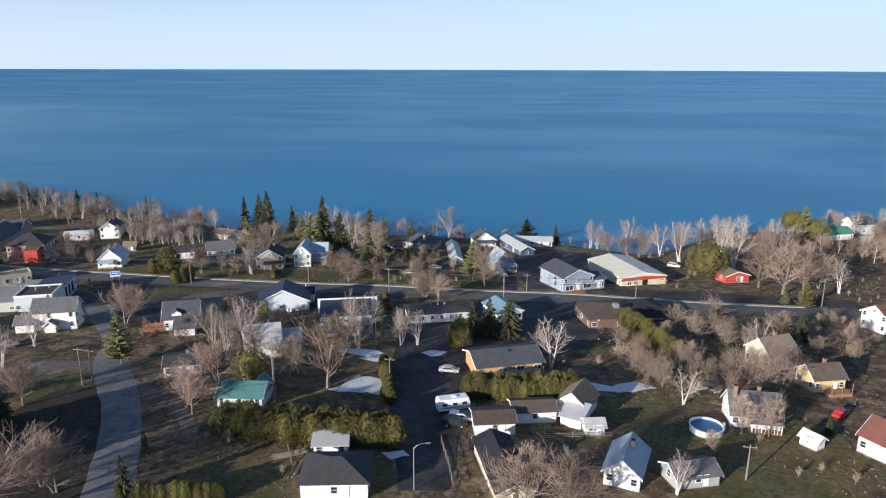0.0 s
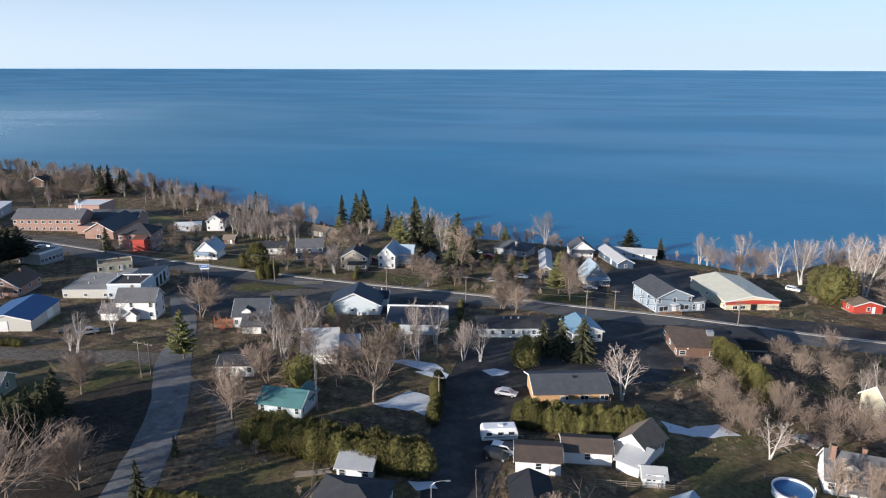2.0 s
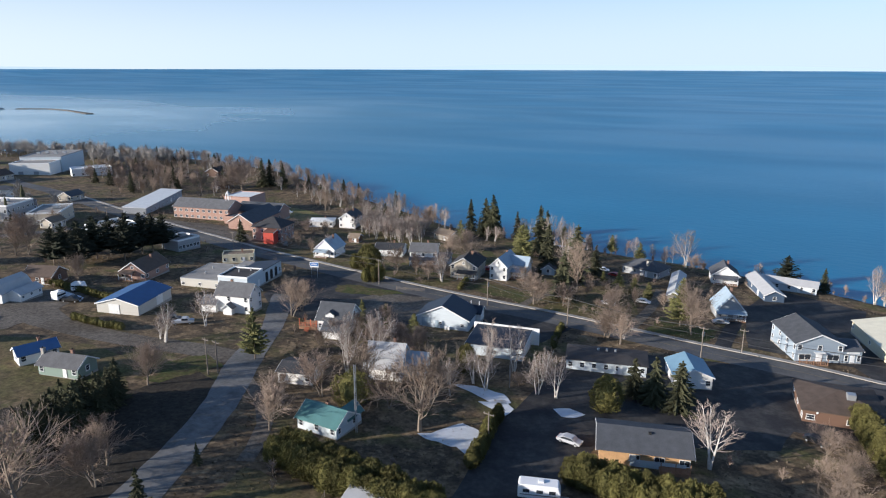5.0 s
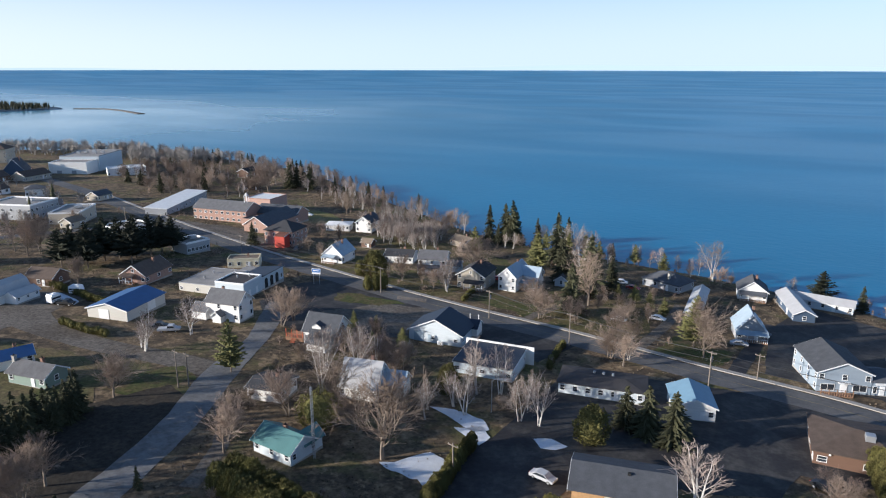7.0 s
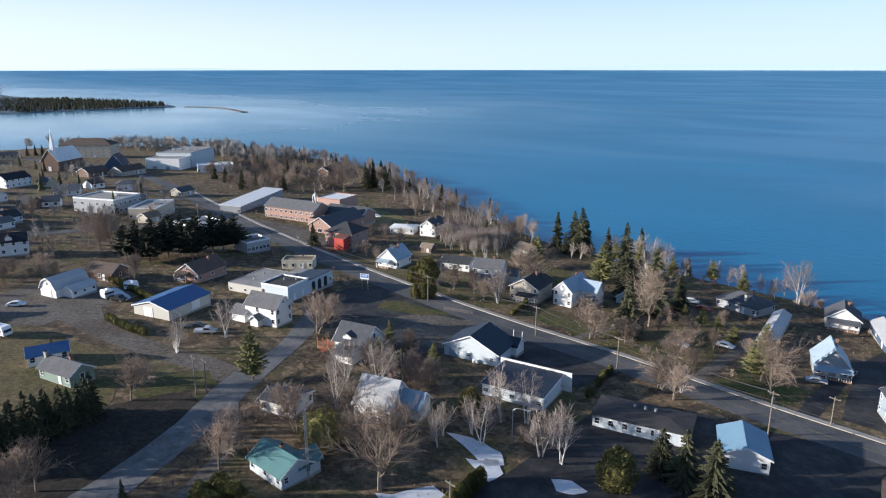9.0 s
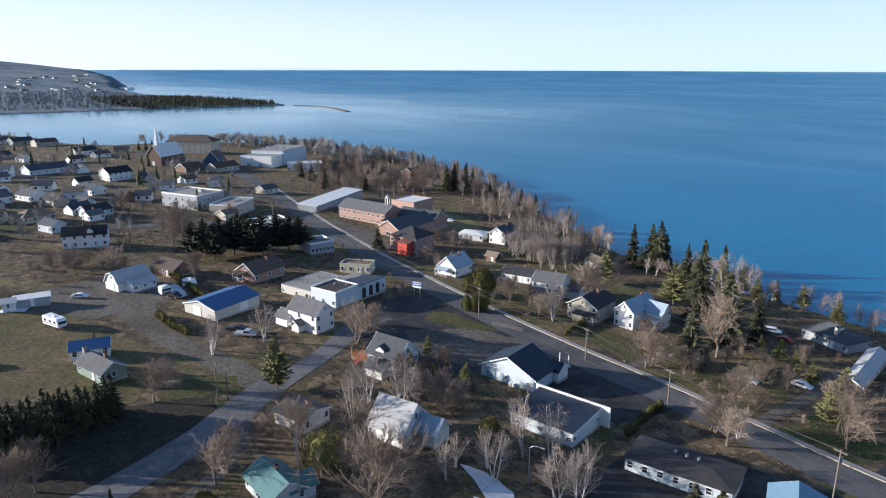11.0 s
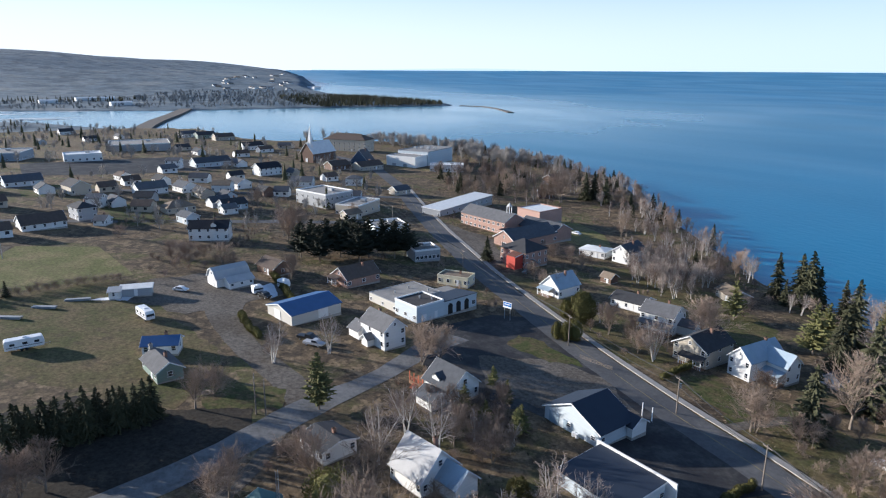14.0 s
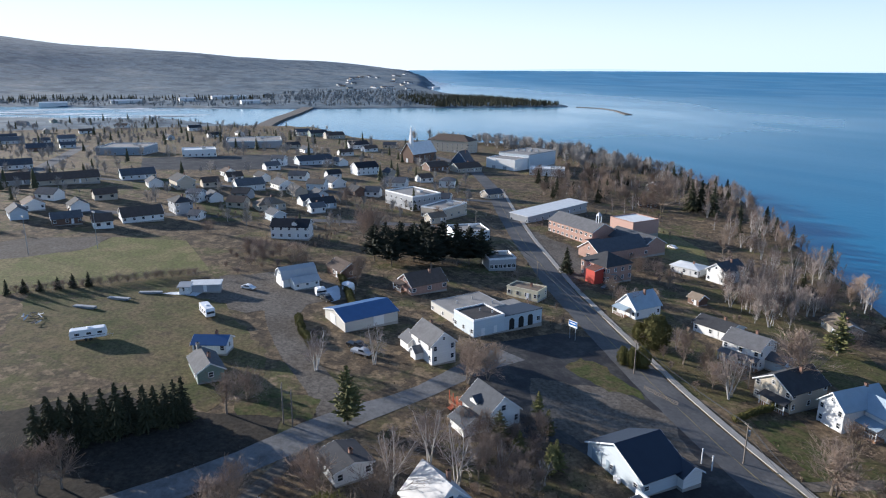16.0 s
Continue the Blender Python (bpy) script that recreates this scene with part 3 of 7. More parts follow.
def tube(name, pts, radii, material, sides=8):
    """A round bar through pts."""
    v, q = [], []
    for i, (p, r) in enumerate(zip(pts, radii)):
        a = Vector(pts[min(i + 1, len(pts) - 1)]) - Vector(pts[max(i - 1, 0)])
        u = a.orthogonal().normalized()
        w = a.cross(u).normalized()
        for k in range(sides):
            c = 2 * math.pi * k / sides
            v.append(Vector(p) + r * (math.cos(c) * u + math.sin(c) * w))
        if i:
            q += [((i - 1) * sides + k, (i - 1) * sides + (k + 1) % sides, i * sides + (k + 1) % sides, i * sides + k) for k in range(sides)]
    q.append(tuple(range(sides))[::-1])
    q.append(tuple(range((len(pts) - 1) * sides, len(pts) * sides)))
    return mesh(name, v, q, material)


def empty(name, x, y, yaw, label, category, z=None, group="", kind=""):
    ob = new(name)
    ob.matrix_basis = pose(x, y, lie(x, y) if z is None else z, 0, 0, yaw)
    FOOT.append((x, y))
    return tagged(ob, label, category, group, kind)


def window_mesh(w, h, double, trim):
    def make():
        t = 0.09
        it = [(0, 0.0, h / 2 - t / 2, w, 0.1, t), (0, 0.0, -h / 2 + t / 2, w + 0.1, 0.14, t), (-w / 2 + t / 2, 0, 0, t, 0.1, h), (w / 2 - t / 2, 0, 0, t, 0.1, h)]
        it.append((0, 0.012, 0, 0.05, 0.06, h - t) if double == 'v' else (0, 0.012, 0, w - t, 0.06, 0.05))
        return boxes("window", trim, *it), boxes("pane", GLASS, (0, 0.03, 0, w - 0.1, 0.02, h - 0.1))
    return once(("win", w, h, double, trim.name), make)


def window(h_, x, y, z, turn, w=1.0, h=1.3, double='h', trim=None):
    """A framed window on a wall; turn: 0 looks to -y of its house."""
    a, b = window_mesh(w, h, double, trim or TRIM)
    ob = part("window", a, h_, pose(x, y, z, 0, 0, turn))
    part("pane", b, ob)
    return ob


def door(h_, x, y, z, turn, w=0.95, h=2.05, material=None):
    m = material or TRIM
    a = once(("door", w, h, m.name), lambda: boxes("door", m, (0, 0, h / 2, w, 0.1, h), (0, -0.03, h * 0.72, w * 0.6, 0.06, h * 0.28), (0, -0.03, h * 0.25, w * 0.6, 0.06, h * 0.3)))
    ob = part("door", a, h_, pose(x, y, z, 0, 0, turn))
    k = once("knob", lambda: boxes("door_handle", STEEL, (0, 0, 0, 0.06, 0.08, 0.16)))
    part("door_handle", k, ob, pose(w * 0.38, -0.07, 1.0))


def row(h_, face, cx_, cy_, L, D, n, z, w=1.0, h=1.3, double='h', trim=None, inset=0.9):
    """n windows in a row on one face (f front, b back, l left, r right) of a body centred at cx, cy."""
    span = (L if face in "fb" else D) - 2 * inset
    for k in range(n):
        u = 0 if n == 1 else -span / 2 + span * k / (n - 1)
        if face == 'f':
            window(h_, cx_ + u, cy_ - D / 2 - 0.03, z, 0, w, h, double, trim)
        elif face == 'b':
            window(h_, cx_ + u, cy_ + D / 2 + 0.03, z, 180, w, h, double, trim)
        elif face == 'l':
            window(h_, cx_ - L / 2 - 0.03, cy_ + u, z, -90, w, h, double, trim)
        else:
            window(h_, cx_ + L / 2 + 0.03, cy_ + u, z, 90, w, h, double, trim)


def body(h_, L, D, eave, rise, wall, roof, style="gable", axis='x', at=(0, 0), base=0.0, over=0.45, found=True, trim=None, thick=0.16, parapet=0.5):
    """A storeyed block with its roof: gable, gambrel, hip, shed or flat."""
    x0, y0 = at
    across, along = (D, L) if axis == 'x' else (L, D)
    low = base - (1.6 if base == 0 else 0)
    if found and base == 0:
        part("foundation", boxes("foundation", CONCRETE, (x0, y0, -0.65, L + 0.06, D + 0.06, 1.9)), h_)
        low = 0.3
    if style == "gable":
        out = [(-across / 2, low), (across / 2, low), (across / 2, eave), (0, eave + rise), (-across / 2, eave)]
        k = rise / (across / 2)
        top = [(-across / 2 - over, eave - over * k), (0, eave + rise), (across / 2 + over, eave - over * k)]
    elif style == "gambrel":
        q = across * 0.3
        out = [(-across / 2, low), (across / 2, low), (across / 2, eave), (q, eave + rise * 0.68), (0, eave + rise), (-q, eave + rise * 0.68), (-across / 2, eave)]
        top = [(-across / 2 - over * 0.5, eave - over * 0.7), (-q, eave + rise * 0.68), (0, eave + rise), (q, eave + rise * 0.68), (across / 2 + over * 0.5, eave - over * 0.7)]
    elif style == "shed":
        out = [(-across / 2, low), (across / 2, low), (across / 2, eave + rise), (-across / 2, eave)]
        k = rise / across
        top = [(-across / 2 - over, eave - over * k), (across / 2 + over, eave + rise + over * k)]
    else:
        out = [(-across / 2, low), (across / 2, low), (across / 2, eave), (-across / 2, eave)]
        top = None
    part("wall", prism("wall", out, along, axis, wall, (x0, y0, 0)), h_)
    if top:
        line = [(u, z + 0.02) for u, z in top] + [(u, z + 0.02 + thick) for u, z in reversed(top)]
        rf = part("roof", prism("roof", line, along + 2 * over * 0.8, axis, roof, (x0, y0, 0)), h_)
        # barge boards along the gable edges and boards under the eaves
        bb = [(u, z - 0.14) for u, z in top] + [(u, z + 0.03 + thick * 0.8) for u, z in reversed(top)]
        for s in (-1, 1):
            o = s * (along / 2 + over * 0.8 + 0.03)
            part("barge_board", prism("barge_board", bb, 0.06, axis, trim or TRIM, (x0 + (o if axis == 'x' else 0), y0 + (o if axis == 'y' else 0), 0)), rf)
    elif style == "hip":
        a, b = L / 2 + over, D / 2 + over
        m_ = min(a, b)
        ra, rb = a - m_, b - m_
        v = [(-a, -b, eave), (a, -b, eave), (a, b, eave), (-a, b, eave), (-ra, -rb, eave + rise), (ra, -rb, eave + rise), (ra, rb, eave + rise), (-ra, rb, eave + rise),
             (-a, -b, eave - thick), (a, -b, eave - thick), (a, b, eave - thick), (-a, b, eave - thick)]
        if ra > rb:
            q = [(0, 1, 5, 4), (1, 2, 5), (2, 3, 4, 5), (3, 0, 4)]
        elif rb > ra:
            q = [(0, 1, 4), (1, 2, 6, 4), (2, 3, 6), (3, 0, 4, 6)]
        else:
            q = [(0, 1, 4), (1, 2, 4), (2, 3, 4), (3, 0, 4)]
        q += [(8, 9, 1, 0), (9, 10, 2, 1), (10, 11, 3, 2), (11, 8, 0, 3), (11, 10, 9, 8)]
        part("roof", mesh("roof", [(p[0] + x0, p[1] + y0, p[2] + 0.02) for p in v], q, roof), h_)
    else:
        rf = part("roof", boxes("roof", roof, (x0, y0, eave + 0.06, L - 0.3, D - 0.3, 0.12)), h_)
        t = 0.25
        part("parapet", boxes("parapet", trim or wall, (x0, y0 - D / 2 + t / 2 - 0.04, eave + parapet / 2, L + 0.08, t, parapet), (x0, y0 + D / 2 - t / 2 + 0.04, eave + parapet / 2, L + 0.08, t, parapet),
                              (x0 - L / 2 + t / 2 - 0.04, y0, eave + parapet / 2, t, D - 2 * t + 0.08, parapet), (x0 + L / 2 - t / 2 + 0.04, y0, eave + parapet / 2, t, D - 2 * t + 0.08, parapet)), rf)


def chimney(h_, x, y, z, tall=1.4, w=0.6, material=None):
    c = part("chimney", boxes("chimney", material or CHIMNEY, (x, y, z + tall / 2, w, w, tall), (x, y, z + tall - 0.08, w + 0.14, w + 0.14, 0.16)), h_)
    part("flue", tube("flue", [(x, y, z + tall), (x, y, z + tall + 0.3)], [0.12, 0.1], BLACK), c)


def porch(h_, x, y, L, D, deck=0.5, roof=2.6, material=None, roofing=None, posts=3, turn=0, rail=True):
    """A veranda: deck, posts, rail and a lean-to roof; looks to -y of its own turn."""
    m = material or TRIM
    p = part("porch", boxes("porch", DECK, (0, 0, deck / 2 - 0.4, L, D, deck + 0.8)), h_, pose(x, y, 0, 0, 0, turn))
    for k in range(posts):
        part("post", once(("post", roof, deck, m.name), lambda: boxes("post", m, (0, 0, (roof + deck) / 2, 0.14, 0.14, roof - deck))), p, pose(-L / 2 + 0.12 + (L - 0.24) * k / max(1, posts - 1), -D / 2 + 0.1, 0))
    if roofing:
        part("porch_roof", prism("porch_roof", [(-D / 2 - 0.25, roof), (D / 2, roof + 0.7), (D / 2, roof + 0.84), (-D / 2 - 0.25, roof + 0.14)], L + 0.4, 'x', roofing), p)
    if rail:
        part("railing", boxes("railing", m, (0, -D / 2 + 0.08, deck + 0.95, L, 0.09, 0.08)), p)
        for k in range(int((L - 0.2) / 0.55)):
            part("baluster", once(("baluster", m.name), lambda: boxes("baluster", m, (0, 0, 0.46, 0.07, 0.06, 0.92))), p, pose(-L / 2 + 0.3 + k * 0.55, -D / 2 + 0.08, deck))


def dormer(h_, x, y, z, turn, w=1.8, d=2.2, wall=None, roof=None):
    p = part("dormer", prism("dormer", [(-w / 2, -1.2), (w / 2, -1.2), (w / 2, 1.0), (0, 1.7), (-w / 2, 1.0)], d, 'y', wall or SIDING["white"], (0, d / 2, 0)), h_, pose(x, y, z, 0, 0, turn))
    part("dormer_roof", prism("dormer_roof", [(-w / 2 - 0.25, 0.82), (0, 1.74), (w / 2 + 0.25, 0.82), (w / 2 + 0.25, 0.94), (0, 1.88), (-w / 2 - 0.25, 0.94)], d + 0.3, 'y', roof, (0, d / 2 - 0.1, 0)), p)
    window(h_, x, y, z + 0.35, turn, 0.9, 1.0)


def cottage(label, x, y, yaw, L, D, eave, rise, wall, roof, style="gable", axis='x', front=3, sides=2, back=0, name="house", category="house", storeys=1, chim=True, wide=1.1):
    """A plain house with windows on every storey."""
    h_ = empty(name, x, y, yaw, label, category)
    body(h_, L, D, eave, rise, wall, roof, style, axis)
    for s in range(storeys):
        z = 1.75 + 2.7 * s
        if front:
            row(h_, 'f', 0, 0, L, D, front, z, wide)
        if sides:
            row(h_, 'l', 0, 0, L, D, sides, z, wide)
            row(h_, 'r', 0, 0, L, D, sides, z, wide)
        if back:
            row(h_, 'b', 0, 0, L, D, back, z, wide)
    door(h_, L * 0.18 if front else 0, -D / 2 - 0.05, 0.35, 0)
    if style in ("gable", "gambrel") and storeys > 1:
        if axis == 'y':
            window(h_, 0, -D / 2 - 0.03, eave + rise * 0.35, 0, 0.8, 1.0)
            window(h_, 0, D / 2 + 0.03, eave + rise * 0.35, 180, 0.8, 1.0)
        else:
            window(h_, -L / 2 - 0.03, 0, eave + rise * 0.35, -90, 0.8, 1.0)
            window(h_, L / 2 + 0.03, 0, eave + rise * 0.35, 90, 0.8, 1.0)
    if chim:
        chimney(h_, L * 0.12, D * 0.1, eave + rise * 0.6, rise * 0.4 + 0.9)
    return h_

# ---- buildings ----
S, R, M = SIDING, SHINGLE, METALROOF


def hall_blue():
    """Hall with a wide dark gable roof and a lean-to grey one."""
    h_ = empty("hall", -47.5, 191.5, 9, "white metal hall with a wide navy gable roof by the street", "hall")
    body(h_, 14.5, 10, 3.3, 3.4, S["paleblue"], M["navy"], axis='y', at=(0, 0), over=0.5)
    body(h_, 4.4, 4.4, 2.7, 1.4, S["white"], M["navy"], axis='x', at=(6.4, 5.2))
    row(h_, 'f', 2.5, 0, 8, 10, 2, 1.7, 1.2, 1.0)
    row(h_, 'r', 0, 0, 14.5, 10, 2, 1.8, 1.2, 1.0)
    door(h_, -4.6, -5.05, 0.35, 0, 2.6, 2.7, M["sky"])
    door(h_, -1.5, -5.05, 0.35, 0, 1.0, 2.1, M["sky"])
    for k in (0, 1):
        part("gas_tank", tube("gas_tank", [(1.2 + 0.9 * k, -5.6, 0.2), (1.2 + 0.9 * k, -5.6, 1.2)], [0.35, 0.35], PLASTIC["white"]), h_)


hall_blue()


def store_parapet():
    h_ = empty("shop", -27.5, 179.5, 8, "low shop with a dark roof and tall white front", "shop")
    body(h_, 14, 11, 3.1, 0.8, S["paleblue"], M["navy"], "shed", 'x', over=0.25)
    part("false_front", boxes("false_front", S["white"], (0.5, 5.75, 2.3, 17, 0.3, 4.4)), h_)
    row(h_, 'f', 0, 0, 14, 11, 3, 1.7, 1.3, 1.0)
    row(h_, 'r', 0, 0, 14, 11, 2, 1.8, 1.2, 1.0)


store_parapet()


def white_house_green_trim():
    h_ = empty("house", -103.0, 170.3, 12, "white two-storey clapboard house with a grey gable roof", "house")
    body(h_, 10.5, 6.5, 5.4, 2.7, S["white"], R["grey"], axis='x', at=(0, 0))
    body(h_, 4.5, 5.0, 2.8, 1.6, S["white"], R["grey"], axis='x', at=(-6.8, -2.0))
    body(h_, 2.6, 2.2, 2.4, 1.0, S["white"], R["grey"], axis='y', at=(-0.6, -4.2))
    for z in (1.7, 4.3):
        row(h_, 'r', 0, 0, 10.5, 6.5, 2, z, 1.0, 1.35)
        row(h_, 'f', 1.5, 0, 7, 6.5, 2, z, 1.0, 1.35)
    window(h_, 5.28, 0, 6.5, 90, 0.8, 0.9)
    chimney(h_, -2, 0.6, 7.0, 1.6)


white_house_green_trim()


def blue_shed():
    h_ = empty("warehouse", -129.8, 157.8, 106, "long pale beige warehouse with a bright blue metal roof", "warehouse")
    body(h_, 16, 12.5, 3.2, 1.7, S["beige"], M["blue"], axis='x', over=0.4)
    door(h_, 2, -6.3, 0.35, 0, 3.2, 2.8, M["white"])
    door(h_, -8.05, 1, 0.35, -90, 3.2, 2.8, M["white"])


blue_shed()


def commercial():
    h_ = empty("shop", -124.5, 192.0, 13, "grey flat-roofed block of shops with a canopied corner", "shop")
    body(h_, 13.5, 17, 3.3, 0, S["beige"], FLATROOF, "flat", at=(-6.8, -1), trim=GREYTRIM, parapet=0.2)
    body(h_, 10, 10, 4.8, 0, S["paleblue"], TAR, "flat", at=(5, -5), trim=TRIM)
    body(h_, 9, 13, 3.2, 1.1, S["paleblue"], M["navy"], "shed", 'y', at=(5.4, 6.6), over=0.2)
    for k in range(3):
        d_ = part("garage_door", boxes("garage_door", BLACK, (0, 0, 1.3, 1.7, 0.1, 2.4)), h_, pose(9.94, 2.6 + 3.2 * k, 0.1, 0, 0, 90))
        part("arch", tube("arch", [(0, -0.06, 2.5), (0, 0.06, 2.5)], [0.85, 0.85], BLACK, 16), d_)
    window(h_, 9.94, 11.8, 1.7, 90, 1.3, 1.5, 'v')
    for k in range(2):
        door(h_, 10.06, -7 + 4 * k, 0.35, 90, 1.1, 2.1, TRIM)
    row(h_, 'f', 5, -5, 10, 10, 3, 1.8, 1.3, 1.2)
    row(h_, 'f', -6.8, -1, 13.5, 17, 3, 1.7, 1.2, 1.0)
    part("loading_roof", boxes("loading_roof", FLATROOF, (-1.5, 10.0, 3.1, 4.5, 6.5, 0.2), (0.3, 13.0, 1.3, 0.15, 0.15, 3.6), (-3.3, 13.0, 1.3, 0.15, 0.15, 3.6)), h_)
    for u, v, z in ((-9, 2, 3.3), (-3, 5, 3.3), (-8, -4, 3.3), (4, -4, 4.8), (7, -2, 4.8)):
        part("roof_vent", tube("roof_vent", [(u, v, z), (u, v, z + 0.9)], [0.25, 0.25], STEEL), h_)
    return h_


commercial()
cottage("small beige bungalow with a tan roof and white trim", -143, 214.0, 38, 11, 6.5, 3.1, 0.5, S["cream"], R["tan"], "flat", front=4, category="bungalow")


def red_bungalow():
    h_ = empty("house", -154.5, 182.5, 15, "white and brick bungalow with a dark gable roof", "house")
    body(h_, 9, 13, 3.2, 3.0, BRICK, R["brown"], axis='y')
    row(h_, 'r', 0, 0, 9, 13, 3, 1.8, 1.4, 1.2)
    row(h_, 'f', 0, 0, 9, 13, 2, 1.8, 1.3, 1.2)
    window(h_, 0, -6.55, 4.4, 0, 1.0, 1.0)
    porch(h_, -1.5, -7.5, 5, 2.0, 0.6, 2.7, TRIM, R["brown"])
    chimney(h_, 1.2, 2, 5.2, 1.6)


red_bungalow()
cottage("brown garage with a brown gable roof and a white door", -173, 160.5, 20, 9.5, 7.5, 2.9, 2.2, S["brown"], R["brown"], front=1, sides=1, name="garage", category="garage", chim=False)


def barn():
    h_ = empty("barn", -165.5, 144.0, 15, "white barn with a grey gambrel metal roof and lean-to", "barn")
    body(h_, 6.5, 11, 3.0, 3.0, S["white"], M["silver"], "gambrel", 'y')
    body(h_, 4.0, 8, 2.4, 1.2, S["white"], M["silver"], "gable", 'y', at=(5.2, 0.8))
    row(h_, 'r', 5.2, 0.8, 4, 8, 3, 1.5, 1.0, 0.9)
    door(h_, 0, -5.55, 0.2, 0, 2.8, 2.6, S["white"])
    window(h_, 0, -5.53, 4.4, 0, 0.9, 0.9)


barn()
h_ = cottage("large white two-storey house with a black gable roof", -226, 149, 68, 15, 8, 5.2, 2.4, S["white"], R["black"], front=5, sides=2, storeys=2)
dormer(h_, 2, -3.6, 5.6, 0, 2.0, 3.0, S["white"], R["black"])
h_ = cottage("low house with a bright blue metal roof and white walls", -115.2, 119.0, 70, 8.0, 5.0, 2.7, 1.3, S["white"], M["blue"], front=2, sides=1)
h_ = cottage("small grey-green cottage with a tall chimney", -102.6, 117.6, 12, 10.0, 5.6, 2.7, 1.7, S["green"], R["grey"], front=2, sides=1)
chimney(h_, -5.35, -0.5, 0, 5.4, 0.7, CONCRETE)


def deck_house():
    h_ = empty("house", -70.5, 172.5, 12, "white house with a dark gable roof, dormers and a red deck", "house")
    body(h_, 9, 8, 3.6, 3.4, S["white"], R["slate"], axis='x')
    row(h_, 'r', 0, 0, 9, 8, 2, 1.8, 1.0, 1.4)
    window(h_, 4.53, 0, 4.6, 90, 1.2, 1.3)
    row(h_, 'f', 0, 0, 9, 8, 3, 1.8)
    dormer(h_, -1, -3.6, 3.9, 0, 2.4, 3.0, S["white"], R["slate"])
    porch(h_, -7.0, -2.2, 5.0, 4.2, 1.3, 3.4, REDDECK, None, 4)
    part("stair", boxes("stair", REDDECK, *[(-7 + 0.0, -4.7 - 0.28 * k, 1.1 - 0.2 * k, 1.3, 0.3, 0.08) for k in range(6)]), h_)
    body(h_, 5, 5, 2.6, 1.4, S["white"], R["slate"], axis='x', at=(1.5, -6.4))


deck_house()
cottage("small white bungalow with a low black roof", -58.4, 140.6, 15, 7.6, 7.0, 2.9, 0.9, S["white"], R["dark"], front=2, sides=2)


def metal_house():
    h_ = empty("house", -43.6, 152.6, 15, "white house under a steep silver metal roof", "house")
    body(h_, 8.0, 8.5, 3.2, 4.2, S["white"], M["silver"], axis='x')
    body(h_, 6.5, 5, 2.9, 2.2, S["white"], M["sky"], axis='x', at=(5.5, 1.5))
    row(h_, 'f', 0, 0, 8.5, 8.5, 2, 1.8)
    row(h_, 'r', 0, 0, 8.0, 8.5, 2, 1.8)
    window(h_, 4.03, 0, 5.0, 90)
    window(h_, -4.03, 0, 5.0, -90)
    row(h_, 'l', 0, 0, 8.0, 8.5, 2, 1.8)
    chimney(h_, 1.5, 1.2, 6.2, 2.0)


metal_house()


def teal_house():
    h_ = empty("house", -40.2, 124.8, -3, "small white house with a teal metal roof", "house")
    body(h_, 9, 6.2, 2.6, 1.9, S["paleblue"], M["teal"], axis='x')
    body(h_, 3.4, 4.4, 2.6, 1.5, S["paleblue"], M["teal"], axis='y', at=(2.6, 2.6))
    row(h_, 'r', 0, 0, 9, 6.2, 2, 1.6, 0.9, 1.2)
    row(h_, 'f', 0, 0, 9, 6.2, 3, 1.6)
    chimney(h_, 0, 0.4, 3.9, 1.2)


teal_house()


def flats():
    h_ = empty("house", 13.6, 144.3, 14, "ochre brick bungalow with a broad dark gable roof and a balcony", "house")
    body(h_, 15.0, 9.5, 3.4, 1.7, YBRICK, R["slate"], axis='x', over=0.8, trim=TRIM)
    row(h_, 'f', 2.5, 0, 10, 9.5, 3, 1.9, 1.8, 1.3, 'v')
    part("panel", boxes("panel", S["paleblue"], (2.4, -4.8, 1.0, 9.0, 0.1, 1.3)), h_)
    door(h_, -1.8, -4.8, 0.4, 0, 1.0, 2.1, S["paleblue"])
    porch(h_, 5, -5.6, 5, 1.6, 0.9, 2.6, DECK, None, 3)
    part("roof_vent", boxes("roof_vent", BLACK, (1.0, -1.2, 4.95, 0.5, 0.5, 0.4)), h_)


flats()


def inn():
    h_ = empty("inn", 41.5, 220.5, 22, "blue-grey clapboard inn with a grey roof and a timber porch", "inn")
    body(h_, 11.5, 15, 5.2, 2.4, S["blue"], R["slate"], axis='y', over=0.35)
    body(h_, 4.6, 8, 3.6, 1.3, S["blue"], R["slate"], axis='x', at=(8.0, -3.4), over=0.35)
    row(h_, 'f', 0, 0, 11.5, 15, 3, 4.2, 1.1, 1.4)
    for u in (-3.4, 3.4):
        window(h_, u, -7.54, 1.7, 0, 3.0, 1.6, 'v')
    door(h_, 0, -7.55, 0.5, 0, 1.5, 2.2)
    row(h_, 'l', 0, 0, 11.5, 15, 4, 4.0, 1.0, 1.3)
    row(h_, 'l', 0, 0, 11.5, 15, 4, 1.6, 1.0, 1.3)
    for u in (6.6, 9.6):
        window(h_, u, -7.44, 1.6, 0, 0.9, 1.7)
    door(h_, 8.1, -7.45, 0.4, 0, 1.1, 2.1)
    part("sign", boxes("sign", TRIM, (8.1, -7.5, 3.0, 3.0, 0.12, 0.5)), h_)
    part("canopy", boxes("canopy", TRIM, (0, -7.9, 2.95, 2.6, 0.8, 0.12)), h_)
    porch(h_, -2.2, -8.8, 7.0, 2.4, 0.6, 2.2, DECK, None, 5)


inn()


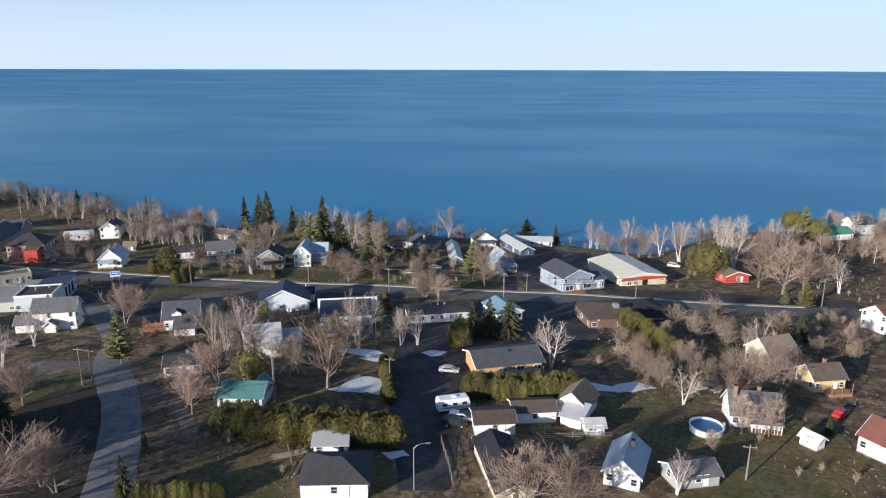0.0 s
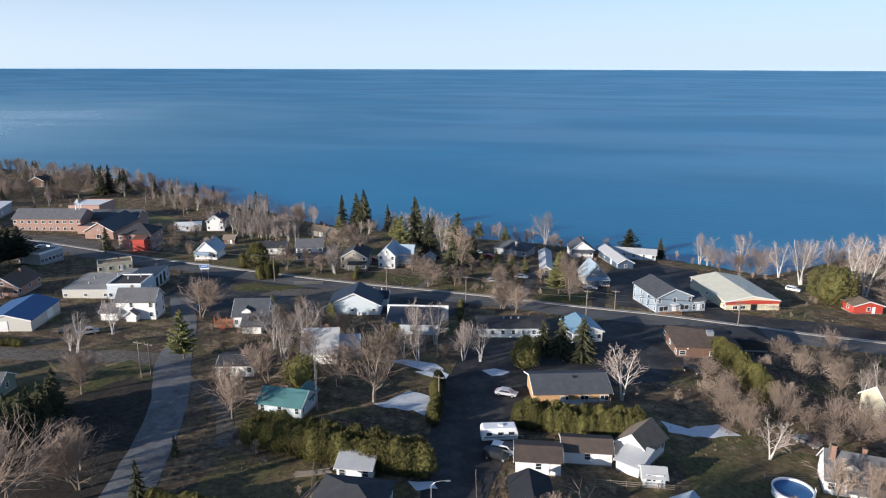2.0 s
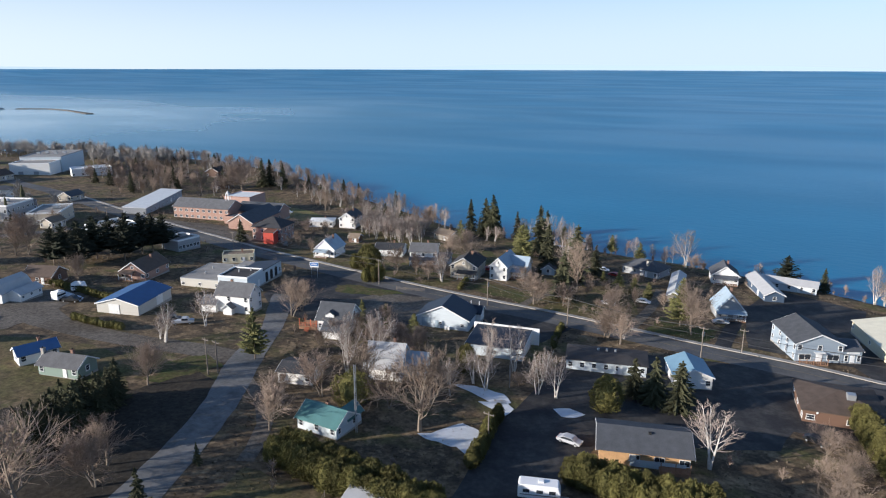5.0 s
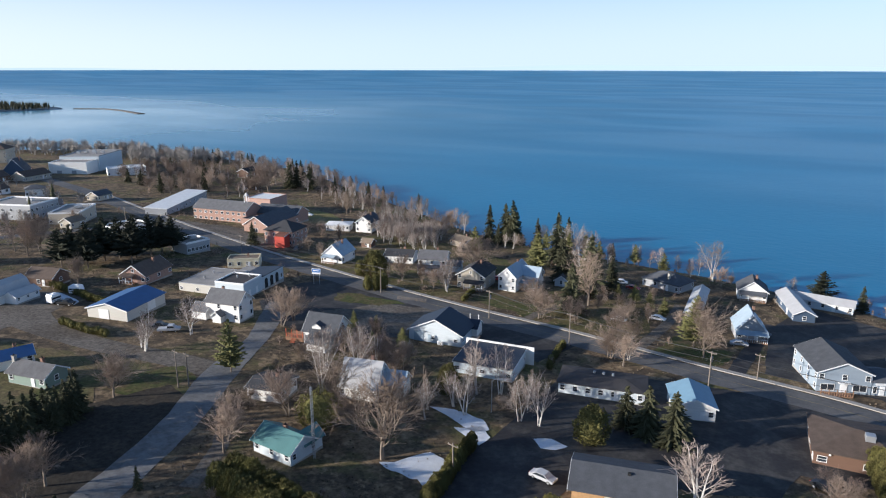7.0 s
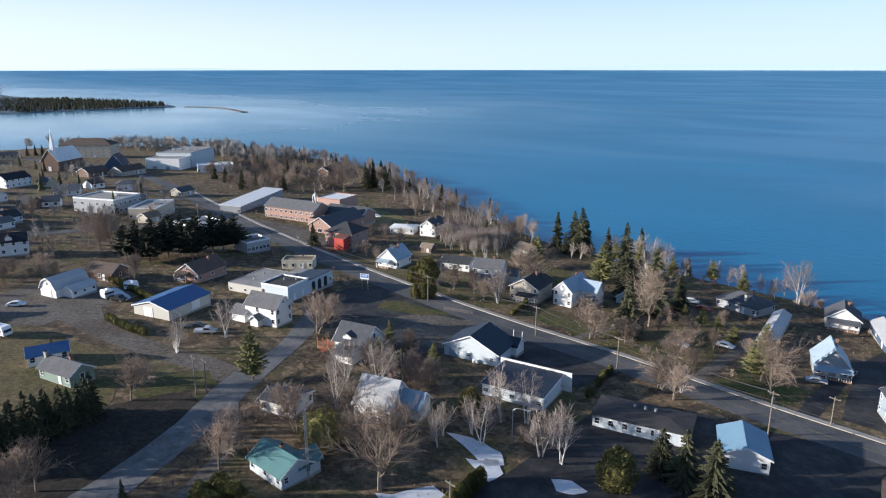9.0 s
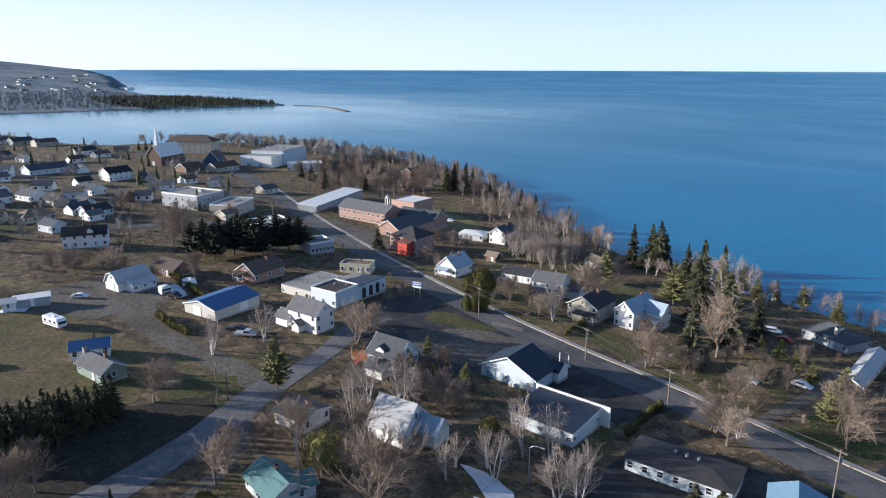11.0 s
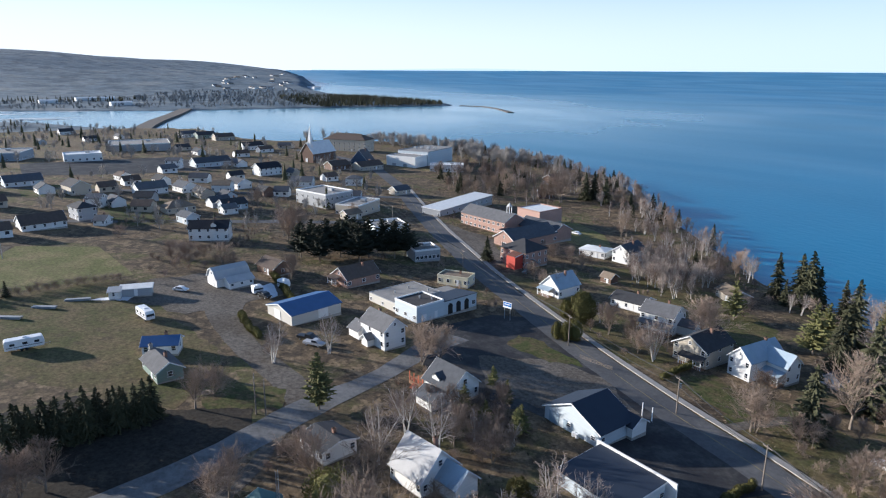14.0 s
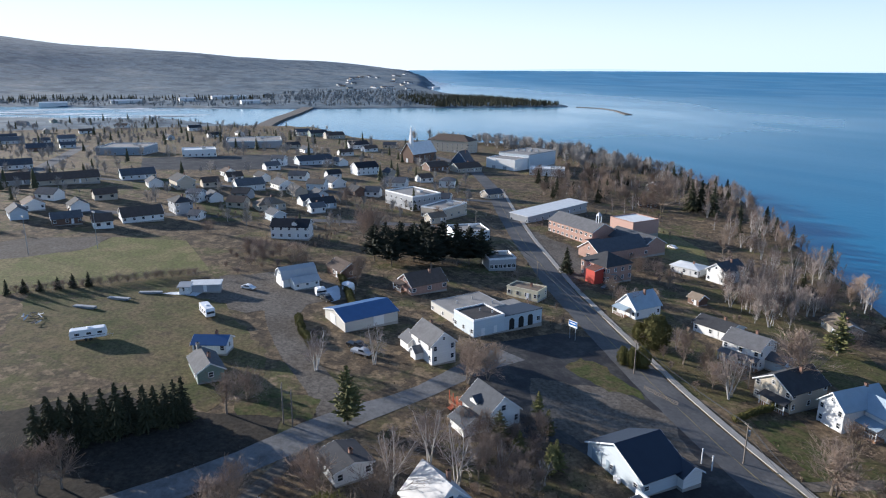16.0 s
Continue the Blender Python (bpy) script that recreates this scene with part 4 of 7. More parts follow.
def big_store():
    h_ = empty("store", 65.2, 234.3, 15, "long cream store with a cream metal roof and red fascia", "store")
    body(h_, 17.0, 25, 3.5, 1.6, S["cream"], M["cream"], axis='y', over=0.3)
    part("fascia", prism("fascia", [(-8.6, 2.6), (8.6, 2.6), (8.6, 3.35), (0, 3.9), (-8.6, 3.35)], 0.3, 'y', S["red"], (0, -12.6, 0)), h_)
    door(h_, 0.4, -12.6, 0.3, 0, 1.9, 2.2, PLASTIC["black"])
    door(h_, 5.4, -12.6, 0.3, 0, 2.4, 2.4, S["cream"])
    for k in (-5.5, -3):
        window(h_, k, -12.55, 1.6, 0, 1.6, 1.1, 'v')
    part("roof_vent", boxes("roof_vent", STEEL, (1.5, -4, 4.9, 0.9, 0.9, 0.7)), h_)
    row(h_, 'l', 0, 0, 17.0, 25, 3, 2.0, 1.2, 1.0)


big_store()


def tavern():
    h_ = empty("tavern", 46.5, 182.0, 6, "dark brown tavern with a hipped roof and roof box", "tavern")
    body(h_, 15, 14, 3.3, 2.0, S["brown"], R["brown"], "hip", over=0.5)
    body(h_, 10, 9, 3.0, 1.4, S["dark"], R["black"], "hip", at=(11.5, 4))
    part("roof_box", boxes("roof_box", STEEL, (1.5, -2.0, 5.1, 1.6, 1.6, 1.2), bevel=0.05), h_)
    body(h_, 4.2, 3.0, 2.3, 0.4, S["white"], M["white"], "shed", at=(5.0, -8.4), over=0.15)
    row(h_, 'l', 0, 0, 15, 14, 3, 1.7, 1.6, 1.2)
    row(h_, 'f', -2.5, 0, 9, 14, 2, 1.7, 1.6, 1.2)
    for u in (-5, 4):
        part("wall_lamp", boxes("wall_lamp", TRIM, (u, -7.2, 2.9, 0.3, 0.3, 0.3)), h_)


tavern()
h_ = cottage("white box of a house with a blue gable roof", 16.8, 184.0, 20, 8.0, 9.5, 3.2, 1.6, S["white"], M["azure"], "gable", 'y', 2, 2, chim=False)
h_ = cottage("long mobile home with a dark flat roof and vents", -1.5, 182.5, 12, 18, 8.5, 3.0, 0.5, S["paleblue"], TAR, "hip", front=7, sides=2, name="mobile_home", category="mobile home", chim=False)
for u in (-2, 0, 2):
    part("roof_vent", tube("roof_vent", [(u, 1.5, 3.0), (u, 1.5, 3.9)], [0.3, 0.3], STEEL), h_)
for k, (x, y, L, D, c) in enumerate(((9.2, 114.5, 7.4, 6.0, "tan"), (17.2, 119.2, 8.2, 5.2, "tan"))):
    cottage("white shed with a flat-pitched brown roof", x, y, 5, L, D, 2.7, 0.9, S["white"], R["brown"], "gable", front=1, sides=1, name="shed", category="shed", chim=False)
h_ = cottage("white cottage with a tan gable roof and lean-to", 26.5, 122.5, -30, 6.0, 7.0, 3.0, 2.4, S["white"], R["tan"], axis='y', front=1, sides=2, chim=False)
body(h_, 4.0, 4.5, 2.4, 1.0, S["white"], M["silver"], "shed", at=(1.4, -5.4))
cottage("small glazed greenhouse with a metal frame", 27.8, 113.4, 4, 3.4, 3.0, 2.0, 0.9, S["paleblue"], M["silver"], front=3, sides=2, name="greenhouse", category="greenhouse", chim=False)
h_ = cottage("long low house under a black gable roof", 9.6, 97.5, -80, 16, 5.8, 2.6, 1.3, S["cream"], R["black"], front=3, sides=1)
h_ = cottage("white gabled house with a blue-grey metal roof", 30.0, 98.5, -24, 5.6, 9.0, 3.0, 2.2, S["white"], M["sky"], axis='y', front=2, sides=2)
h_ = cottage("small outbuilding with a frosted metal roof", 40.0, 97.2, 12, 7.5, 5.0, 2.2, 1.3, S["grey"], R["grey"], front=1, sides=1, chim=False)
h_ = cottage("white one-and-a-half-storey house with a grey roof and dormer", 59.5, 119.0, -10, 9, 7.0, 3.0, 3.2, S["white"], R["grey"], front=3, sides=2)
dormer(h_, -1.0, -2.3, 3.8, 0, 2.4, 3.0, S["white"], R["grey"])
chimney(h_, -3.6, -1.0, 4.5, 3.2, 0.7)
porch(h_, 1.5, -4.6, 5.5, 2.0, 0.5, 2.3, TRIM, R["grey"], 4)
h_ = cottage("yellow house with a brown gable roof and a rear porch", 82.2, 136.2, 8, 7.4, 6.0, 3.3, 2.2, S["yellow"], R["brown"], front=2, sides=2, storeys=1)
porch(h_, 1, -4.6, 5, 2.4, 1.0, 3.2, DECK, None, 3)
cottage("pale yellow house with a tan gable roof", 77.5, 149.0, 20, 8.5, 7.5, 4.2, 3.0, S["cream"], R["tan"], front=2, sides=2, storeys=1)
h_ = cottage("white garage under a black hipped roof", -16.8, 94.6, 2, 10.2, 8.4, 3.0, 1.9, S["white"], R["dark"], "hip", front=1, sides=2, name="garage", category="garage", chim=False)
cottage("little white shed with a grey metal roof", -19.4, 104.8, 4, 5.6, 4.2, 2.5, 0.8, S["white"], M["silver"], "shed", front=2, sides=1, name="shed", category="shed", chim=False)
cottage("small white hut with a snow-pale roof", 66.2, 109.0, -60, 3.2, 2.4, 1.9, 0.8, S["white"], M["white"], front=1, sides=0, name="hut", category="hut", chim=False)
cottage("white house with a red-brown gable roof", 79.0, 104.8, -62, 10, 7.5, 3.4, 2.6, S["white"], R["rust"], front=2, sides=2)
cottage("white house with a red-brown gable roof", 122, 177, 20, 8.5, 7.5, 5.0, 2.4, S["white"], R["rust"], front=2, sides=2, storeys=2)


def school():
    h_ = empty("school", -214, 285.5, 11, "red brick school with grey gable roofs and a small bell tower", "school")
    body(h_, 30, 12.5, 6.6, 3.2, BRICK, R["grey"], axis='x', at=(-6, -9.5), over=0.5)
    for z in (2.0, 5.0):
        row(h_, 'f', -6, -9.5, 30, 12.5, 10, z, 1.5, 1.3, 'v')
        row(h_, 'l', -6, -9.5, 30, 12.5, 3, z, 1.4, 1.3, 'v')
    body(h_, 12, 26, 4.6, 3.6, BRICK, R["slate"], axis='y', at=(24.5, -18.0), over=0.5)
    window(h_, 24.5, -31.04, 2.2, 0, 2.4, 1.8, 'v')
    window(h_, 24.5, -31.04, 5.4, 0, 0.9, 1.2)
    row(h_, 'r', 24.5, -18.0, 12, 26, 4, 2.0, 1.5, 1.3, 'v')
    body(h_, 7, 8, 4.0, 0, BRICK, R["slate"], "flat", at=(13.5, -17))
    body(h_, 22, 12, 4.4, 3.2, BRICK, R["slate"], axis='x', at=(19, -0.5), over=0.5)
    body(h_, 15, 16, 6.4, 0, S["pink"], M["white"], "flat", at=(-4, 21), trim=BRICK)
    b_ = part("bell_tower", boxes("bell_tower", TRIM, *[(5.5 + sx * 0.75, -9.5 + sy * 0.75, 11, 0.22, 0.22, 3.4) for sx in (-1, 1) for sy in (-1, 1)], (5.5, -9.5, 9.3, 1.9, 1.9, 0.3)), h_)
    part("tower_roof", mesh("tower_roof", [(4.5, -10.5, 12.7), (6.5, -10.5, 12.7), (6.5, -8.5, 12.7), (4.5, -8.5, 12.7), (5.5, -9.5, 14.4)], [(0, 1, 4), (1, 2, 4), (2, 3, 4), (3, 0, 4), (3, 2, 1, 0)], M["silver"]), b_)


school()
h_ = cottage("long low white annex with a pale metal roof", -264, 283, 118, 52, 11, 4.0, 0.6, S["grey"], M["white"], "shed", front=10, sides=2, name="annex", category="annex", chim=False)


def town_hall():
    h_ = empty("house", -159, 252.5, 12, "brick two-storey hall with a hipped dark roof and red stair tower", "hall")
    body(h_, 13, 12, 6.4, 3.4, BRICK, R["dark"], "hip")
    for z in (1.9, 4.8):
        row(h_, 'f', 0, 0, 13, 12, 4, z, 1.1, 1.4)
        row(h_, 'r', 0, 0, 13, 12, 4, z, 1.1, 1.4)
        row(h_, 'l', 0, 0, 13, 12, 3, z, 1.1, 1.4)
    body(h_, 4.5, 4.2, 5.2, 0.7, S["red"], R["rust"], "shed", at=(3.0, -8.0), over=0.2)
    part("fire_stair", boxes("fire_stair", STEEL, *[(6.9 + 0.0, -2 + 0.3 * k, 3.4 - 0.24 * k, 1.0, 0.3, 0.06) for k in range(14)], (6.9, -3.0, 3.5, 1.0, 2.0, 0.08)), h_)


town_hall()
h_ = cottage("white house with a steep silver-blue roof and bay", -122.5, 242.0, 10, 8.0, 10, 3.6, 3.6, S["white"], M["sky"], axis='y', front=2, sides=2)
porch(h_, -1, -6.2, 5, 2.2, 0.5, 2.6, TRIM, M["sky"], 3)
cottage("white bungalow with a navy hipped roof and white chimney", -103.5, 256.0, 18, 11, 8, 3.0, 1.6, S["white"], R["dark"], front=3, sides=2)
h_ = cottage("white two-storey house with a grey roof and long verandas", -85.5, 250.5, 20, 10, 8.5, 5.6, 2.2, S["white"], R["grey"], front=3, sides=2, storeys=2)
porch(h_, 0, -5.2, 10, 1.9, 0.6, 2.7, TRIM, R["grey"], 5)
body(h_, 5, 5, 2.8, 1.2, S["paleblue"], R["grey"], axis='x', at=(7.3, 1.5))
h_ = cottage("tan clapboard house with a black roof and front veranda", -64.5, 243.5, 8, 9.5, 12, 5.0, 2.8, S["tan"], R["dark"], axis='y', front=2, sides=3, storeys=2)
porch(h_, 1.5, -7.0, 6.5, 2.0, 0.5, 2.7, TRIM, R["dark"], 4)


def farmhouse():
    h_ = empty("house", -51.5, 249.0, 2, "bright white clapboard farmhouse with a blue metal roof and side porch", "house")
    body(h_, 6.2, 12.5, 5.4, 2.9, S["white"], M["sky"], axis='y', at=(-1.5, 0))
    body(h_, 7, 5.5, 5.0, 2.4, S["white"], M["sky"], axis='x', at=(3.5, 2.5))
    for z in (1.7, 4.4):
        row(h_, 'f', -1.5, 0, 6.2, 12.5, 2, z)
        row(h_, 'l', -1.5, 0, 6.2, 12.5, 3, z)
        row(h_, 'r', 3.5, 2.5, 7, 5.5, 2, z)
    window(h_, -1.5, -6.28, 6.7, 0, 0.7, 0.9)
    porch(h_, 4.2, -1.6, 5.0, 2.6, 0.6, 2.8, TRIM, M["sky"], 4)
    chimney(h_, -1.5, 3.0, 7.6, 1.4)


farmhouse()
cottage("low white bungalow with a pale flat roof", -160.5, 289.5, 26, 11, 8, 3.0, 0.8, S["white"], M["white"], "hip", front=3, sides=2)
cottage("white two-storey house with a slate gable roof", -149.5, 297, 15, 7.5, 12, 5.0, 2.6, S["white"], R["slate"], axis='y', front=2, sides=3, storeys=2)
cottage("little grey shed behind the farmhouse", -40.5, 262, 10, 4.5, 5.5, 2.4, 1.6, S["paleblue"], R["slate"], axis='y', front=1, sides=0, name="shed", category="shed", chim=False)
cottage("brown gabled hut under the trees", -128, 268, 10, 4.5, 4.0, 2.3, 1.3, S["brown"], R["tan"], front=1, sides=0, name="hut", category="hut", chim=False)
h_ = cottage("low white-roofed bungalow among trees above the shore", -98, 296, -20, 10, 7, 2.8, 1.6, S["tan"], R["tan"], front=2, sides=1)
h_ = cottage("grey bungalow with a broad slate roof and chimney", -9.5, 283.0, -18, 14, 10, 3.0, 2.6, S["grey"], R["slate"], "hip", front=4, sides=2)
chimney(h_, 2, -3.0, 3.4, 2.6, 0.8, CONCRETE)
cottage("narrow shed with a pale blue roof", 4.0, 262, 94, 26, 4.2, 2.8, 1.2, S["tan"], M["silver"], front=3, sides=1, name="shed", category="shed", chim=False)
h_ = cottage("white cottage with a slate gable roof and front porch", 17.0, 288.0, 10, 9, 9, 3.4, 3.2, S["white"], R["slate"], axis='y', front=2, sides=2)
porch(h_, 0, -5.7, 8, 2.2, 0.5, 2.6, TRIM, R["slate"], 4)
h_ = cottage("long low workshop with a pale metal roof", 30.5, 278.0, -72, 22, 6.0, 2.9, 1.5, S["navy"], M["silver"], front=4, sides=1, name="workshop", category="workshop", chim=False)
cottage("long white motel wing with a silver roof", 38.5, 288.5, -5, 17, 6, 2.7, 1.4, S["paleblue"], M["silver"], front=5, sides=1, name="motel_wing", category="motel", chim=False)
h_ = cottage("grey clapboard house with a steep barn roof", 21.0, 243.5, 16, 7.5, 9, 3.4, 4.2, S["grey"], M["sky"], "gable", 'y', front=2, sides=2)
porch(h_, 0, -5.6, 8, 2.0, 0.5, 2.5, TRIM, M["sky"], 4)
h_ = cottage("small red kiosk with a white gable front", 102, 230, 12, 9, 6, 2.8, 1.4, S["red"], R["tan"], axis='y', front=1, sides=1, name="kiosk", category="kiosk", chim=False)
h_ = cottage("long roof of teal metal among the trees by the shore", 176, 305, 15, 22, 9, 3.2, 2.2, S["white"], M["green"], front=4, sides=2)
cottage("white house with a slate roof above the shore", 198, 318, 10, 11, 9, 5.0, 2.6, S["white"], R["slate"], front=3, sides=2, storeys=2)


def bank(label, x, y, yaw, L, D, hgt, wall, roof, n):
    h_ = empty("office", x, y, yaw, label, "office building")
    body(h_, L, D, hgt, 0, wall, roof, "flat", trim=TRIM, parapet=0.7)
    for s in range(int(hgt // 3.2)):
        row(h_, 'f', 0, 0, L, D, n, 1.8 + 3.1 * s, 1.3, 1.4, 'v')
        row(h_, 'r', 0, 0, L, D, n, 1.8 + 3.1 * s, 1.3, 1.4, 'v')
    part("roof_unit", boxes("roof_unit", STEEL, (L * 0.15, D * 0.1, hgt + 0.9, 3, 2, 1.2), bevel=0.05), h_)


bank("two-storey grey office with a white-edged flat roof", -290, 217, 21, 24, 18, 7.0, S["grey"], FLATROOF, 6)
bank("low white office with a tan flat roof", -265, 226, 38, 13, 21, 5.2, S["tan"], FLATROOF, 4)
def arena():
    h_ = empty("arena", -446, 349, 33, "big pale grey-blue arena with stepped flat roofs", "arena")
    body(h_, 28, 40, 10.8, 0, S["paleblue"], FLATROOF, "flat", at=(0, 9), trim=GREYTRIM, parapet=0.6)
    body(h_, 26, 18, 8.6, 0, S["white"], FLATROOF, "flat", at=(0, -20.2), trim=TRIM, parapet=0.5)
    for k in range(5):
        part("roof_unit", once("arena_unit", lambda: boxes("roof_unit", STEEL, (0, 0, 0.8, 2.4, 1.8, 1.4), bevel=0.05)), h_, pose(-8 + 4 * k, 6 + 4 * (k % 3), 10.9))
    for u in (-6, 4):
        door(h_, u, -29.3, 0.3, 0, 3.2, 3.0, GREYTRIM)


arena()
bank("low white store with a flat roof", -402, 350, 60, 25, 14, 5.0, S["white"], M["white"], 5)


def church():
    h_ = empty("church", -471, 272, 32, "brown brick church with a pale roof and a white steeple", "church")
    body(h_, 13, 27, 7.5, 8.0, S["brown"], M["white"], axis='y')
    row(h_, 'r', 0, 0, 13, 27, 5, 4.0, 1.2, 3.2)
    door(h_, 0, -13.6, 0.3, 0, 2.2, 3.4)
    t_ = part("tower", boxes("tower", TRIM, (2.0, -11.0, 11, 2.6, 2.6, 12)), h_)
    part("steeple", mesh("steeple", [(0.7, -12.3, 17), (3.3, -12.3, 17), (3.3, -9.7, 17), (0.7, -9.7, 17), (2, -11, 29)], [(0, 1, 4), (1, 2, 4), (2, 3, 4), (3, 0, 4)], TRIM), t_)


church()
h_ = cottage("large tan manor with a brown hipped roof", -545, 325, 42, 42, 18, 10.5, 5.0, S["tan"], R["brown"], "hip", front=9, sides=4, storeys=3, name="manor", category="manor")
h_ = cottage("dark blue chalet with a steep roof", -452, 302, 40, 14, 12, 3.0, 8.0, S["navy"], R["slate"], axis='y', front=2, sides=2)
# ---- trees ----
def spikes(segs, sides=3):
    """Verts and faces of tapered bars: rows of (start, end, r0, r1)."""
    v, q = [], []
    for a, b, r0, r1 in segs:
        d = b - a
        u = d.orthogonal().normalized()
        w = d.cross(u).normalized()
        n = len(v)
        for p, r in ((a, r0), (b, r1)):
            for k in range(sides):
                c = 2 * math.pi * k / sides
                v.append(p + r * (math.cos(c) * u + math.sin(c) * w))
        q += [(n + k, n + (k + 1) % sides, n + sides + (k + 1) % sides, n + sides + k) for k in range(sides)]
    return v, q


def turned(d, ang, rng):
    u = d.orthogonal().normalized()
    u = Matrix.Rotation(rng.uniform(0, 6.283), 3, d) @ u
    return (Matrix.Rotation(ang, 3, u) @ d).normalized()


def bare_tree(seed, stems, spread, limbs, twigs, fine, crown_from, thick=0.02, droop=0.0):
    """A leafless tree one metre tall: trunk or stems with limbs, and a crown of branches and twigs."""
    rng = random.Random(seed)
    wood, fineries = [], []
    for s in range(stems):
        lean = Vector((rng.uniform(-1, 1), rng.uniform(-1, 1), 0)) * spread * (0.15 if stems == 1 else 0.5)
        p, d, r = Vector((rng.uniform(-1, 1) * 0.03 * (stems > 1), rng.uniform(-1, 1) * 0.03 * (stems > 1), -0.03)), (Vector((0, 0, 1)) + lean).normalized(), thick / (stems ** 0.4)
        tall = rng.uniform(0.8, 0.95) if stems > 1 else 0.86
        n = 7
        for k in range(n):
            step = tall / n
            nxt = p + d * step
            r2 = r * 0.8
            wood.append((p, nxt, r, r2))
            z = (k + 1) / n
            if z > crown_from:
                for _ in range(max(1, round(limbs / (n * (1 - crown_from)) / (stems ** 0.5)))):
                    ld = turned(d, rng.uniform(0.5, 1.05), rng)
                    ll = (1.08 - z) * spread * rng.uniform(0.75, 1.15) + 0.06
                    lp, lr = p + d * step * rng.uniform(0, 1), r2 * 0.55
                    m = 4
                    for j in range(m):
                        ld = (ld + Vector((rng.uniform(-.25, .25), rng.uniform(-.25, .25), rng.uniform(0.0, .32) - droop))).normalized()
                        q = lp + ld * ll / m
                        wood.append((lp, q, lr, lr * 0.66))
                        for _t in range(twigs):
                            td = turned(ld, rng.uniform(0.35, 0.95), rng)
                            tl = ll * rng.uniform(0.25, 0.5)
                            tp = lp + (q - lp) * rng.random()
                            te = tp + td * tl
                            fineries.append((tp, te, lr * 0.45 + 0.0019, 0.0013))
                            for _f in range(fine):
                                fd = (turned(td, rng.uniform(0.3, 0.8), rng) + Vector((0, 0, 0.15 - droop))).normalized()
                                fp = tp + (te - tp) * rng.uniform(0.3, 1)
                                fineries.append((fp, fp + fd * tl * rng.uniform(0.35, 0.8), 0.0015, 0.0008))
                        lp, lr = q, lr * 0.66
            d = (d + Vector((rng.uniform(-.1, .1), rng.uniform(-.1, .1), 0.03))).normalized()
            p, r = nxt, r2
    return spikes(wood, 5), spikes(fineries, 3)


def spruce(seed, width=0.22, levels=22, arms=9, ragged=0.3, bottom=0.06, tufts=4, up=-0.25):
    """A conifer one metre tall: needle sprays on whorls of arms."""
    rng = random.Random(seed)
    wood = [(Vector((0, 0, -0.03)), Vector((0, 0, 0.97)), 0.018, 0.003)]
    v, q = [], []
    for k in range(levels):
        z = bottom + (0.98 - bottom) * k / (levels - 1)
        reach = width * (1 - (z - bottom) / (1.0 - bottom)) ** 0.8 + 0.012
        for a in range(max(4, int(arms * (1 - 0.5 * z)))):
            c, L = rng.uniform(0, 6.283), reach * rng.uniform(1 - ragged, 1 + ragged * 0.6)
            out, side = Vector((math.cos(c), math.sin(c), 0)), Vector((-math.sin(c), math.cos(c), 0))
            for j in range(tufts):
                u = (j + 0.6) / tufts
                p = out * L * u + Vector((0, 0, z + up * L * u * u + rng.uniform(-0.01, 0.01)))
                w = (0.22 * L * (1.15 - u * 0.7) + 0.005) * rng.uniform(0.6, 1.2)
                n = len(v)
                tip = p + out * L / tufts * 1.3 + Vector((0, 0, -0.012 * rng.random()))
                v += [p - side * w - out * 0.01 + Vector((0, 0, -0.022 * rng.random())), p + side * w - out * 0.01 + Vector((0, 0, -0.022 * rng.random())), tip, p + Vector((0, 0, 0.012 + 0.1 * w))]
                q += [(n, n + 2, n + 3), (n + 2, n + 1, n + 3), (n, n + 1, n + 2)]
    return spikes(wood, 6), (v, q)


def clump(seed, squash, n, size, core=0.8, pointed=0.0):
    """Dense evergreen or bushy foliage one metre tall made of small sprays over a dark core."""
    rng = random.Random(seed)
    v, q = [], []
    bm = bmesh.new()
    bmesh.ops.create_icosphere(bm, subdivisions=2, radius=0.5)
    for t in bm.verts:
        k = core * (0.8 + 0.35 * noise.noise(t.co * 3.1 + Vector((seed, 0, 0))))
        z = t.co.z + 0.5
        t.co = Vector((t.co.x * squash * k * (1 - pointed * z), t.co.y * squash * k * (1 - pointed * z), z * 0.92))
    bm.verts.index_update()
    v += [t.co.copy() for t in bm.verts]
    q += [tuple(x.index for x in f_.verts) for f_ in bm.faces]
    bm.free()
    for _ in range(n):
        d = Vector((rng.gauss(0, 1), rng.gauss(0, 1), rng.gauss(0, 1))).normalized()
        k = 0.5 * rng.uniform(0.82, 1.06) * (1 + 0.25 * noise.noise(d * 2.6 + Vector((seed * 1.7, 3, 0))))
        z = d.z * k + 0.5
        p = Vector((d.x * k * squash * (1 - pointed * z), d.y * k * squash * (1 - pointed * z), z * 0.98))
        up_ = (d * 0.7 + Vector((rng.uniform(-.5, .5), rng.uniform(-.5, .5), 0.7))).normalized()
        side = up_.orthogonal().normalized()
        side = Matrix.Rotation(rng.uniform(0, 6.28), 3, up_) @ side
        s = size * rng.uniform(0.6, 1.3)
        m = len(v)
        v += [p - side * s * 0.5, p + side * s * 0.5, p + up_ * s * 1.3, p + up_ * s * 0.4 + side.cross(up_) * s * 0.35]
        q += [(m, m + 1, m + 3), (m + 1, m + 2, m + 3), (m + 2, m, m + 3)]
    return spikes([(Vector((0, 0, -0.04)), Vector((0, 0, 0.5)), 0.03, 0.015)], 5), (v, q)


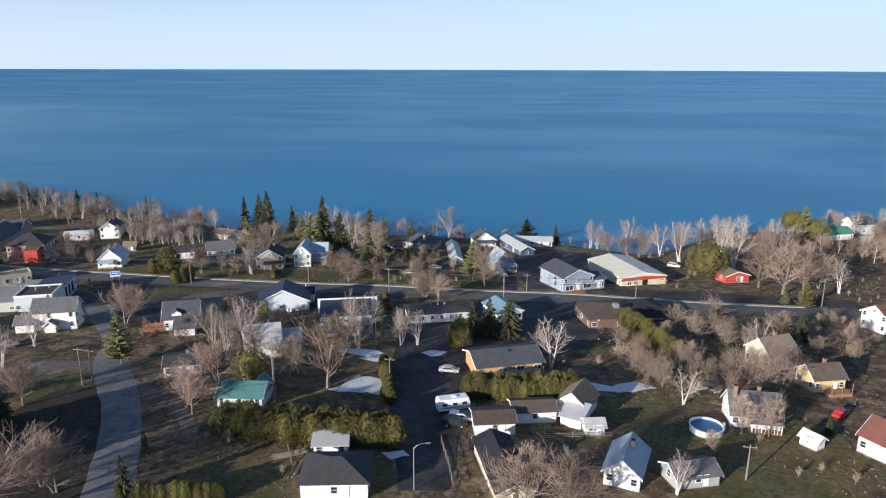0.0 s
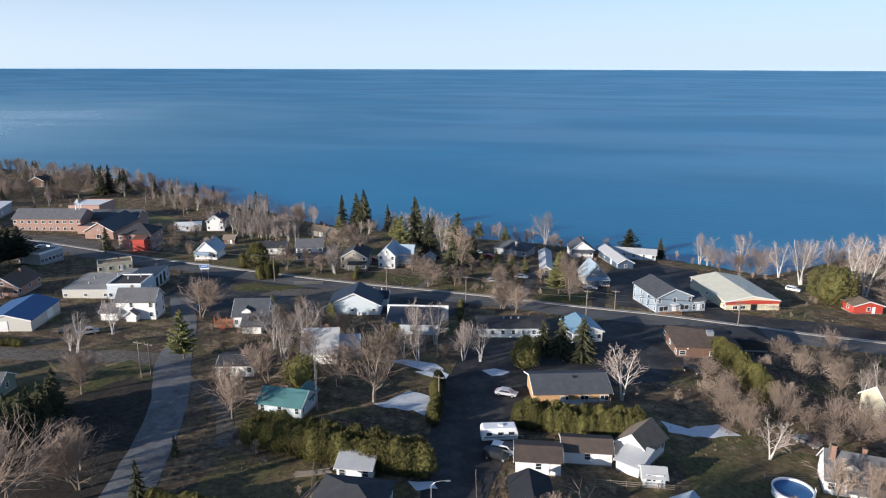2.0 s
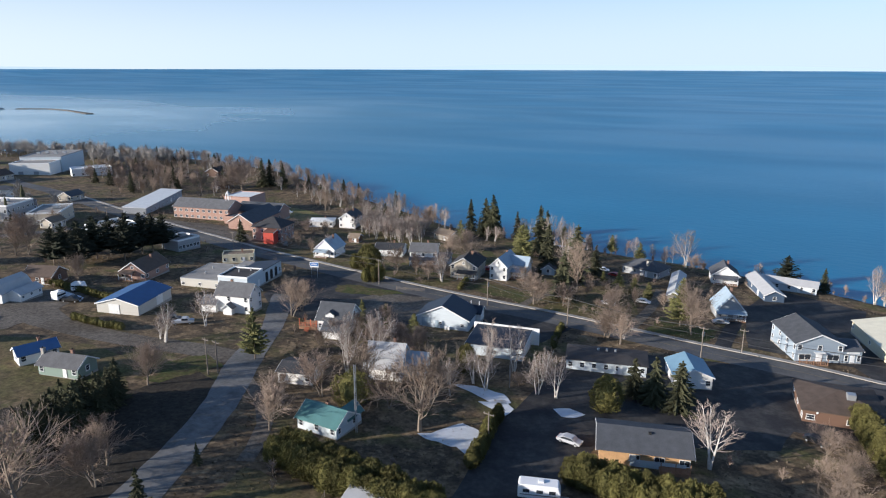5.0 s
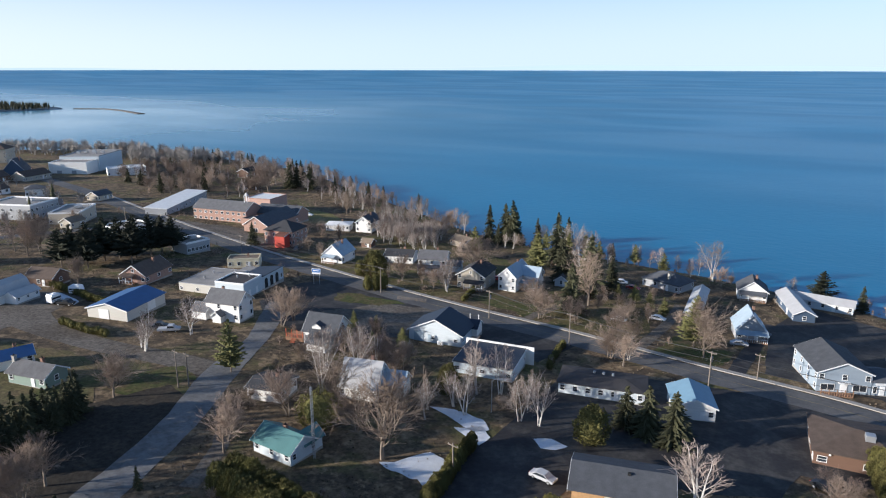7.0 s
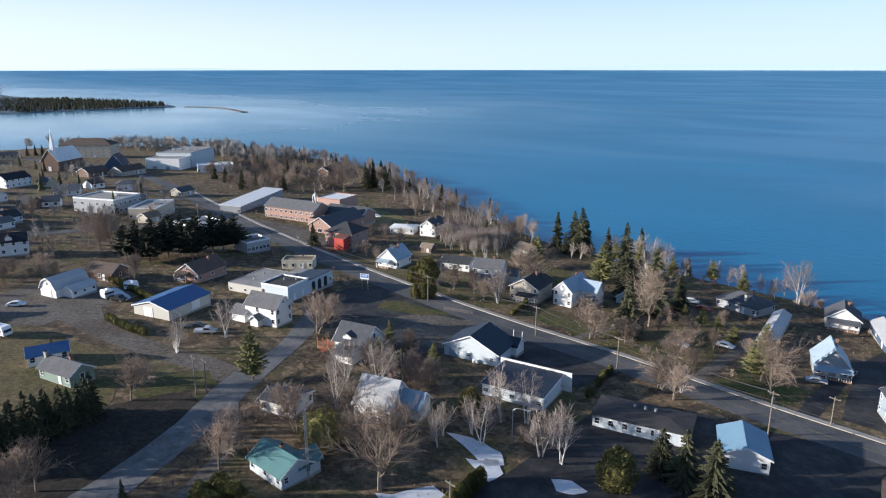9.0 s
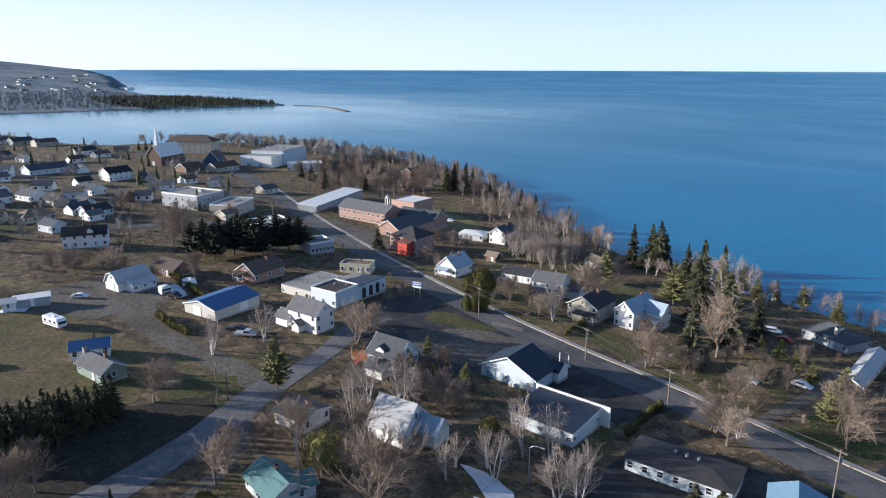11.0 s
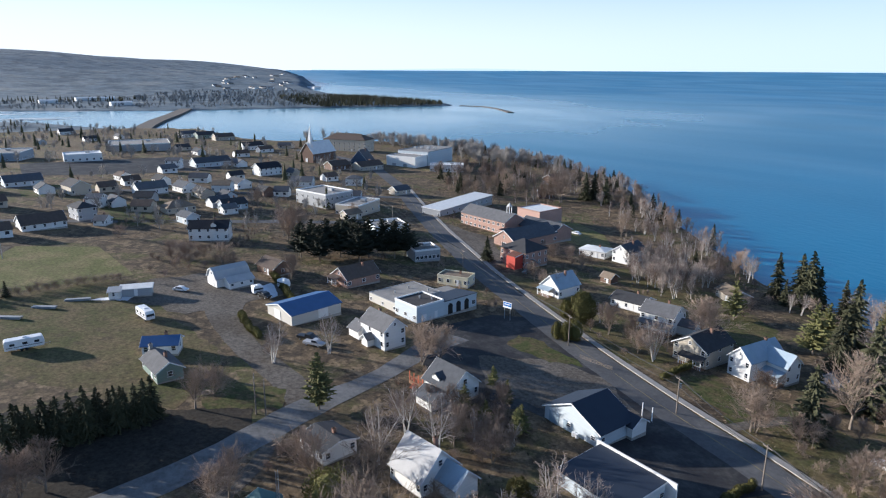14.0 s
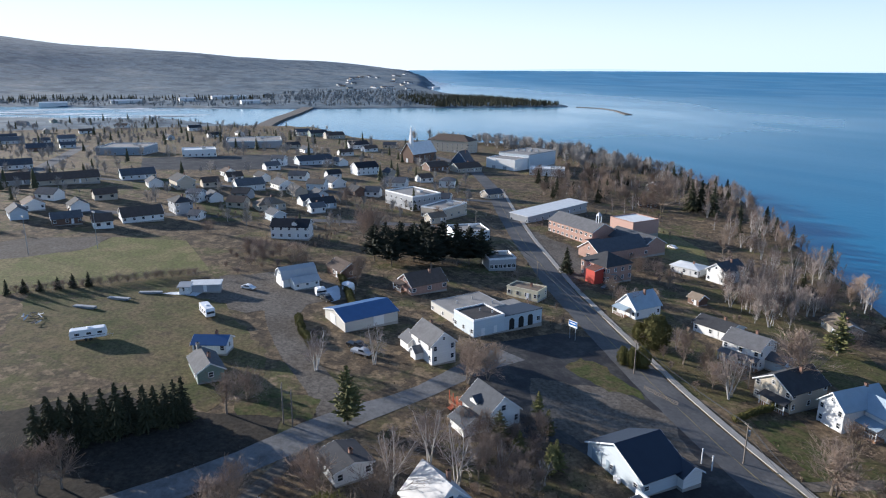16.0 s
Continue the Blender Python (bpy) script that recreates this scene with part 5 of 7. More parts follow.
KIND = {}
for s in range(4):
    KIND["bare", s] = (bare_tree(10 + s, 1 + s % 2, 0.6, 24, 3, 6, 0.2, 0.022), BARK, TWIG)
    KIND["birch", s] = (bare_tree(30 + s, 3 + s % 2, 0.46, 17, 2, 4, 0.33, 0.027), BIRCH, BIRCHTWIG)
    KIND["tall", s] = (bare_tree(50 + s, 1, 0.34, 16, 3, 5, 0.28, 0.017), BARK if s == 2 else BIRCH, TWIGRED if s % 2 else BIRCHTWIG)
    KIND["shrub", s] = (bare_tree(70 + s, 6, 0.85, 18, 3, 5, 0.1, 0.016), BARK, TWIGRED if s % 2 else TWIG)
    KIND["spruce", s] = (spruce(90 + s, 0.17 + 0.02 * s, 34, 11, 0.5, 0.05, 5), BARK, NEEDLE)
    KIND["pine", s] = (spruce(110 + s, 0.24, 26, 12, 0.65, 0.14, 5, 0.25), BARK, PINE)
    KIND["blackpine", s] = (spruce(130 + s, 0.32, 24, 13, 0.6, 0.22, 5, 0.3), BARK, BLACKNEEDLE)
    KIND["cedar", s] = (clump(150 + s, 0.72, 2200, 0.036, 0.88, 0.32), BARK, CEDAR)
    KIND["round", s] = (clump(170 + s, 1.1, 2000, 0.038, 0.85), BARK, CEDAR)
WORDS = {"bare": ("bare grey deciduous tree with fine twigs", "tree"), "birch": ("leafless white birch with several stems", "birch"), "tall": ("slender leafless tree of the shore wood", "tree"),
         "shrub": ("bare brown shrub with many stems", "shrub"), "spruce": ("dark green spruce with drooping boughs", "spruce"), "pine": ("yellow-green pine with open boughs", "pine"),
         "blackpine": ("dark broad pine of the pine grove", "pine"), "cedar": ("dense olive green cedar with feathery sprays", "cedar"), "round": ("rounded yellow-green evergreen bush", "bush")}
NAME = {"bare": "deciduous_tree", "birch": "birch_tree", "tall": "slender_tree", "shrub": "shrub", "spruce": "spruce_tree", "pine": "pine_tree", "blackpine": "pine_tree", "cedar": "cedar", "round": "evergreen_bush"}
PROTO = {}
rt = random.Random(5)


def tree(kind, x, y, tall, wide=1.0, group="", sink=0.0):
    """Plants a tree of that height; four shapes of each kind, turned and stretched."""
    s = rt.randrange(4)
    if (kind, s) not in PROTO:
        (wv, wq), (cv, cq) = KIND[kind, s][0]
        PROTO[kind, s] = (mesh("trunk", wv, wq, KIND[kind, s][1]), mesh("crown", cv, cq, KIND[kind, s][2]))
    while inside(NEAR_SHORE, np.array([x]), np.array([y]))[0] < 2.5:
        y -= 1.5
    ob = new(NAME[kind])
    k = tall * wide
    ob.matrix_basis = pose(x, y, g(x, y) - sink, 0, 0, rt.uniform(0, 360)) @ Matrix.Diagonal((k, k, tall, 1))
    tagged(ob, *WORDS[kind], group)
    part("trunk", PROTO[kind, s][0], ob)
    part("crown", PROTO[kind, s][1], ob)
    return ob


def wood(outline, count, kinds, low, high, seed, group, keep=4.0, shore=True):
    """Trees strewn over an outline, kept apart and off the water."""
    rng = random.Random(seed)
    xs, ys = [p[0] for p in outline], [p[1] for p in outline]
    got, tries = [], 0
    while len(got) < count and tries < count * 40:
        tries += 1
        x, y = rng.uniform(min(xs), max(xs)), rng.uniform(min(ys), max(ys))
        if inside(outline, np.array([x]), np.array([y]))[0] < 0 or (shore and inside(NEAR_SHORE, np.array([x]), np.array([y]))[0] < 3):
            continue
        if any((x - a) ** 2 + (y - b) ** 2 < 64 for a, b in FOOT) or any((x - a) ** 2 + (y - b) ** 2 < keep * keep for a, b in got):
            continue
        got.append((x, y))
        kind = rng.choice(kinds)
        tree(kind, x, y, rng.uniform(low, high) * (0.45 if kind == "shrub" else 1), rng.uniform(0.85, 1.2), group)


def hedge(pts, tall, gap, kind="cedar", group="cedar hedge", wide=1.5, seed=3):
    rng = random.Random(seed)
    for a, b in zip(pts[:-1], pts[1:]):
        n = max(1, int(math.dist(a, b) / gap))
        for k in range(n):
            u = k / n
            tree(kind, a[0] + (b[0] - a[0]) * u + rng.uniform(-.3, .3), a[1] + (b[1] - a[1]) * u + rng.uniform(-.3, .3), tall * rng.uniform(0.85, 1.12), wide, group)

# single trees
tree("birch", 24.7, 144.6, 13.2, 1.2)
tree("bare", -24.6, 132.1, 18.2, 1.25)
tree("birch", -20.8, 155.0, 10.1)
tree("birch", -10.8, 159.1, 11.0)
tree("birch", -6.6, 159.4, 10.0)
tree("birch", -50.7, 146.8, 12.4)
tree("bare", -49.2, 135.2, 11.4)
tree("bare", -51.1, 121.7, 10.1)
tree("pine", -74.1, 143.9, 12.6, 1.0)
tree("bare", -87.4, 178.3, 9.7, 1.2)
tree("birch", -102.6, 142.2, 7.0)
tree("bare", -62.7, 92.4, 9.1, 1.2)
tree("shrub", -88.4, 126.0, 6.9)
tree("spruce", -51.1, 103.6, 4.1)
tree("spruce", -48.4, 89.8, 7.4)
tree("spruce", 11.9, 167.4, 10.5, 1.5)
tree("spruce", 17.0, 166.6, 11.0, 1.5)
tree("cedar", 3.9, 158.4, 7.7, 1.3)
tree("spruce", 7.6, 168.5, 9.0, 1.5)
tree("pine", 9.9, 224.9, 14.4)
tree("bare", 14.1, 218.0, 16.0)
tree("bare", -1.7, 199.8, 9.2, 1.3)
tree("bare", -6.8, 203.7, 6.7, 1.2)
tree("round", 95.2, 235.6, 12.6)
tree("birch", 93.2, 259.7, 18.1)
tree("birch", 108.3, 277.6, 16.5)
tree("birch", 88.5, 269.0, 15.2)
tree("birch", 108.1, 243.5, 20.7)
tree("birch", 115.2, 272.1, 18.3)
tree("bare", 121.5, 250.9, 16.9)
tree("bare", 111.4, 212.4, 20.1, 1.3)
tree("bare", 118.4, 213.1, 18.2, 1.2)
tree("bare", 107.1, 220.6, 16.8, 1.2)
tree("bare", 128.0, 220.7, 14.6)
tree("birch", 130.8, 214.3, 12.7)
tree("round", 169.8, 323.9, 10.3)
tree("pine", 161.4, 297.5, 16.9)
tree("round", 166.8, 297.8, 10.8)
tree("pine", 109.9, 196.2, 8.8)
tree("pine", 105.4, 199.1, 5.0)
tree("birch", 76.9, 153.5, 11.4)
tree("bare", 70.6, 168.4, 8.1)
tree("bare", 70.3, 156.6, 9.1)
tree("bare", 64.7, 163.8, 8.3)
tree("bare", 63.2, 172.1, 9.1)
tree("shrub", 78.7, 186.4, 6.0)
tree("birch", 49.0, 126.0, 9.2, 1.2)
tree("shrub", 45.3, 138.5, 6.7)
tree("shrub", 46.2, 151.6, 5.8)
tree("shrub", 47.5, 135.8, 5.3)
tree("bare", 55.4, 113.3, 8.9)
tree("bare", 47.1, 105.6, 5.0)
tree("birch", 36.6, 92.8, 8.0)
tree("bare", 11.4, 87.0, 11.3, 1.2)
tree("bare", 18.5, 86.1, 11.7, 1.3)
tree("bare", 60.0, 112.7, 8.8)
tree("shrub", 70.9, 132.1, 8.8)
tree("shrub", 67.5, 137.4, 7.8)
tree("shrub", 78.8, 141.3, 6.6)
tree("shrub", 65.1, 140.1, 6.7)
tree("spruce", 71.7, 113.6, 4.2)
tree("pine", 100.0, 155.5, 3.2)
tree("birch", 64.3, 290.6, 14.4)
tree("birch", 78.2, 291.1, 18.7)
tree("birch", 67.3, 290.9, 11.6)
tree("shrub", 69.6, 279.6, 7.5)
tree("shrub", 75.4, 274.8, 7.3)
tree("shrub", 84.0, 281.3, 11.2)
tree("spruce", 49.0, 291.1, 8.8)
tree("blackpine", 37.5, 300.5, 11.0, 1.1)
tree("birch", 28.7, 314.3, 7.8)
tree("birch", 2.3, 301.9, 16.1)
tree("bare", 6.1, 295.9, 8.0)
tree("bare", 91.2, 153.7, 6.4)
tree("spruce", -89.3, 323.5, 14.5)
tree("spruce", -84.5, 321.2, 16.1)
tree("spruce", -87.8, 308.6, 9.4)
tree("birch", -73.0, 319.6, 12.3)
tree("birch", -68.0, 322.3, 13.3)
tree("spruce", -52.8, 288.5, 21.2)
tree("pine", -55.6, 276.0, 15.0)
tree("spruce", -41.8, 264.2, 17.7)
tree("birch", -51.6, 323.3, 13.3)
tree("birch", -38.4, 275.7, 18.4)
tree("birch", -30.0, 323.5, 10.7)
tree("spruce", -28.8, 255.5, 20.8, 1.2)
tree("bare", -25.2, 243.5, 18.8)
tree("spruce", -24.6, 266.3, 12.1)
tree("pine", -63.1, 293.7, 10.6)
tree("birch", -19.4, 318.2, 9.9)
tree("bare", -79.5, 259.8, 11.8, 1.2)
tree("birch", -69.0, 230.8, 12.6)
tree("birch", -95.4, 235.7, 7.6)
tree("bare", -79.5, 233.1, 8.6)
tree("cedar", -102.5, 228.8, 5.7)
tree("cedar", -99.5, 229.1, 5.7)
tree("bare", -130.4, 240.9, 6.7)
tree("birch", -121.9, 239.0, 9.5)
tree("bare", -32.8, 221.9, 11.3, 1.2)
tree("bare", -41.4, 237.3, 8.7)
tree("bare", -9.6, 220.6, 10.2)
tree("shrub", -84.6, 284.5, 7.2)
tree("cedar", -97.5, 230.5, 9.5, 1.35)
tree("cedar", -89.6, 215.7, 4.8)
tree("cedar", -87.4, 217.0, 5.3)
tree("cedar", -86.3, 219.2, 6.2)
tree("bare", -137.9, 242.5, 7.7)
tree("bare", -144.2, 268.8, 8.3)
tree("shrub", -163.6, 270.4, 6.3)
tree("shrub", -157.4, 272.8, 6.2)
tree("birch", -67.7, 229.4, 12.4)
tree("bare", -87.2, 231.4, 10.3)
tree("bare", -73.5, 229.5, 7.7)
tree("bare", -66.5, 248.2, 16.9, 1.2)
tree("pine", -83.7, 278.9, 13.0)
tree("spruce", -26.4, 231.3, 16.2, 1.1)
tree("bare", -24.4, 225.2, 8.4)
tree("bare", -32.2, 222.6, 8.7, 1.2)
tree("pine", -39.9, 285.5, 9.6)
tree("birch", -33.1, 263.4, 12.7)
tree("bare", -6.0, 203.0, 9.4, 1.2)
tree("birch", -1.7, 204.5, 6.9)
tree("bare", -11.7, 242.7, 5.7)
tree("bare", -10.7, 229.2, 6.4)
tree("bare", -83.2, 121.5, 9.9, 1.3)
tree("birch", -100.0, 141.2, 11.3)
tree("birch", -100.8, 155.0, 10.5)
tree("bare", -86.7, 173.4, 11.8, 1.2)
tree("birch", -56.8, 155.6, 11.9)
tree("birch", -50.1, 158.2, 12.8)
tree("bare", -67.4, 165.5, 5.5)
tree("bare", -43.1, 142.9, 11.1, 1.2)
tree("bare", -51.0, 162.5, 7.8)
tree("bare", -34.5, 137.1, 10.3, 1.1)
tree("bare", -48.6, 118.6, 9.5, 1.1)
tree("birch", -23.2, 165.2, 14.0)
tree("cedar", -28.3, 161.4, 7.2)
tree("birch", -19.5, 168.3, 11.8)
tree("pine", -70.0, 182.9, 5.5)
tree("round", -41.3, 135.1, 7.2)
tree("shrub", -58.1, 133.7, 4.1)
tree("bare", -188.3, 146.6, 9.2)
tree("shrub", -203.1, 131.5, 6.2)
tree("shrub", -197.1, 135.8, 7.2)
tree("shrub", -198.7, 141.6, 5.2)
tree("shrub", -236.5, 116.3, 5.5)
tree("bare", -212.5, 176.1, 17.5)
tree("bare", -210.9, 180.1, 16.4)
tree("tall", -222.8, 177.2, 16.8)
tree("bare", -251.6, 219.0, 8.4)
tree("bare", -286.9, 181.6, 11.4)
tree("blackpine", -189.0, 174.5, 13.7, 1.1)
tree("blackpine", -189.8, 179.1, 14.3, 1.1)
tree("blackpine", -189.4, 184.4, 14.5, 1.1)
tree("blackpine", -185.8, 188.5, 14.9, 1.1)
tree("blackpine", -185.4, 194.0, 15.3, 1.1)
tree("blackpine", -181.8, 198.1, 16.2, 1.1)
tree("blackpine", -179.7, 203.0, 15.8, 1.1)
tree("blackpine", -179.6, 207.7, 14.9, 1.1)
tree("blackpine", -179.5, 212.5, 14.1, 1.1)
tree("blackpine", -181.0, 178.9, 14.0, 1.1)
tree("blackpine", -175.4, 191.8, 15.2, 1.1)
tree("blackpine", -194.8, 194.6, 14.1, 1.1)
tree("bare", -160.9, 162.5, 11.1)
tree("spruce", -165.9, 240.4, 9.9, 1.2)
tree("spruce", -268.2, 372.5, 17.2)
tree("spruce", -265.3, 376.9, 17.9)
tree("spruce", -254.2, 376.2, 16.1, 1.3)
tree("bare", -268.8, 354.7, 23.1, 1.3)
tree("bare", -184.7, 325.3, 13.0)
tree("spruce", -93.9, 312.6, 16.7)
tree("spruce", -88.1, 316.4, 17.6)
tree("spruce", -84.4, 316.0, 19.5)
tree("spruce", -160.1, 367.0, 11.7)
tree("spruce", -72.7, 316.7, 13.7)
tree("birch", -61.9, 317.3, 13.2)
tree("birch", -54.1, 313.3, 15.6)
tree("birch", -47.7, 318.7, 12.6)
tree("spruce", -58.8, 316.9, 17.0)
tree("spruce", -39.1, 326.5, 8.6)
tree("spruce", -584.7, 291.5, 8.5)
tree("spruce", -582.4, 297.0, 9.6)
tree("spruce", -580.5, 301.7, 9.6)
tree("bare", -64.4, 81.9, 17.3, 1.2)
tree("bare", -59.7, 91.0, 9.9, 1.1)
tree("bare", -63.3, 96.2, 10.0, 1.2)

# hedges and rows
hedge([(-40.2, 110.2), (-27.8, 108.0), (-15.6, 106.9), (-7.3, 107.6)], 5.2, 1.5, "cedar", "tall cedar hedge", 1.2, 3)
hedge([(-39.8, 113.5), (-28.6, 111.1), (-16.1, 109.9), (-8.6, 110.5)], 5.5, 1.7, "cedar", "tall cedar hedge", 1.2, 4)
hedge([(5.1, 128.1), (16.5, 127.2), (29.0, 128.2)], 4.8, 1.4, "cedar", "tall cedar hedge", 1.1, 5)
hedge([(6.3, 131.0), (16.7, 129.9), (28.3, 130.8)], 4.8, 1.6, "cedar", "tall cedar hedge", 1.1, 6)
hedge([(-45.9, 90.0), (-39.0, 89.3), (-32.4, 89.8)], 3, 1.1, "cedar", "low cedar hedge", 1.2, 7)
hedge([(-13.8, 144.7), (-12.2, 133.7), (-10.8, 124.2)], 3.4, 1, "cedar", "cedar hedge by the yard", 1.1, 8)
hedge([(49.5, 176.3), (52.1, 163.5), (54.5, 148.8)], 6, 1.8, "cedar", "overgrown cedar hedge", 1.2, 9)
hedge([(-75.6, 90.5), (-77.1, 96.4), (-79.2, 102.6), (-80.6, 109.2), (-83.0, 115.6)], 9, 1.7, "spruce", "row of spruces", 1.15, 10)
hedge([(-79.1, 91.6), (-80.9, 97.6), (-82.7, 104.1), (-84.6, 110.9)], 8, 2, "spruce", "row of spruces", 1.15, 11)
hedge([(-133.0, 141.0), (-123.3, 140.6), (-114.8, 142.0)], 2, 0.9, "round", "clipped hedge", 0.9, 12)
hedge([(-175.1, 158.8), (-153.9, 158.3), (-138.8, 157.3)], 2.2, 0.9, "round", "clipped hedge", 0.9, 13)
hedge([(-18.7, 204.7), (-18.1, 199.3), (-17.3, 192.9), (-15.6, 186.6)], 1.6, 0.9, "round", "clipped street hedge", 0.9, 14)
hedge([(-59.0, 223.9), (-62.0, 237.7)], 1.6, 0.9, "round", "clipped street hedge", 0.9, 15)
hedge([(-165, 66), (-169, 80), (-173, 94), (-176, 104), (-178, 116)], 2.6, 2.2, "shrub", "scrub along the field", 1.3, 16)
hedge([(-164, 64), (-168, 76), (-171, 88)], 4.2, 3.4, "spruce", "young spruces along the field", 1.2, 17)

# shore woods
wood([(-110, 332), (-143, 350), (-200, 380), (-252, 408), (-300, 436), (-369, 456), (-420, 460), (-475, 450), (-545, 450), (-560, 425), (-470, 415), (-380, 420), (-300, 390), (-240, 362), (-190, 335), (-150, 312), (-112, 305)], 235,
     ["tall", "tall", "birch", "spruce", "tall", "bare", "birch", "tall"], 7, 11.5, 11, "shore wood", 2.7)
wood([(-112, 306), (-150, 312), (-160, 305), (-128, 278), (-100, 272)], 72, ["tall", "birch", "tall", "birch"], 7, 10, 12, "birch copse", 2.0)
wood([(-300, 300), (-262, 330), (-270, 380), (-330, 400), (-400, 400), (-420, 370), (-380, 330), (-340, 310)], 105, ["tall", "bare", "spruce", "tall", "bare"], 8, 12, 13, "wood behind the school", 3.4)
wood([(-90, 318), (-40, 316), (0, 312), (-6, 298), (-50, 298), (-90, 300)], 22, ["birch", "tall", "tall", "pine", "shrub"], 7, 10, 14, "shore wood", 3.2)
wood([(95, 300), (135, 322), (200, 330), (300, 340), (300, 262), (140, 254), (108, 262)], 120, ["bare", "birch", "tall", "bare", "shrub"], 8, 13, 15, "shore wood", 3.2)
wood([(70, 190), (130, 186), (200, 178), (200, 140), (100, 142), (62, 160)], 44, ["bare", "shrub", "birch", "shrub", "bare", "spruce"], 6, 9, 16, "garden thicket", 3.5)
wood([(40, 170), (62, 165), (60, 130), (42, 134)], 22, ["shrub", "shrub", "bare"], 5, 8, 17, "garden thicket", 2.6)
wood([(-25, 262), (4, 256), (10, 232), (-30, 232)], 11, ["bare", "shrub", "bare", "pine"], 5, 8, 18, "garden trees", 4.0)
wood([(-20, 240), (-2, 236), (-4, 218), (-26, 220)], 8, ["bare", "shrub"], 5, 7, 19, "garden trees", 4.0)
wood([(-60, 215), (-100, 222), (-160, 236), (-150, 262), (-70, 236)], 12, ["shrub", "bare"], 4, 6, 20, "garden trees", 5.0)
wood([(-75, 138), (-55, 128), (-36, 134), (-26, 160), (-50, 172), (-66, 160)], 7, ["shrub", "shrub", "bare"], 4, 6, 21, "garden trees", 3.2)
wood([(-30, 146), (-10, 150), (-12, 170), (-30, 172)], 7, ["birch", "shrub", "birch"], 6, 9, 22, "garden trees", 3.2)
wood([(-72, 176), (-60, 181), (-46, 176), (-42, 164), (-58, 164)], 26, ["shrub", "bare", "shrub", "pine", "birch"], 5, 8, 24, "garden trees", 2.4)
wood([(-200, 120), (-176, 124), (-182, 150), (-215, 140)], 16, ["shrub", "shrub", "bare"], 4, 6, 23, "scrub", 3.0)

# ---- vehicles and street furniture ----
def car(label, x, y, yaw, paint, kind="sedan", name="car"):
    h_ = empty(name, x, y, yaw, label, name, z=lie(x, y) + 0.05)
    L, W = (4.6, 1.8) if kind != "pickup" else (5.6, 1.95)
    if kind == "sedan":
        line = [(-2.3, 0.35), (2.3, 0.35), (2.3, 0.75), (1.3, 0.95), (0.7, 1.42), (-1.0, 1.45), (-1.75, 1.0), (-2.3, 0.95)]
        glass = [(1.15, 0.98), (0.62, 1.36), (-0.95, 1.38), (-1.6, 1.0)]
    elif kind == "suv":
        line = [(-2.3, 0.4), (2.3, 0.4), (2.3, 0.9), (1.3, 1.05), (0.75, 1.68), (-2.0, 1.72), (-2.3, 1.1)]
        glass = [(1.18, 1.08), (0.68, 1.6), (-1.9, 1.63), (-2.1, 1.1)]
    else:
        line = [(-2.8, 0.5), (2.8, 0.5), (2.8, 1.0), (1.7, 1.15), (1.2, 1.8), (-0.2, 1.82), (-0.4, 1.15), (-2.8, 1.15)]
        glass = [(1.58, 1.18), (1.12, 1.72), (-0.15, 1.74), (-0.28, 1.2)]
    me = prism("body", line, W, 'y', PLASTIC[paint])
    bm = bmesh.new()
    bm.from_mesh(me)
    bmesh.ops.bevel(bm, geom=bm.edges[:], offset=0.08, segments=2, affect='EDGES')
    bm.to_mesh(me)
    bm.free()
    b = part("body", me, h_)
    part("side_window", prism("side_window", glass, W + 0.02, 'y', GLASS), b)
    wd = [(glass[0][0] + 0.06, glass[0][1]), (glass[1][0] + 0.06, glass[1][1]), (glass[1][0], glass[1][1]), (glass[0][0], glass[0][1])]
    part("windscreen", prism("windscreen", wd, W - 0.35, 'y', GLASS), b)
    for s in (-1, 1):
        part("headlight", boxes("headlight", TRIM, (L / 2 - 0.02, s * (W / 2 - 0.3), 0.78, 0.06, 0.34, 0.14)), b)
        part("tail_light", boxes("tail_light", S["red"], (-L / 2 + 0.02, s * (W / 2 - 0.25), 0.85, 0.06, 0.28, 0.16)), b)
        for u in (-1, 1):
            w = part("wheel", once("tyre", lambda: tube("wheel", [(0, -0.11, 0), (0, 0.11, 0)], [0.33, 0.33], BLACK, 14)), h_, pose(u * L * 0.31, s * (W / 2 - 0.1), 0.33))
            part("rim", once("rim", lambda: tube("rim", [(0, -0.115, 0), (0, 0.115, 0)], [0.2, 0.2], STEEL, 10)), w)
    return h_


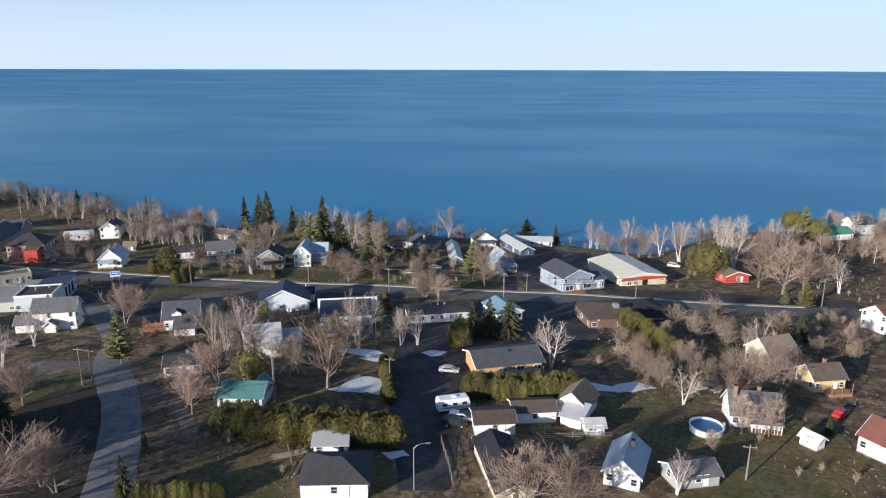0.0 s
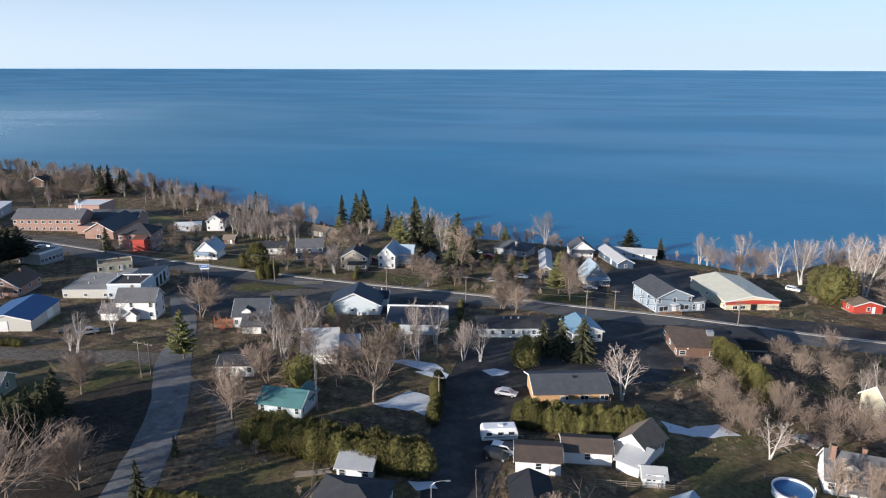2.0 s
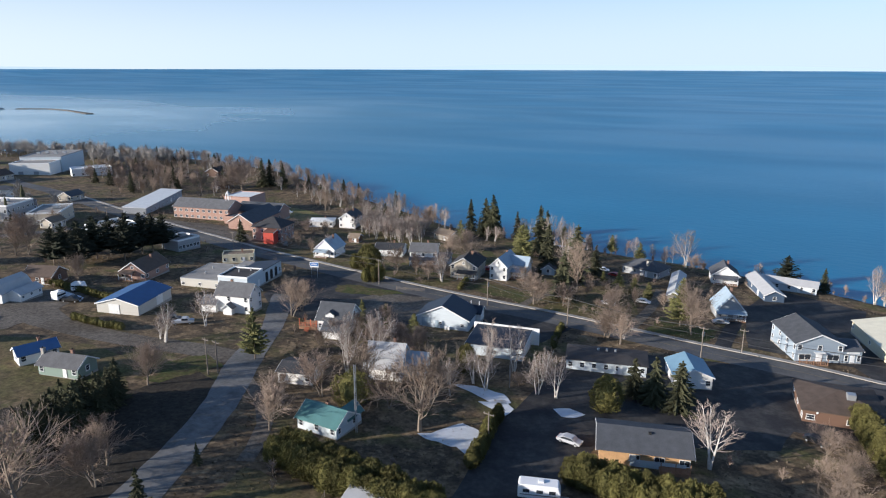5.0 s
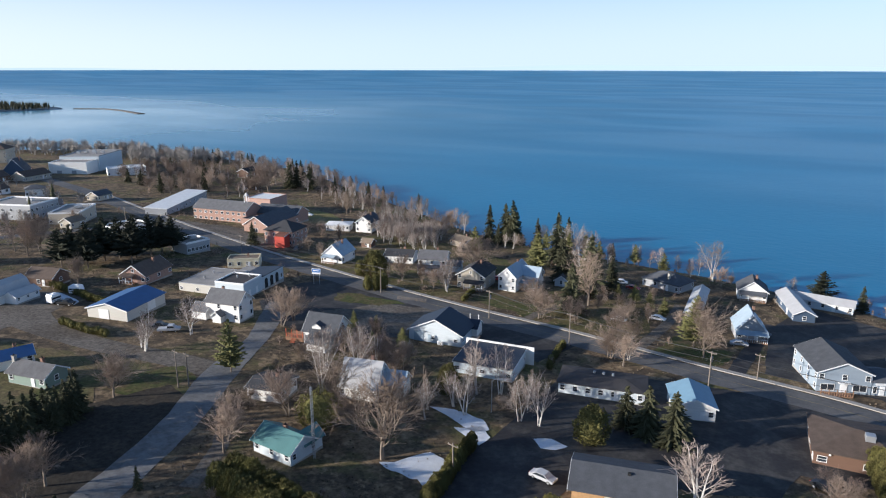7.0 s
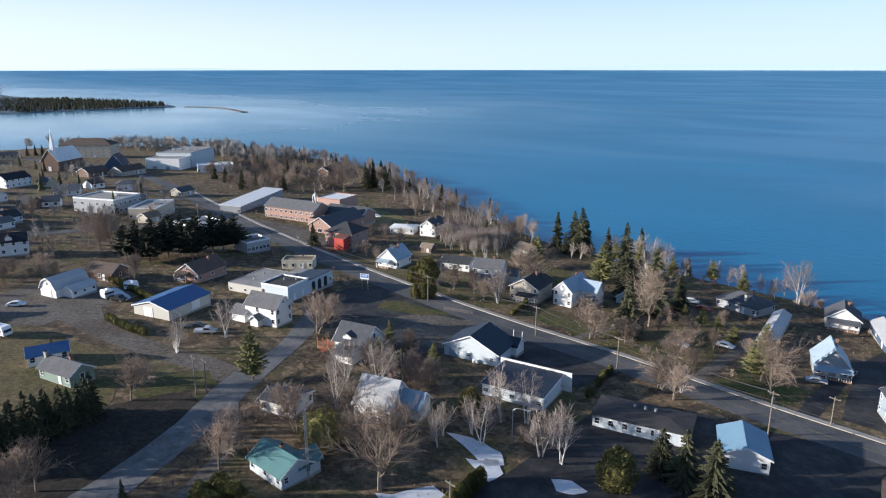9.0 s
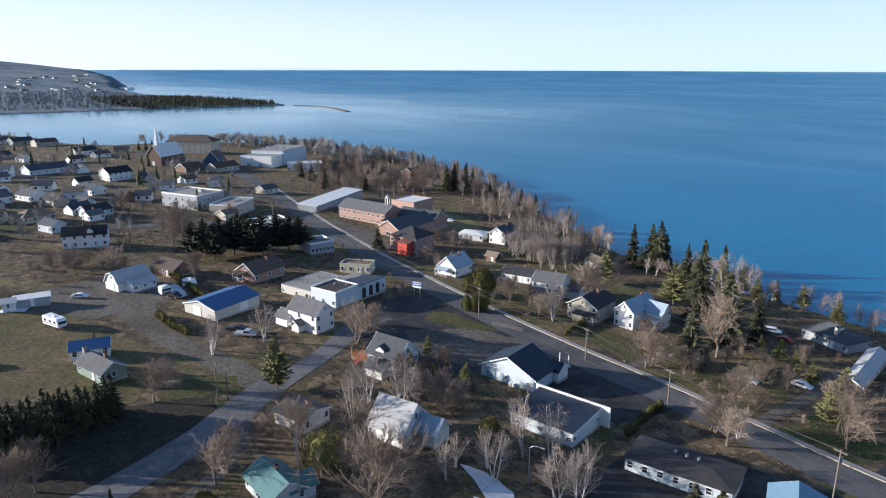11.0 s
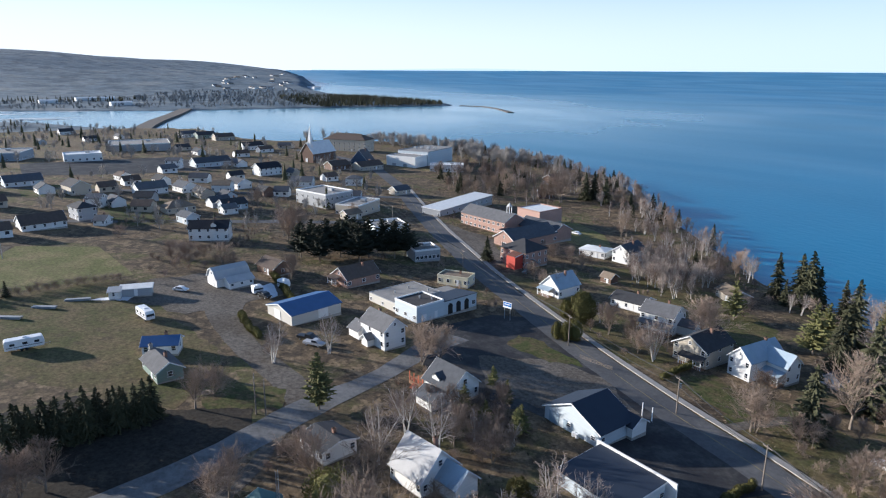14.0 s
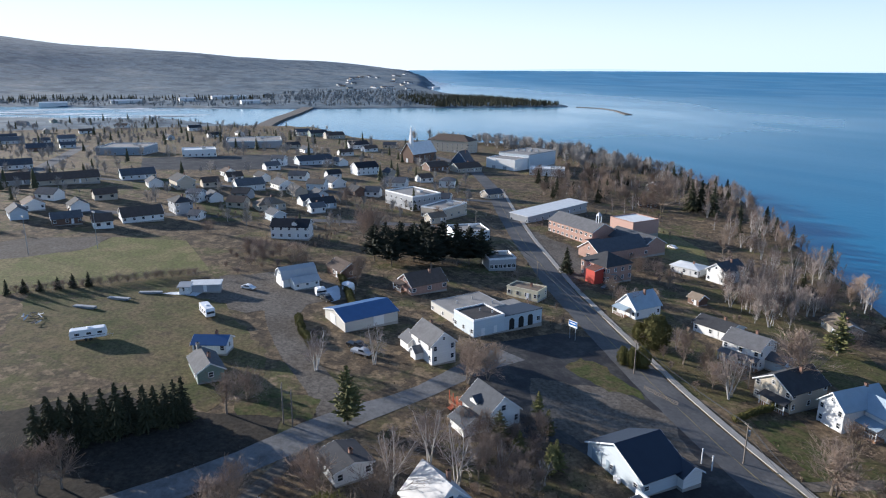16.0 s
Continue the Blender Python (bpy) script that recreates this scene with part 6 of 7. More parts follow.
def camper(label, x, y, yaw, L=7.0, motor=False):
    """A travel trailer, or a motor home with a cab."""
    name = "motor_home" if motor else "travel_trailer"
    h_ = empty(name, x, y, yaw, label, "motor home" if motor else "trailer", z=lie(x, y) + 0.05)
    line = [(-L / 2, 0.55), (L / 2, 0.55), (L / 2 + 0.15, 1.6), (L / 2 - 0.25, 2.85), (-L / 2 + 0.2, 2.9), (-L / 2, 2.5)]
    me = prism("body", line, 2.4, 'y', PLASTIC["white"])
    bm = bmesh.new()
    bm.from_mesh(me)
    bmesh.ops.bevel(bm, geom=bm.edges[:], offset=0.12, segments=2, affect='EDGES')
    bm.to_mesh(me)
    bm.free()
    b = part("body", me, h_)
    for s in (-1, 1):
        for u in (-0.3, 0.02, 0.32):
            part("window", once("rvw", lambda: boxes("window", GLASS, (0, 0, 0, 1.0, 0.05, 0.55))), b, pose(u * L, s * 1.21, 1.85))
        part("stripe", boxes("stripe", PLASTIC["grey"], (0, s * 1.205, 1.2, L * 0.9, 0.03, 0.16)), b)
        for u in (-0.6, 0.35) if not motor else (-L * 0.3, L * 0.33):
            part("wheel", once("tyre2", lambda: tube("wheel", [(0, -0.12, 0), (0, 0.12, 0)], [0.36, 0.36], BLACK, 14)), h_, pose(u, s * 1.05, 0.36))
    part("roof_unit", boxes("roof_unit", PLASTIC["white"], (0.3, 0, 3.0, 0.9, 0.7, 0.25), bevel=0.05), b)
    if not motor:
        part("hitch", boxes("hitch", STEEL, (L / 2 + 0.7, 0, 0.55, 1.4, 0.12, 0.12), (L / 2 + 1.2, 0, 0.25, 0.1, 0.1, 0.6)), h_)
    else:
        part("windscreen", boxes("windscreen", GLASS, (L / 2 + 0.08, 0, 1.75, 0.1, 2.0, 0.7)), b)
    return h_


POLES = {}


def utility_pole(key, x, y, tall=10.0, transformer=False, yaw=80):
    h_ = empty("utility_pole", x, y, yaw, "weathered wooden utility pole with a crossarm beside the street" + (" and transformer" if transformer else ""), "utility pole", group="utility poles")
    part("pole", tube("pole", [(0, 0, -0.8), (0, 0, tall)], [0.17, 0.11], WOODPOLE), h_)
    a = part("crossarm", boxes("crossarm", WOODPOLE, (0, 0, tall - 0.5, 0.12, 2.2, 0.14)), h_)
    for u in (-0.95, 0, 0.95):
        part("insulator", once("insul", lambda: tube("insulator", [(0, 0, 0), (0, 0, 0.22)], [0.05, 0.04], CONCRETE, 6)), a, pose(0, u, tall - 0.43))
    if transformer:
        part("transformer", tube("transformer", [(0.35, 0, tall - 2.6), (0.35, 0, tall - 1.5)], [0.28, 0.28], STEEL, 12), h_)
    POLES[key] = (x, y, lie(x, y) + tall, yaw)


def wires(a, b, sag=0.8):
    (x0, y0, z0, w0), (x1, y1, z1, w1) = POLES[a], POLES[b]
    for u, dz in ((-0.95, -0.2), (0, -0.2), (0.95, -0.2), (0.15, -2.0)):
        pts = []
        for k in range(13):
            t = k / 12
            yaw = radians(w0)
            dx, dy = -math.sin(yaw) * u, math.cos(yaw) * u
            pts.append((x0 + (x1 - x0) * t + dx, y0 + (y1 - y0) * t + dy, z0 + (z1 - z0) * t + dz - 4 * sag * t * (1 - t)))
        tagged(new("overhead_cable", tube("overhead_cable", pts, [0.03 if dz > -1 else 0.045] * 13, CABLE, 4)), "thin black cable sagging between two poles", "cable", "overhead cables")


def street_lamp(x, y, yaw, tall=7.5):
    h_ = empty("street_lamp", x, y, yaw, "grey street lamp with a curved arm on a pole", "street lamp", group="street lamps")
    part("pole", tube("pole", [(0, 0, -0.5), (0, 0, tall)], [0.11, 0.07], STEEL), h_)
    part("arm", tube("arm", [(0, 0, tall - 0.2), (0.6, 0, tall + 0.35), (1.4, 0, tall + 0.5), (2.1, 0, tall + 0.5)], [0.05, 0.045, 0.04, 0.04], STEEL, 6), h_)
    part("lamp_head", boxes("lamp_head", STEEL, (2.35, 0, tall + 0.47, 0.7, 0.28, 0.14), bevel=0.04), h_)


def snow_patch(pts):
    drape("snow", pts, SNOW, 0.12, "melting patch of old snow on the ground", "snow", kind="", step=1.5)


def pool(x, y, r=3.0, tall=1.25):
    h_ = empty("swimming_pool", x, y, 0, "round above-ground pool with a white wall and blue water", "pool")
    n = 40
    v, q = [], []
    for k in range(n):
        c = 2 * math.pi * k / n
        for rr, z in ((r, -0.3), (r, tall), (r + 0.16, tall + 0.04), (r + 0.16, tall + 0.1), (r - 0.12, tall + 0.1), (r - 0.12, tall - 0.6)):
            v.append((rr * math.cos(c), rr * math.sin(c), z))
    for k in range(n):
        a, b = 6 * k, 6 * ((k + 1) % n)
        q += [(a + j, b + j, b + j + 1, a + j + 1) for j in range(5)]
    part("wall", mesh("wall", v, q, PLASTIC["white"]), h_)
    part("water", mesh("water", [((r - 0.1) * math.cos(2 * math.pi * k / n), (r - 0.1) * math.sin(2 * math.pi * k / n), tall - 0.25) for k in range(n)], [tuple(range(n))], POOLWATER), h_)
    part("ladder", boxes("ladder", PLASTIC["white"], (r + 0.3, -0.25, 0.9, 0.06, 0.06, 1.8), (r + 0.3, 0.25, 0.9, 0.06, 0.06, 1.8), *[(r + 0.3, 0, 0.3 + 0.3 * k, 0.08, 0.5, 0.05) for k in range(5)]), h_)


def fence(pts, tall=1.5, material=None, gap=2.4, label="weathered board fence along a garden"):
    m = material or WOODPOLE
    x0, y0 = pts[0]
    h_ = empty("fence", x0, y0, 0, label, "fence")
    z0 = lie(x0, y0)
    for (ax, ay), (bx, by) in zip(pts[:-1], pts[1:]):
        n = max(1, int(math.dist((ax, ay), (bx, by)) / gap))
        yaw = math.degrees(math.atan2(by - ay, bx - ax))
        for k in range(n):
            x, y = ax + (bx - ax) * k / n, ay + (by - ay) * k / n
            L = math.dist((ax, ay), (bx, by)) / n
            part("post", once(("fpost", tall, m.name), lambda: boxes("post", m, (0, 0, tall / 2 - 0.1, 0.1, 0.1, tall + 0.3))), h_, pose(x - x0, y - y0, lie(x, y) - z0, 0, 0, yaw))
            for r_ in (0.25, 0.55, 0.85):
                part("rail", once(("frail", round(L, 2), m.name), lambda: boxes("rail", m, (L / 2, 0, 0, L, 0.04, 0.09))), h_, pose(x - x0, y - y0, lie(x, y) - z0 + tall * r_, 0, 0, yaw))


def mast(x, y, tall):
    h_ = empty("lattice_mast", x, y, 20, "thin grey lattice radio mast beside a house", "mast")
    leg = [(0.22 * math.cos(a), 0.22 * math.sin(a)) for a in (0, 2.094, 4.189)]
    for u, v in leg:
        part("leg", tube("leg", [(u, v, -0.3), (u, v, tall)], [0.045, 0.04], STEEL, 5), h_)
    segs = []
    for k in range(int(tall / 0.5)):
        for j in range(3):
            a, b = leg[j], leg[(j + 1) % 3]
            segs.append((Vector((*a, 0.5 * k)), Vector((*b, 0.5 * k + 0.5)), 0.03, 0.03))
    part("lacing", mesh("lacing", *spikes(segs, 3), STEEL), h_)


def joined(name, label, category, spots, shapes, material):
    """Many far trees in one mesh: spots of (x, y, z, height, shape, turn)."""
    vs, qs, n = [], [], 0
    for x, y, z, tall, s, turn in spots:
        v, q = shapes[s]
        c, d = math.cos(turn) * tall, math.sin(turn) * tall
        vs.append(np.stack([x + v[:, 0] * c - v[:, 1] * d, y + v[:, 0] * d + v[:, 1] * c, z + v[:, 2] * tall], 1))
        qs += [tuple(i + n for i in f_) for f_ in q]
        n += len(v)
    return tagged(new(name, mesh(name, np.concatenate(vs), qs, material)), label, category, kind="stuff")


def far_shapes(kind):
    out = []
    for s in range(4):
        rng = random.Random(200 + s)
        if kind == "bare":
            segs = [(Vector((0, 0, -0.05)), Vector((0, 0, 0.5)), 0.025, 0.016)]
            for k in range(64):
                a = Vector((0, 0, rng.uniform(0.12, 0.6)))
                d = Vector((rng.gauss(0, 0.45), rng.gauss(0, 0.45), rng.uniform(0.35, 1))).normalized()
                e = a + d * rng.uniform(0.25, 0.45)
                segs.append((a + d * 0.1, e, 0.012, 0.007))
            v, q = spikes(segs, 3)
        else:
            v, q = [], []
            for k in range(6):
                z = 0.08 + 0.15 * k
                r = 0.24 * (1 - z) + 0.02
                n = len(v)
                v += [Vector((r * rng.uniform(.7, 1.2) * math.cos(c * 1.047), r * rng.uniform(.7, 1.2) * math.sin(c * 1.047), z - 0.03 * (c % 2))) for c in range(6)] + [Vector((0, 0, z + 0.26))]
                q += [(n + c, n + (c + 1) % 6, n + 6) for c in range(6)]
        out.append((np.array([tuple(p) for p in v]), q))
    return out


FARBARE, FARFIR = far_shapes("bare"), far_shapes("fir")


def strewn(outline, count, low, high, seed, poly=None):
    rng = random.Random(seed)
    xs, ys = [p[0] for p in outline], [p[1] for p in outline]
    X = np.array([rng.uniform(min(xs), max(xs)) for _ in range(count * 3)])
    Y = np.array([rng.uniform(min(ys), max(ys)) for _ in range(count * 3)])
    ok = inside(outline, X, Y) > 0
    X, Y = X[ok][:count], Y[ok][:count]
    Z = height(X, Y)
    return [(x, y, z, rng.uniform(low, high), rng.randrange(4), rng.uniform(0, 6.28)) for x, y, z in zip(X, Y, Z) if z > SEA_Z + 1]


# far woods, causeway, breakwaters and ice beyond the town
joined("far_wood", "dark conifer wood on the far spit", "woods", strewn([(-1268, 560), (-1262, 800), (-1300, 838), (-1420, 835), (-1700, 800), (-1700, 560), (-1420, 520)], 2000, 6, 10.5, 1), FARFIR, NEEDLE)
joined("far_wood", "bare woods on the far shore, greyed with painted haze", "woods", strewn([(-1320, 300), (-1312, 540), (-1500, 640), (-2000, 720), (-2000, 360), (-1700, 200)], 700, 8, 13, 2), FARBARE, HILLWOOD)
joined("far_wood", "dark belts of conifers across the far plain", "woods", strewn([(-1650, -420), (-1600, 240), (-1720, 260), (-1800, -440)], 260, 7, 12, 3), FARFIR, NEEDLE)
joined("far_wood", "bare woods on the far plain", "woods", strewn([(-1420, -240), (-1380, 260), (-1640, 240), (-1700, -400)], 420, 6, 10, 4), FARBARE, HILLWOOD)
drape("causeway", [(-895, 178), (-960, 190), (-1055, 214), (-1180, 252), (-1330, 292)], ROCK, 0.0, "long rock causeway across the mouth of the lagoon", "causeway", 22, fn=lambda x, y: -7.0, thick=5.0)
drape("breakwater", [(-1246, 838), (-1190, 862), (-1120, 850), (-1007, 808)], ROCK, 0.0, "low rock breakwater off the spit", "breakwater", [10, 8, 6, 12], fn=lambda x, y: -9.0, thick=3.0)
drape("breakwater", [(-2960, 1060), (-2985, 1160), (-2974, 1275)], ROCK, 0.0, "far breakwater beyond the cape", "breakwater", 14, fn=lambda x, y: -5.0, thick=6.0)
ri = random.Random(9)
for k in range(22):
    x, y = ri.uniform(-1440, -1060), ri.uniform(-260, 60)
    L = ri.uniform(40, 130)
    pts = [(x + ri.uniform(-6, 6), y - L), (x + ri.uniform(4, 14), y - L * 0.4), (x + ri.uniform(6, 16), y + L * 0.5), (x, y + L), (x - ri.uniform(4, 12), y + L * 0.3), (x - ri.uniform(3, 12), y - L * 0.5)]
    drape("ice_floe", pts, SNOW, 0.15, "flat grey floe of melting lagoon ice", "ice", kind="", step=30, fn=lambda x, y: SEA_Z)


# ---- vehicles in their places ----
car("white sedan parked on the grass", -12.7, 234.0, 5, "white", "sedan", "car")
car("white sedan parked beside a drive", -3.4, 242.1, -4, "white", "sedan", "car")
car("silver van parked under the trees", -26.9, 275.2, 20, "silver", "suv", "van")
car("white van parked under the trees", -24.1, 276.4, 20, "white", "suv", "van")
car("dark red car parked by a bungalow", -18.6, 271.7, -15, "red", "sedan", "car")
car("silver car standing in the yard", 1.2, 141.7, -8, "silver", "sedan", "car")
car("white car parked beside the trailer", 3.2, 117.5, -8, "white", "suv", "car")
car("black car parked beside a white one", 2.1, 115.2, -8, "black", "suv", "car")
car("white van parked on the lawn", 88.0, 249.9, -30, "white", "suv", "van")
car("pale blue car before a grey house", 20.1, 233.1, 15, "silver", "sedan", "car")
car("silver pickup truck parked by a cottage", -106.7, 153.2, 40, "silver", "pickup", "pickup")
car("dark pickup truck parked by a cottage", -111.0, 152.9, 40, "black", "pickup", "pickup")
car("small white car on the gravel yard", -161.3, 129.1, 50, "white", "sedan", "car")
car("black car on the gravel yard", -147.7, 150.8, 20, "black", "pickup", "pickup")
car("black car parked at the tavern", 42.0, 164.9, -30, "black", "sedan", "car")
car("black car parked before a house", -8.0, 187.2, 20, "black", "sedan", "car")
car("dark car by the inn lot", 25.6, 243.7, 80, "grey", "sedan", "car")
car("red car behind the yellow house", 78.6, 121.6, 40, "red", "sedan", "car")
car("blue car parked by the hedge", 57.1, 133.2, -40, "grey", "sedan", "car")
car("silver car behind the white house", 68.5, 291.1, 20, "silver", "sedan", "car")
car("dark car parked by the bungalow", 4.9, 117.5, -10, "black", "suv", "car")
car("red car parked by a house", -61.5, 253.1, 20, "red", "sedan", "car")
car("grey car parked beside the brick hall", -146.4, 245.7, 100, "grey", "sedan", "car")
car("white car by the school", -195.3, 307.6, 15, "white", "sedan", "car")
camper("white travel trailer standing on the meadow", -127.2, 90.4, 97, 8.0, False)
camper("white motor home parked on the meadow", -139.9, 117.4, 16, 7.0, True)
camper("white travel trailer in the yard behind the hedge", 1.8, 122.0, 16, 6.5, False)
camper("white cargo trailer by the barn", -155.1, 158.7, 28, 3.5, False)
camper("white cargo trailer by the barn", -151.5, 149.7, 98, 3.0, False)

# ---- poles, cables, lamps ----
utility_pole("a", 116.3, 197.9, 9.4, False)
utility_pole("b", 59.2, 199.2, 8.5, True)
utility_pole("c", 18.2, 196.7, 9.6, True)
utility_pole("d", -17.5, 205.4, 9.0, False)
utility_pole("e", -44.6, 213.3, 8.5, True)
utility_pole("f", -84.2, 215.4, 8.7, False)
utility_pole("g", -153.6, 222.7, 8.6, False)
utility_pole("h", -233.5, 230.7, 9.3, False)
utility_pole("i", -349.9, 238.7, 10.4, False)
wires("a", "b")
wires("b", "c")
wires("c", "d")
wires("d", "e")
wires("e", "f")
wires("f", "g")
wires("g", "h")
wires("h", "i")
utility_pole("j", -76.8, 131.9, 8.6)
utility_pole("k", -75.5, 133.5, 7.7)
utility_pole("l", 26.9, 210.5, 6.5)
utility_pole("m", -11.6, 133.8, 6.5)
utility_pole("n", -71.5, 238.3, 7.6)
utility_pole("o", 49.3, 97.3, 6.5)
street_lamp(-4.6, 93.0, 15, 7.5)
street_lamp(-17.1, 159.3, 15, 7.0)
mast(-34.4, 125.7, 13.6)
pool(49.2, 114.3)

# ---- snow, fences ----
snow_patch([(-24.3, 130.8), (-22.3, 132.6), (-19.2, 138.9), (-13.1, 137.3), (-12.7, 132.7), (-13.3, 128.3), (-16.4, 129.8), (-21.0, 129.1)])
snow_patch([(-28.2, 154.0), (-24.1, 155.6), (-17.2, 154.7), (-14.0, 152.2), (-15.9, 149.8), (-21.8, 151.5)])
snow_patch([(-5.7, 153.0), (-3.3, 155.2), (0.8, 153.9), (-0.3, 151.8), (-3.2, 151.0)])
snow_patch([(31.2, 137.3), (36.1, 134.8), (42.8, 138.3), (45.8, 133.9), (40.0, 131.8), (32.6, 132.3)])
snow_patch([(-20.6, 149.4), (-16.4, 152.7), (-12.0, 150.1), (-12.3, 146.5), (-17.1, 147.9)])
snow_patch([(-157.4, 150.9), (-161.6, 156.3), (-147.9, 154.8), (-145.5, 152.0)])
snow_patch([(-10.4, 105.0), (-6.2, 106.1), (-5.5, 104.2), (-9.2, 103.2)])
snow_patch([(-159.1, 103.9), (-160.5, 108.8), (-159.1, 116.3), (-155.6, 114.4)])
fence([(-0.4, 108.1), (0.8, 100.7), (1.6, 93.4)], 1.6)
fence([(18.5, 110.5), (31.0, 111.5)], 1.2)
fence([(-27.3, 106.0), (-24.9, 98.8)], 1.2)
fence([(-76.1, 212.8), (-67.2, 215.5)], 1.1)
fence([(45.9, 117.9), (52.5, 118.9)], 1.1)

# ---- houses of the far town ----
cottage("grey two-storey house with a dark hipped roof", -276, 105, 20, 10.7, 7.5, 5.4, 2.1, S["grey"], R["dark"], "hip", front=3, sides=2, storeys=2, back=0, chim=True)
cottage("white gabled house with a grey roof", -301, 111, 60, 7.2, 6.0, 4.5, 1.7, S["white"], R["grey"], "gable", front=2, sides=2, storeys=2, back=0, chim=True)
cottage("house with a dark steep roof", -341, 103, 20, 13.6, 9.5, 4.5, 2.7, S["tan"], R["dark"], "gable", front=4, sides=2, storeys=1, back=0, chim=True)
cottage("white cottage with a brown roof", -385, 127, 20, 9.2, 6.4, 3.2, 1.8, S["white"], R["brown"], "gable", front=3, sides=2, storeys=1, back=0, chim=True)
cottage("long white house with a pale roof", -335, 137, 105, 14.9, 10.4, 3.4, 2.9, S["white"], R["grey"], "gable", front=4, sides=2, storeys=1, back=0, chim=False)
cottage("white cottage with a slate roof", -339, 155, 20, 12.4, 8.7, 3.2, 2.4, S["white"], R["slate"], "gable", front=4, sides=2, storeys=1, back=0, chim=True)
cottage("white gabled house among trees", -335, 174, 60, 10.1, 7.1, 4.2, 2.0, S["white"], R["tan"], "gable", front=3, sides=2, storeys=1, back=0, chim=True)
cottage("white house with a slate roof", -347, 185, 20, 12.6, 8.8, 3.4, 2.5, S["white"], R["slate"], "gable", front=4, sides=2, storeys=1, back=0, chim=False)
cottage("tan bungalow with a flat roof", -283, 144, 105, 13.1, 9.2, 3.0, 2.6, S["tan"], R["tan"], "hip", front=4, sides=2, storeys=1, back=0, chim=True)
cottage("pale blue cottage with a gable roof", -258, 145, 20, 8.8, 6.1, 3.4, 1.7, S["paleblue"], R["slate"], "gable", front=2, sides=2, storeys=1, back=0, chim=False)
cottage("long low white house with a brown roof", -261, 90, 105, 15.9, 11.0, 2.8, 3.0, S["white"], R["brown"], "gable", front=5, sides=2, storeys=1, back=0, chim=False)
cottage("brown cottage with a grey roof", -255, 63, 105, 10.6, 7.4, 2.8, 2.1, S["brown"], R["grey"], "gable", front=3, sides=2, storeys=1, back=0, chim=True)
cottage("pale blue bungalow with a dark roof", -285, 169, 105, 12.1, 8.5, 2.9, 2.4, S["paleblue"], R["dark"], "gable", front=4, sides=2, storeys=1, back=0, chim=True)
cottage("tall white gabled house beside the lot", -440, 162, 60, 9.3, 6.5, 5.4, 1.8, S["white"], R["grey"], "gable", front=3, sides=2, storeys=2, back=0, chim=False)
cottage("long house with a blue roof", -450, 187, 105, 25.6, 11.0, 3.6, 3.0, S["paleblue"], R["slate"], "gable", front=6, sides=2, storeys=1, back=0, chim=False)
cottage("white two-storey house with a black roof", -399, 214, 105, 15.5, 10.9, 5.2, 3.0, S["white"], R["black"], "gable", front=5, sides=2, storeys=2, back=0, chim=True)
cottage("white house with a grey roof", -349, 223, 60, 12.8, 8.9, 3.2, 2.5, S["white"], R["grey"], "gable", front=4, sides=2, storeys=1, back=0, chim=True)
cottage("white house on the shore street", -736, 212, 105, 16.3, 11.0, 4.0, 3.0, S["white"], R["slate"], "gable", front=5, sides=2, storeys=1, back=0, chim=True)
cottage("dark-roofed house on the shore street", -716, 226, 105, 19.6, 11.0, 4.0, 3.0, S["green"], R["dark"], "gable", front=6, sides=2, storeys=1, back=0, chim=True)
cottage("dark-roofed house on the shore street", -683, 239, 105, 20.1, 11.0, 4.0, 3.0, S["tan"], R["brown"], "gable", front=6, sides=2, storeys=1, back=0, chim=True)
cottage("white house on the shore street", -569, 242, 105, 18.7, 11.0, 4.0, 3.0, S["white"], R["dark"], "gable", front=6, sides=2, storeys=1, back=0, chim=True)
cottage("white house with a flat roof by the street", -347, 255, 60, 9.7, 6.8, 4.5, 1.9, S["white"], R["grey"], "hip", front=3, sides=2, storeys=1, back=0, chim=False)
cottage("tan house with a brown roof", -417, 292, 105, 20.6, 11.0, 3.4, 3.0, S["tan"], R["brown"], "gable", front=6, sides=2, storeys=1, back=0, chim=True)
cottage("brown house with a brown roof", -421, 270, 105, 15.7, 11.0, 3.4, 3.0, S["brown"], R["brown"], "gable", front=5, sides=2, storeys=1, back=0, chim=True)
cottage("low brown motel row", -354, 46, 105, 29.5, 11.0, 2.9, 3.0, S["tan"], R["brown"], "gable", front=6, sides=2, storeys=1, back=0, chim=False)
cottage("low grey row house", -354, 22, 105, 16.6, 11.0, 2.9, 3.0, S["grey"], R["brown"], "gable", front=5, sides=2, storeys=1, back=0, chim=True)
cottage("low blue-roofed row house", -372, 78, 105, 17.7, 11.0, 2.9, 3.0, S["paleblue"], R["slate"], "gable", front=5, sides=2, storeys=1, back=0, chim=False)
cottage("low row house with a brown roof", -284, 45, 20, 10.8, 7.6, 2.9, 2.1, S["white"], R["brown"], "gable", front=3, sides=2, storeys=1, back=0, chim=True)
cottage("small white shed with a grey roof", -261, 112, 60, 5.0, 6.0, 2.4, 1.7, S["white"], R["grey"], "gable", front=2, sides=2, storeys=1, back=0, chim=True)
cottage("white house by the meadow edge", -274, 165, 105, 6.9, 6.0, 3.0, 1.7, S["white"], R["grey"], "gable", front=2, sides=2, storeys=1, back=0, chim=True)
cottage("low white house with a grey roof", -704, -67, 105, 22.8, 11.0, 3.4, 3.0, S["white"], R["grey"], "gable", front=6, sides=2, storeys=1, back=0, chim=True)
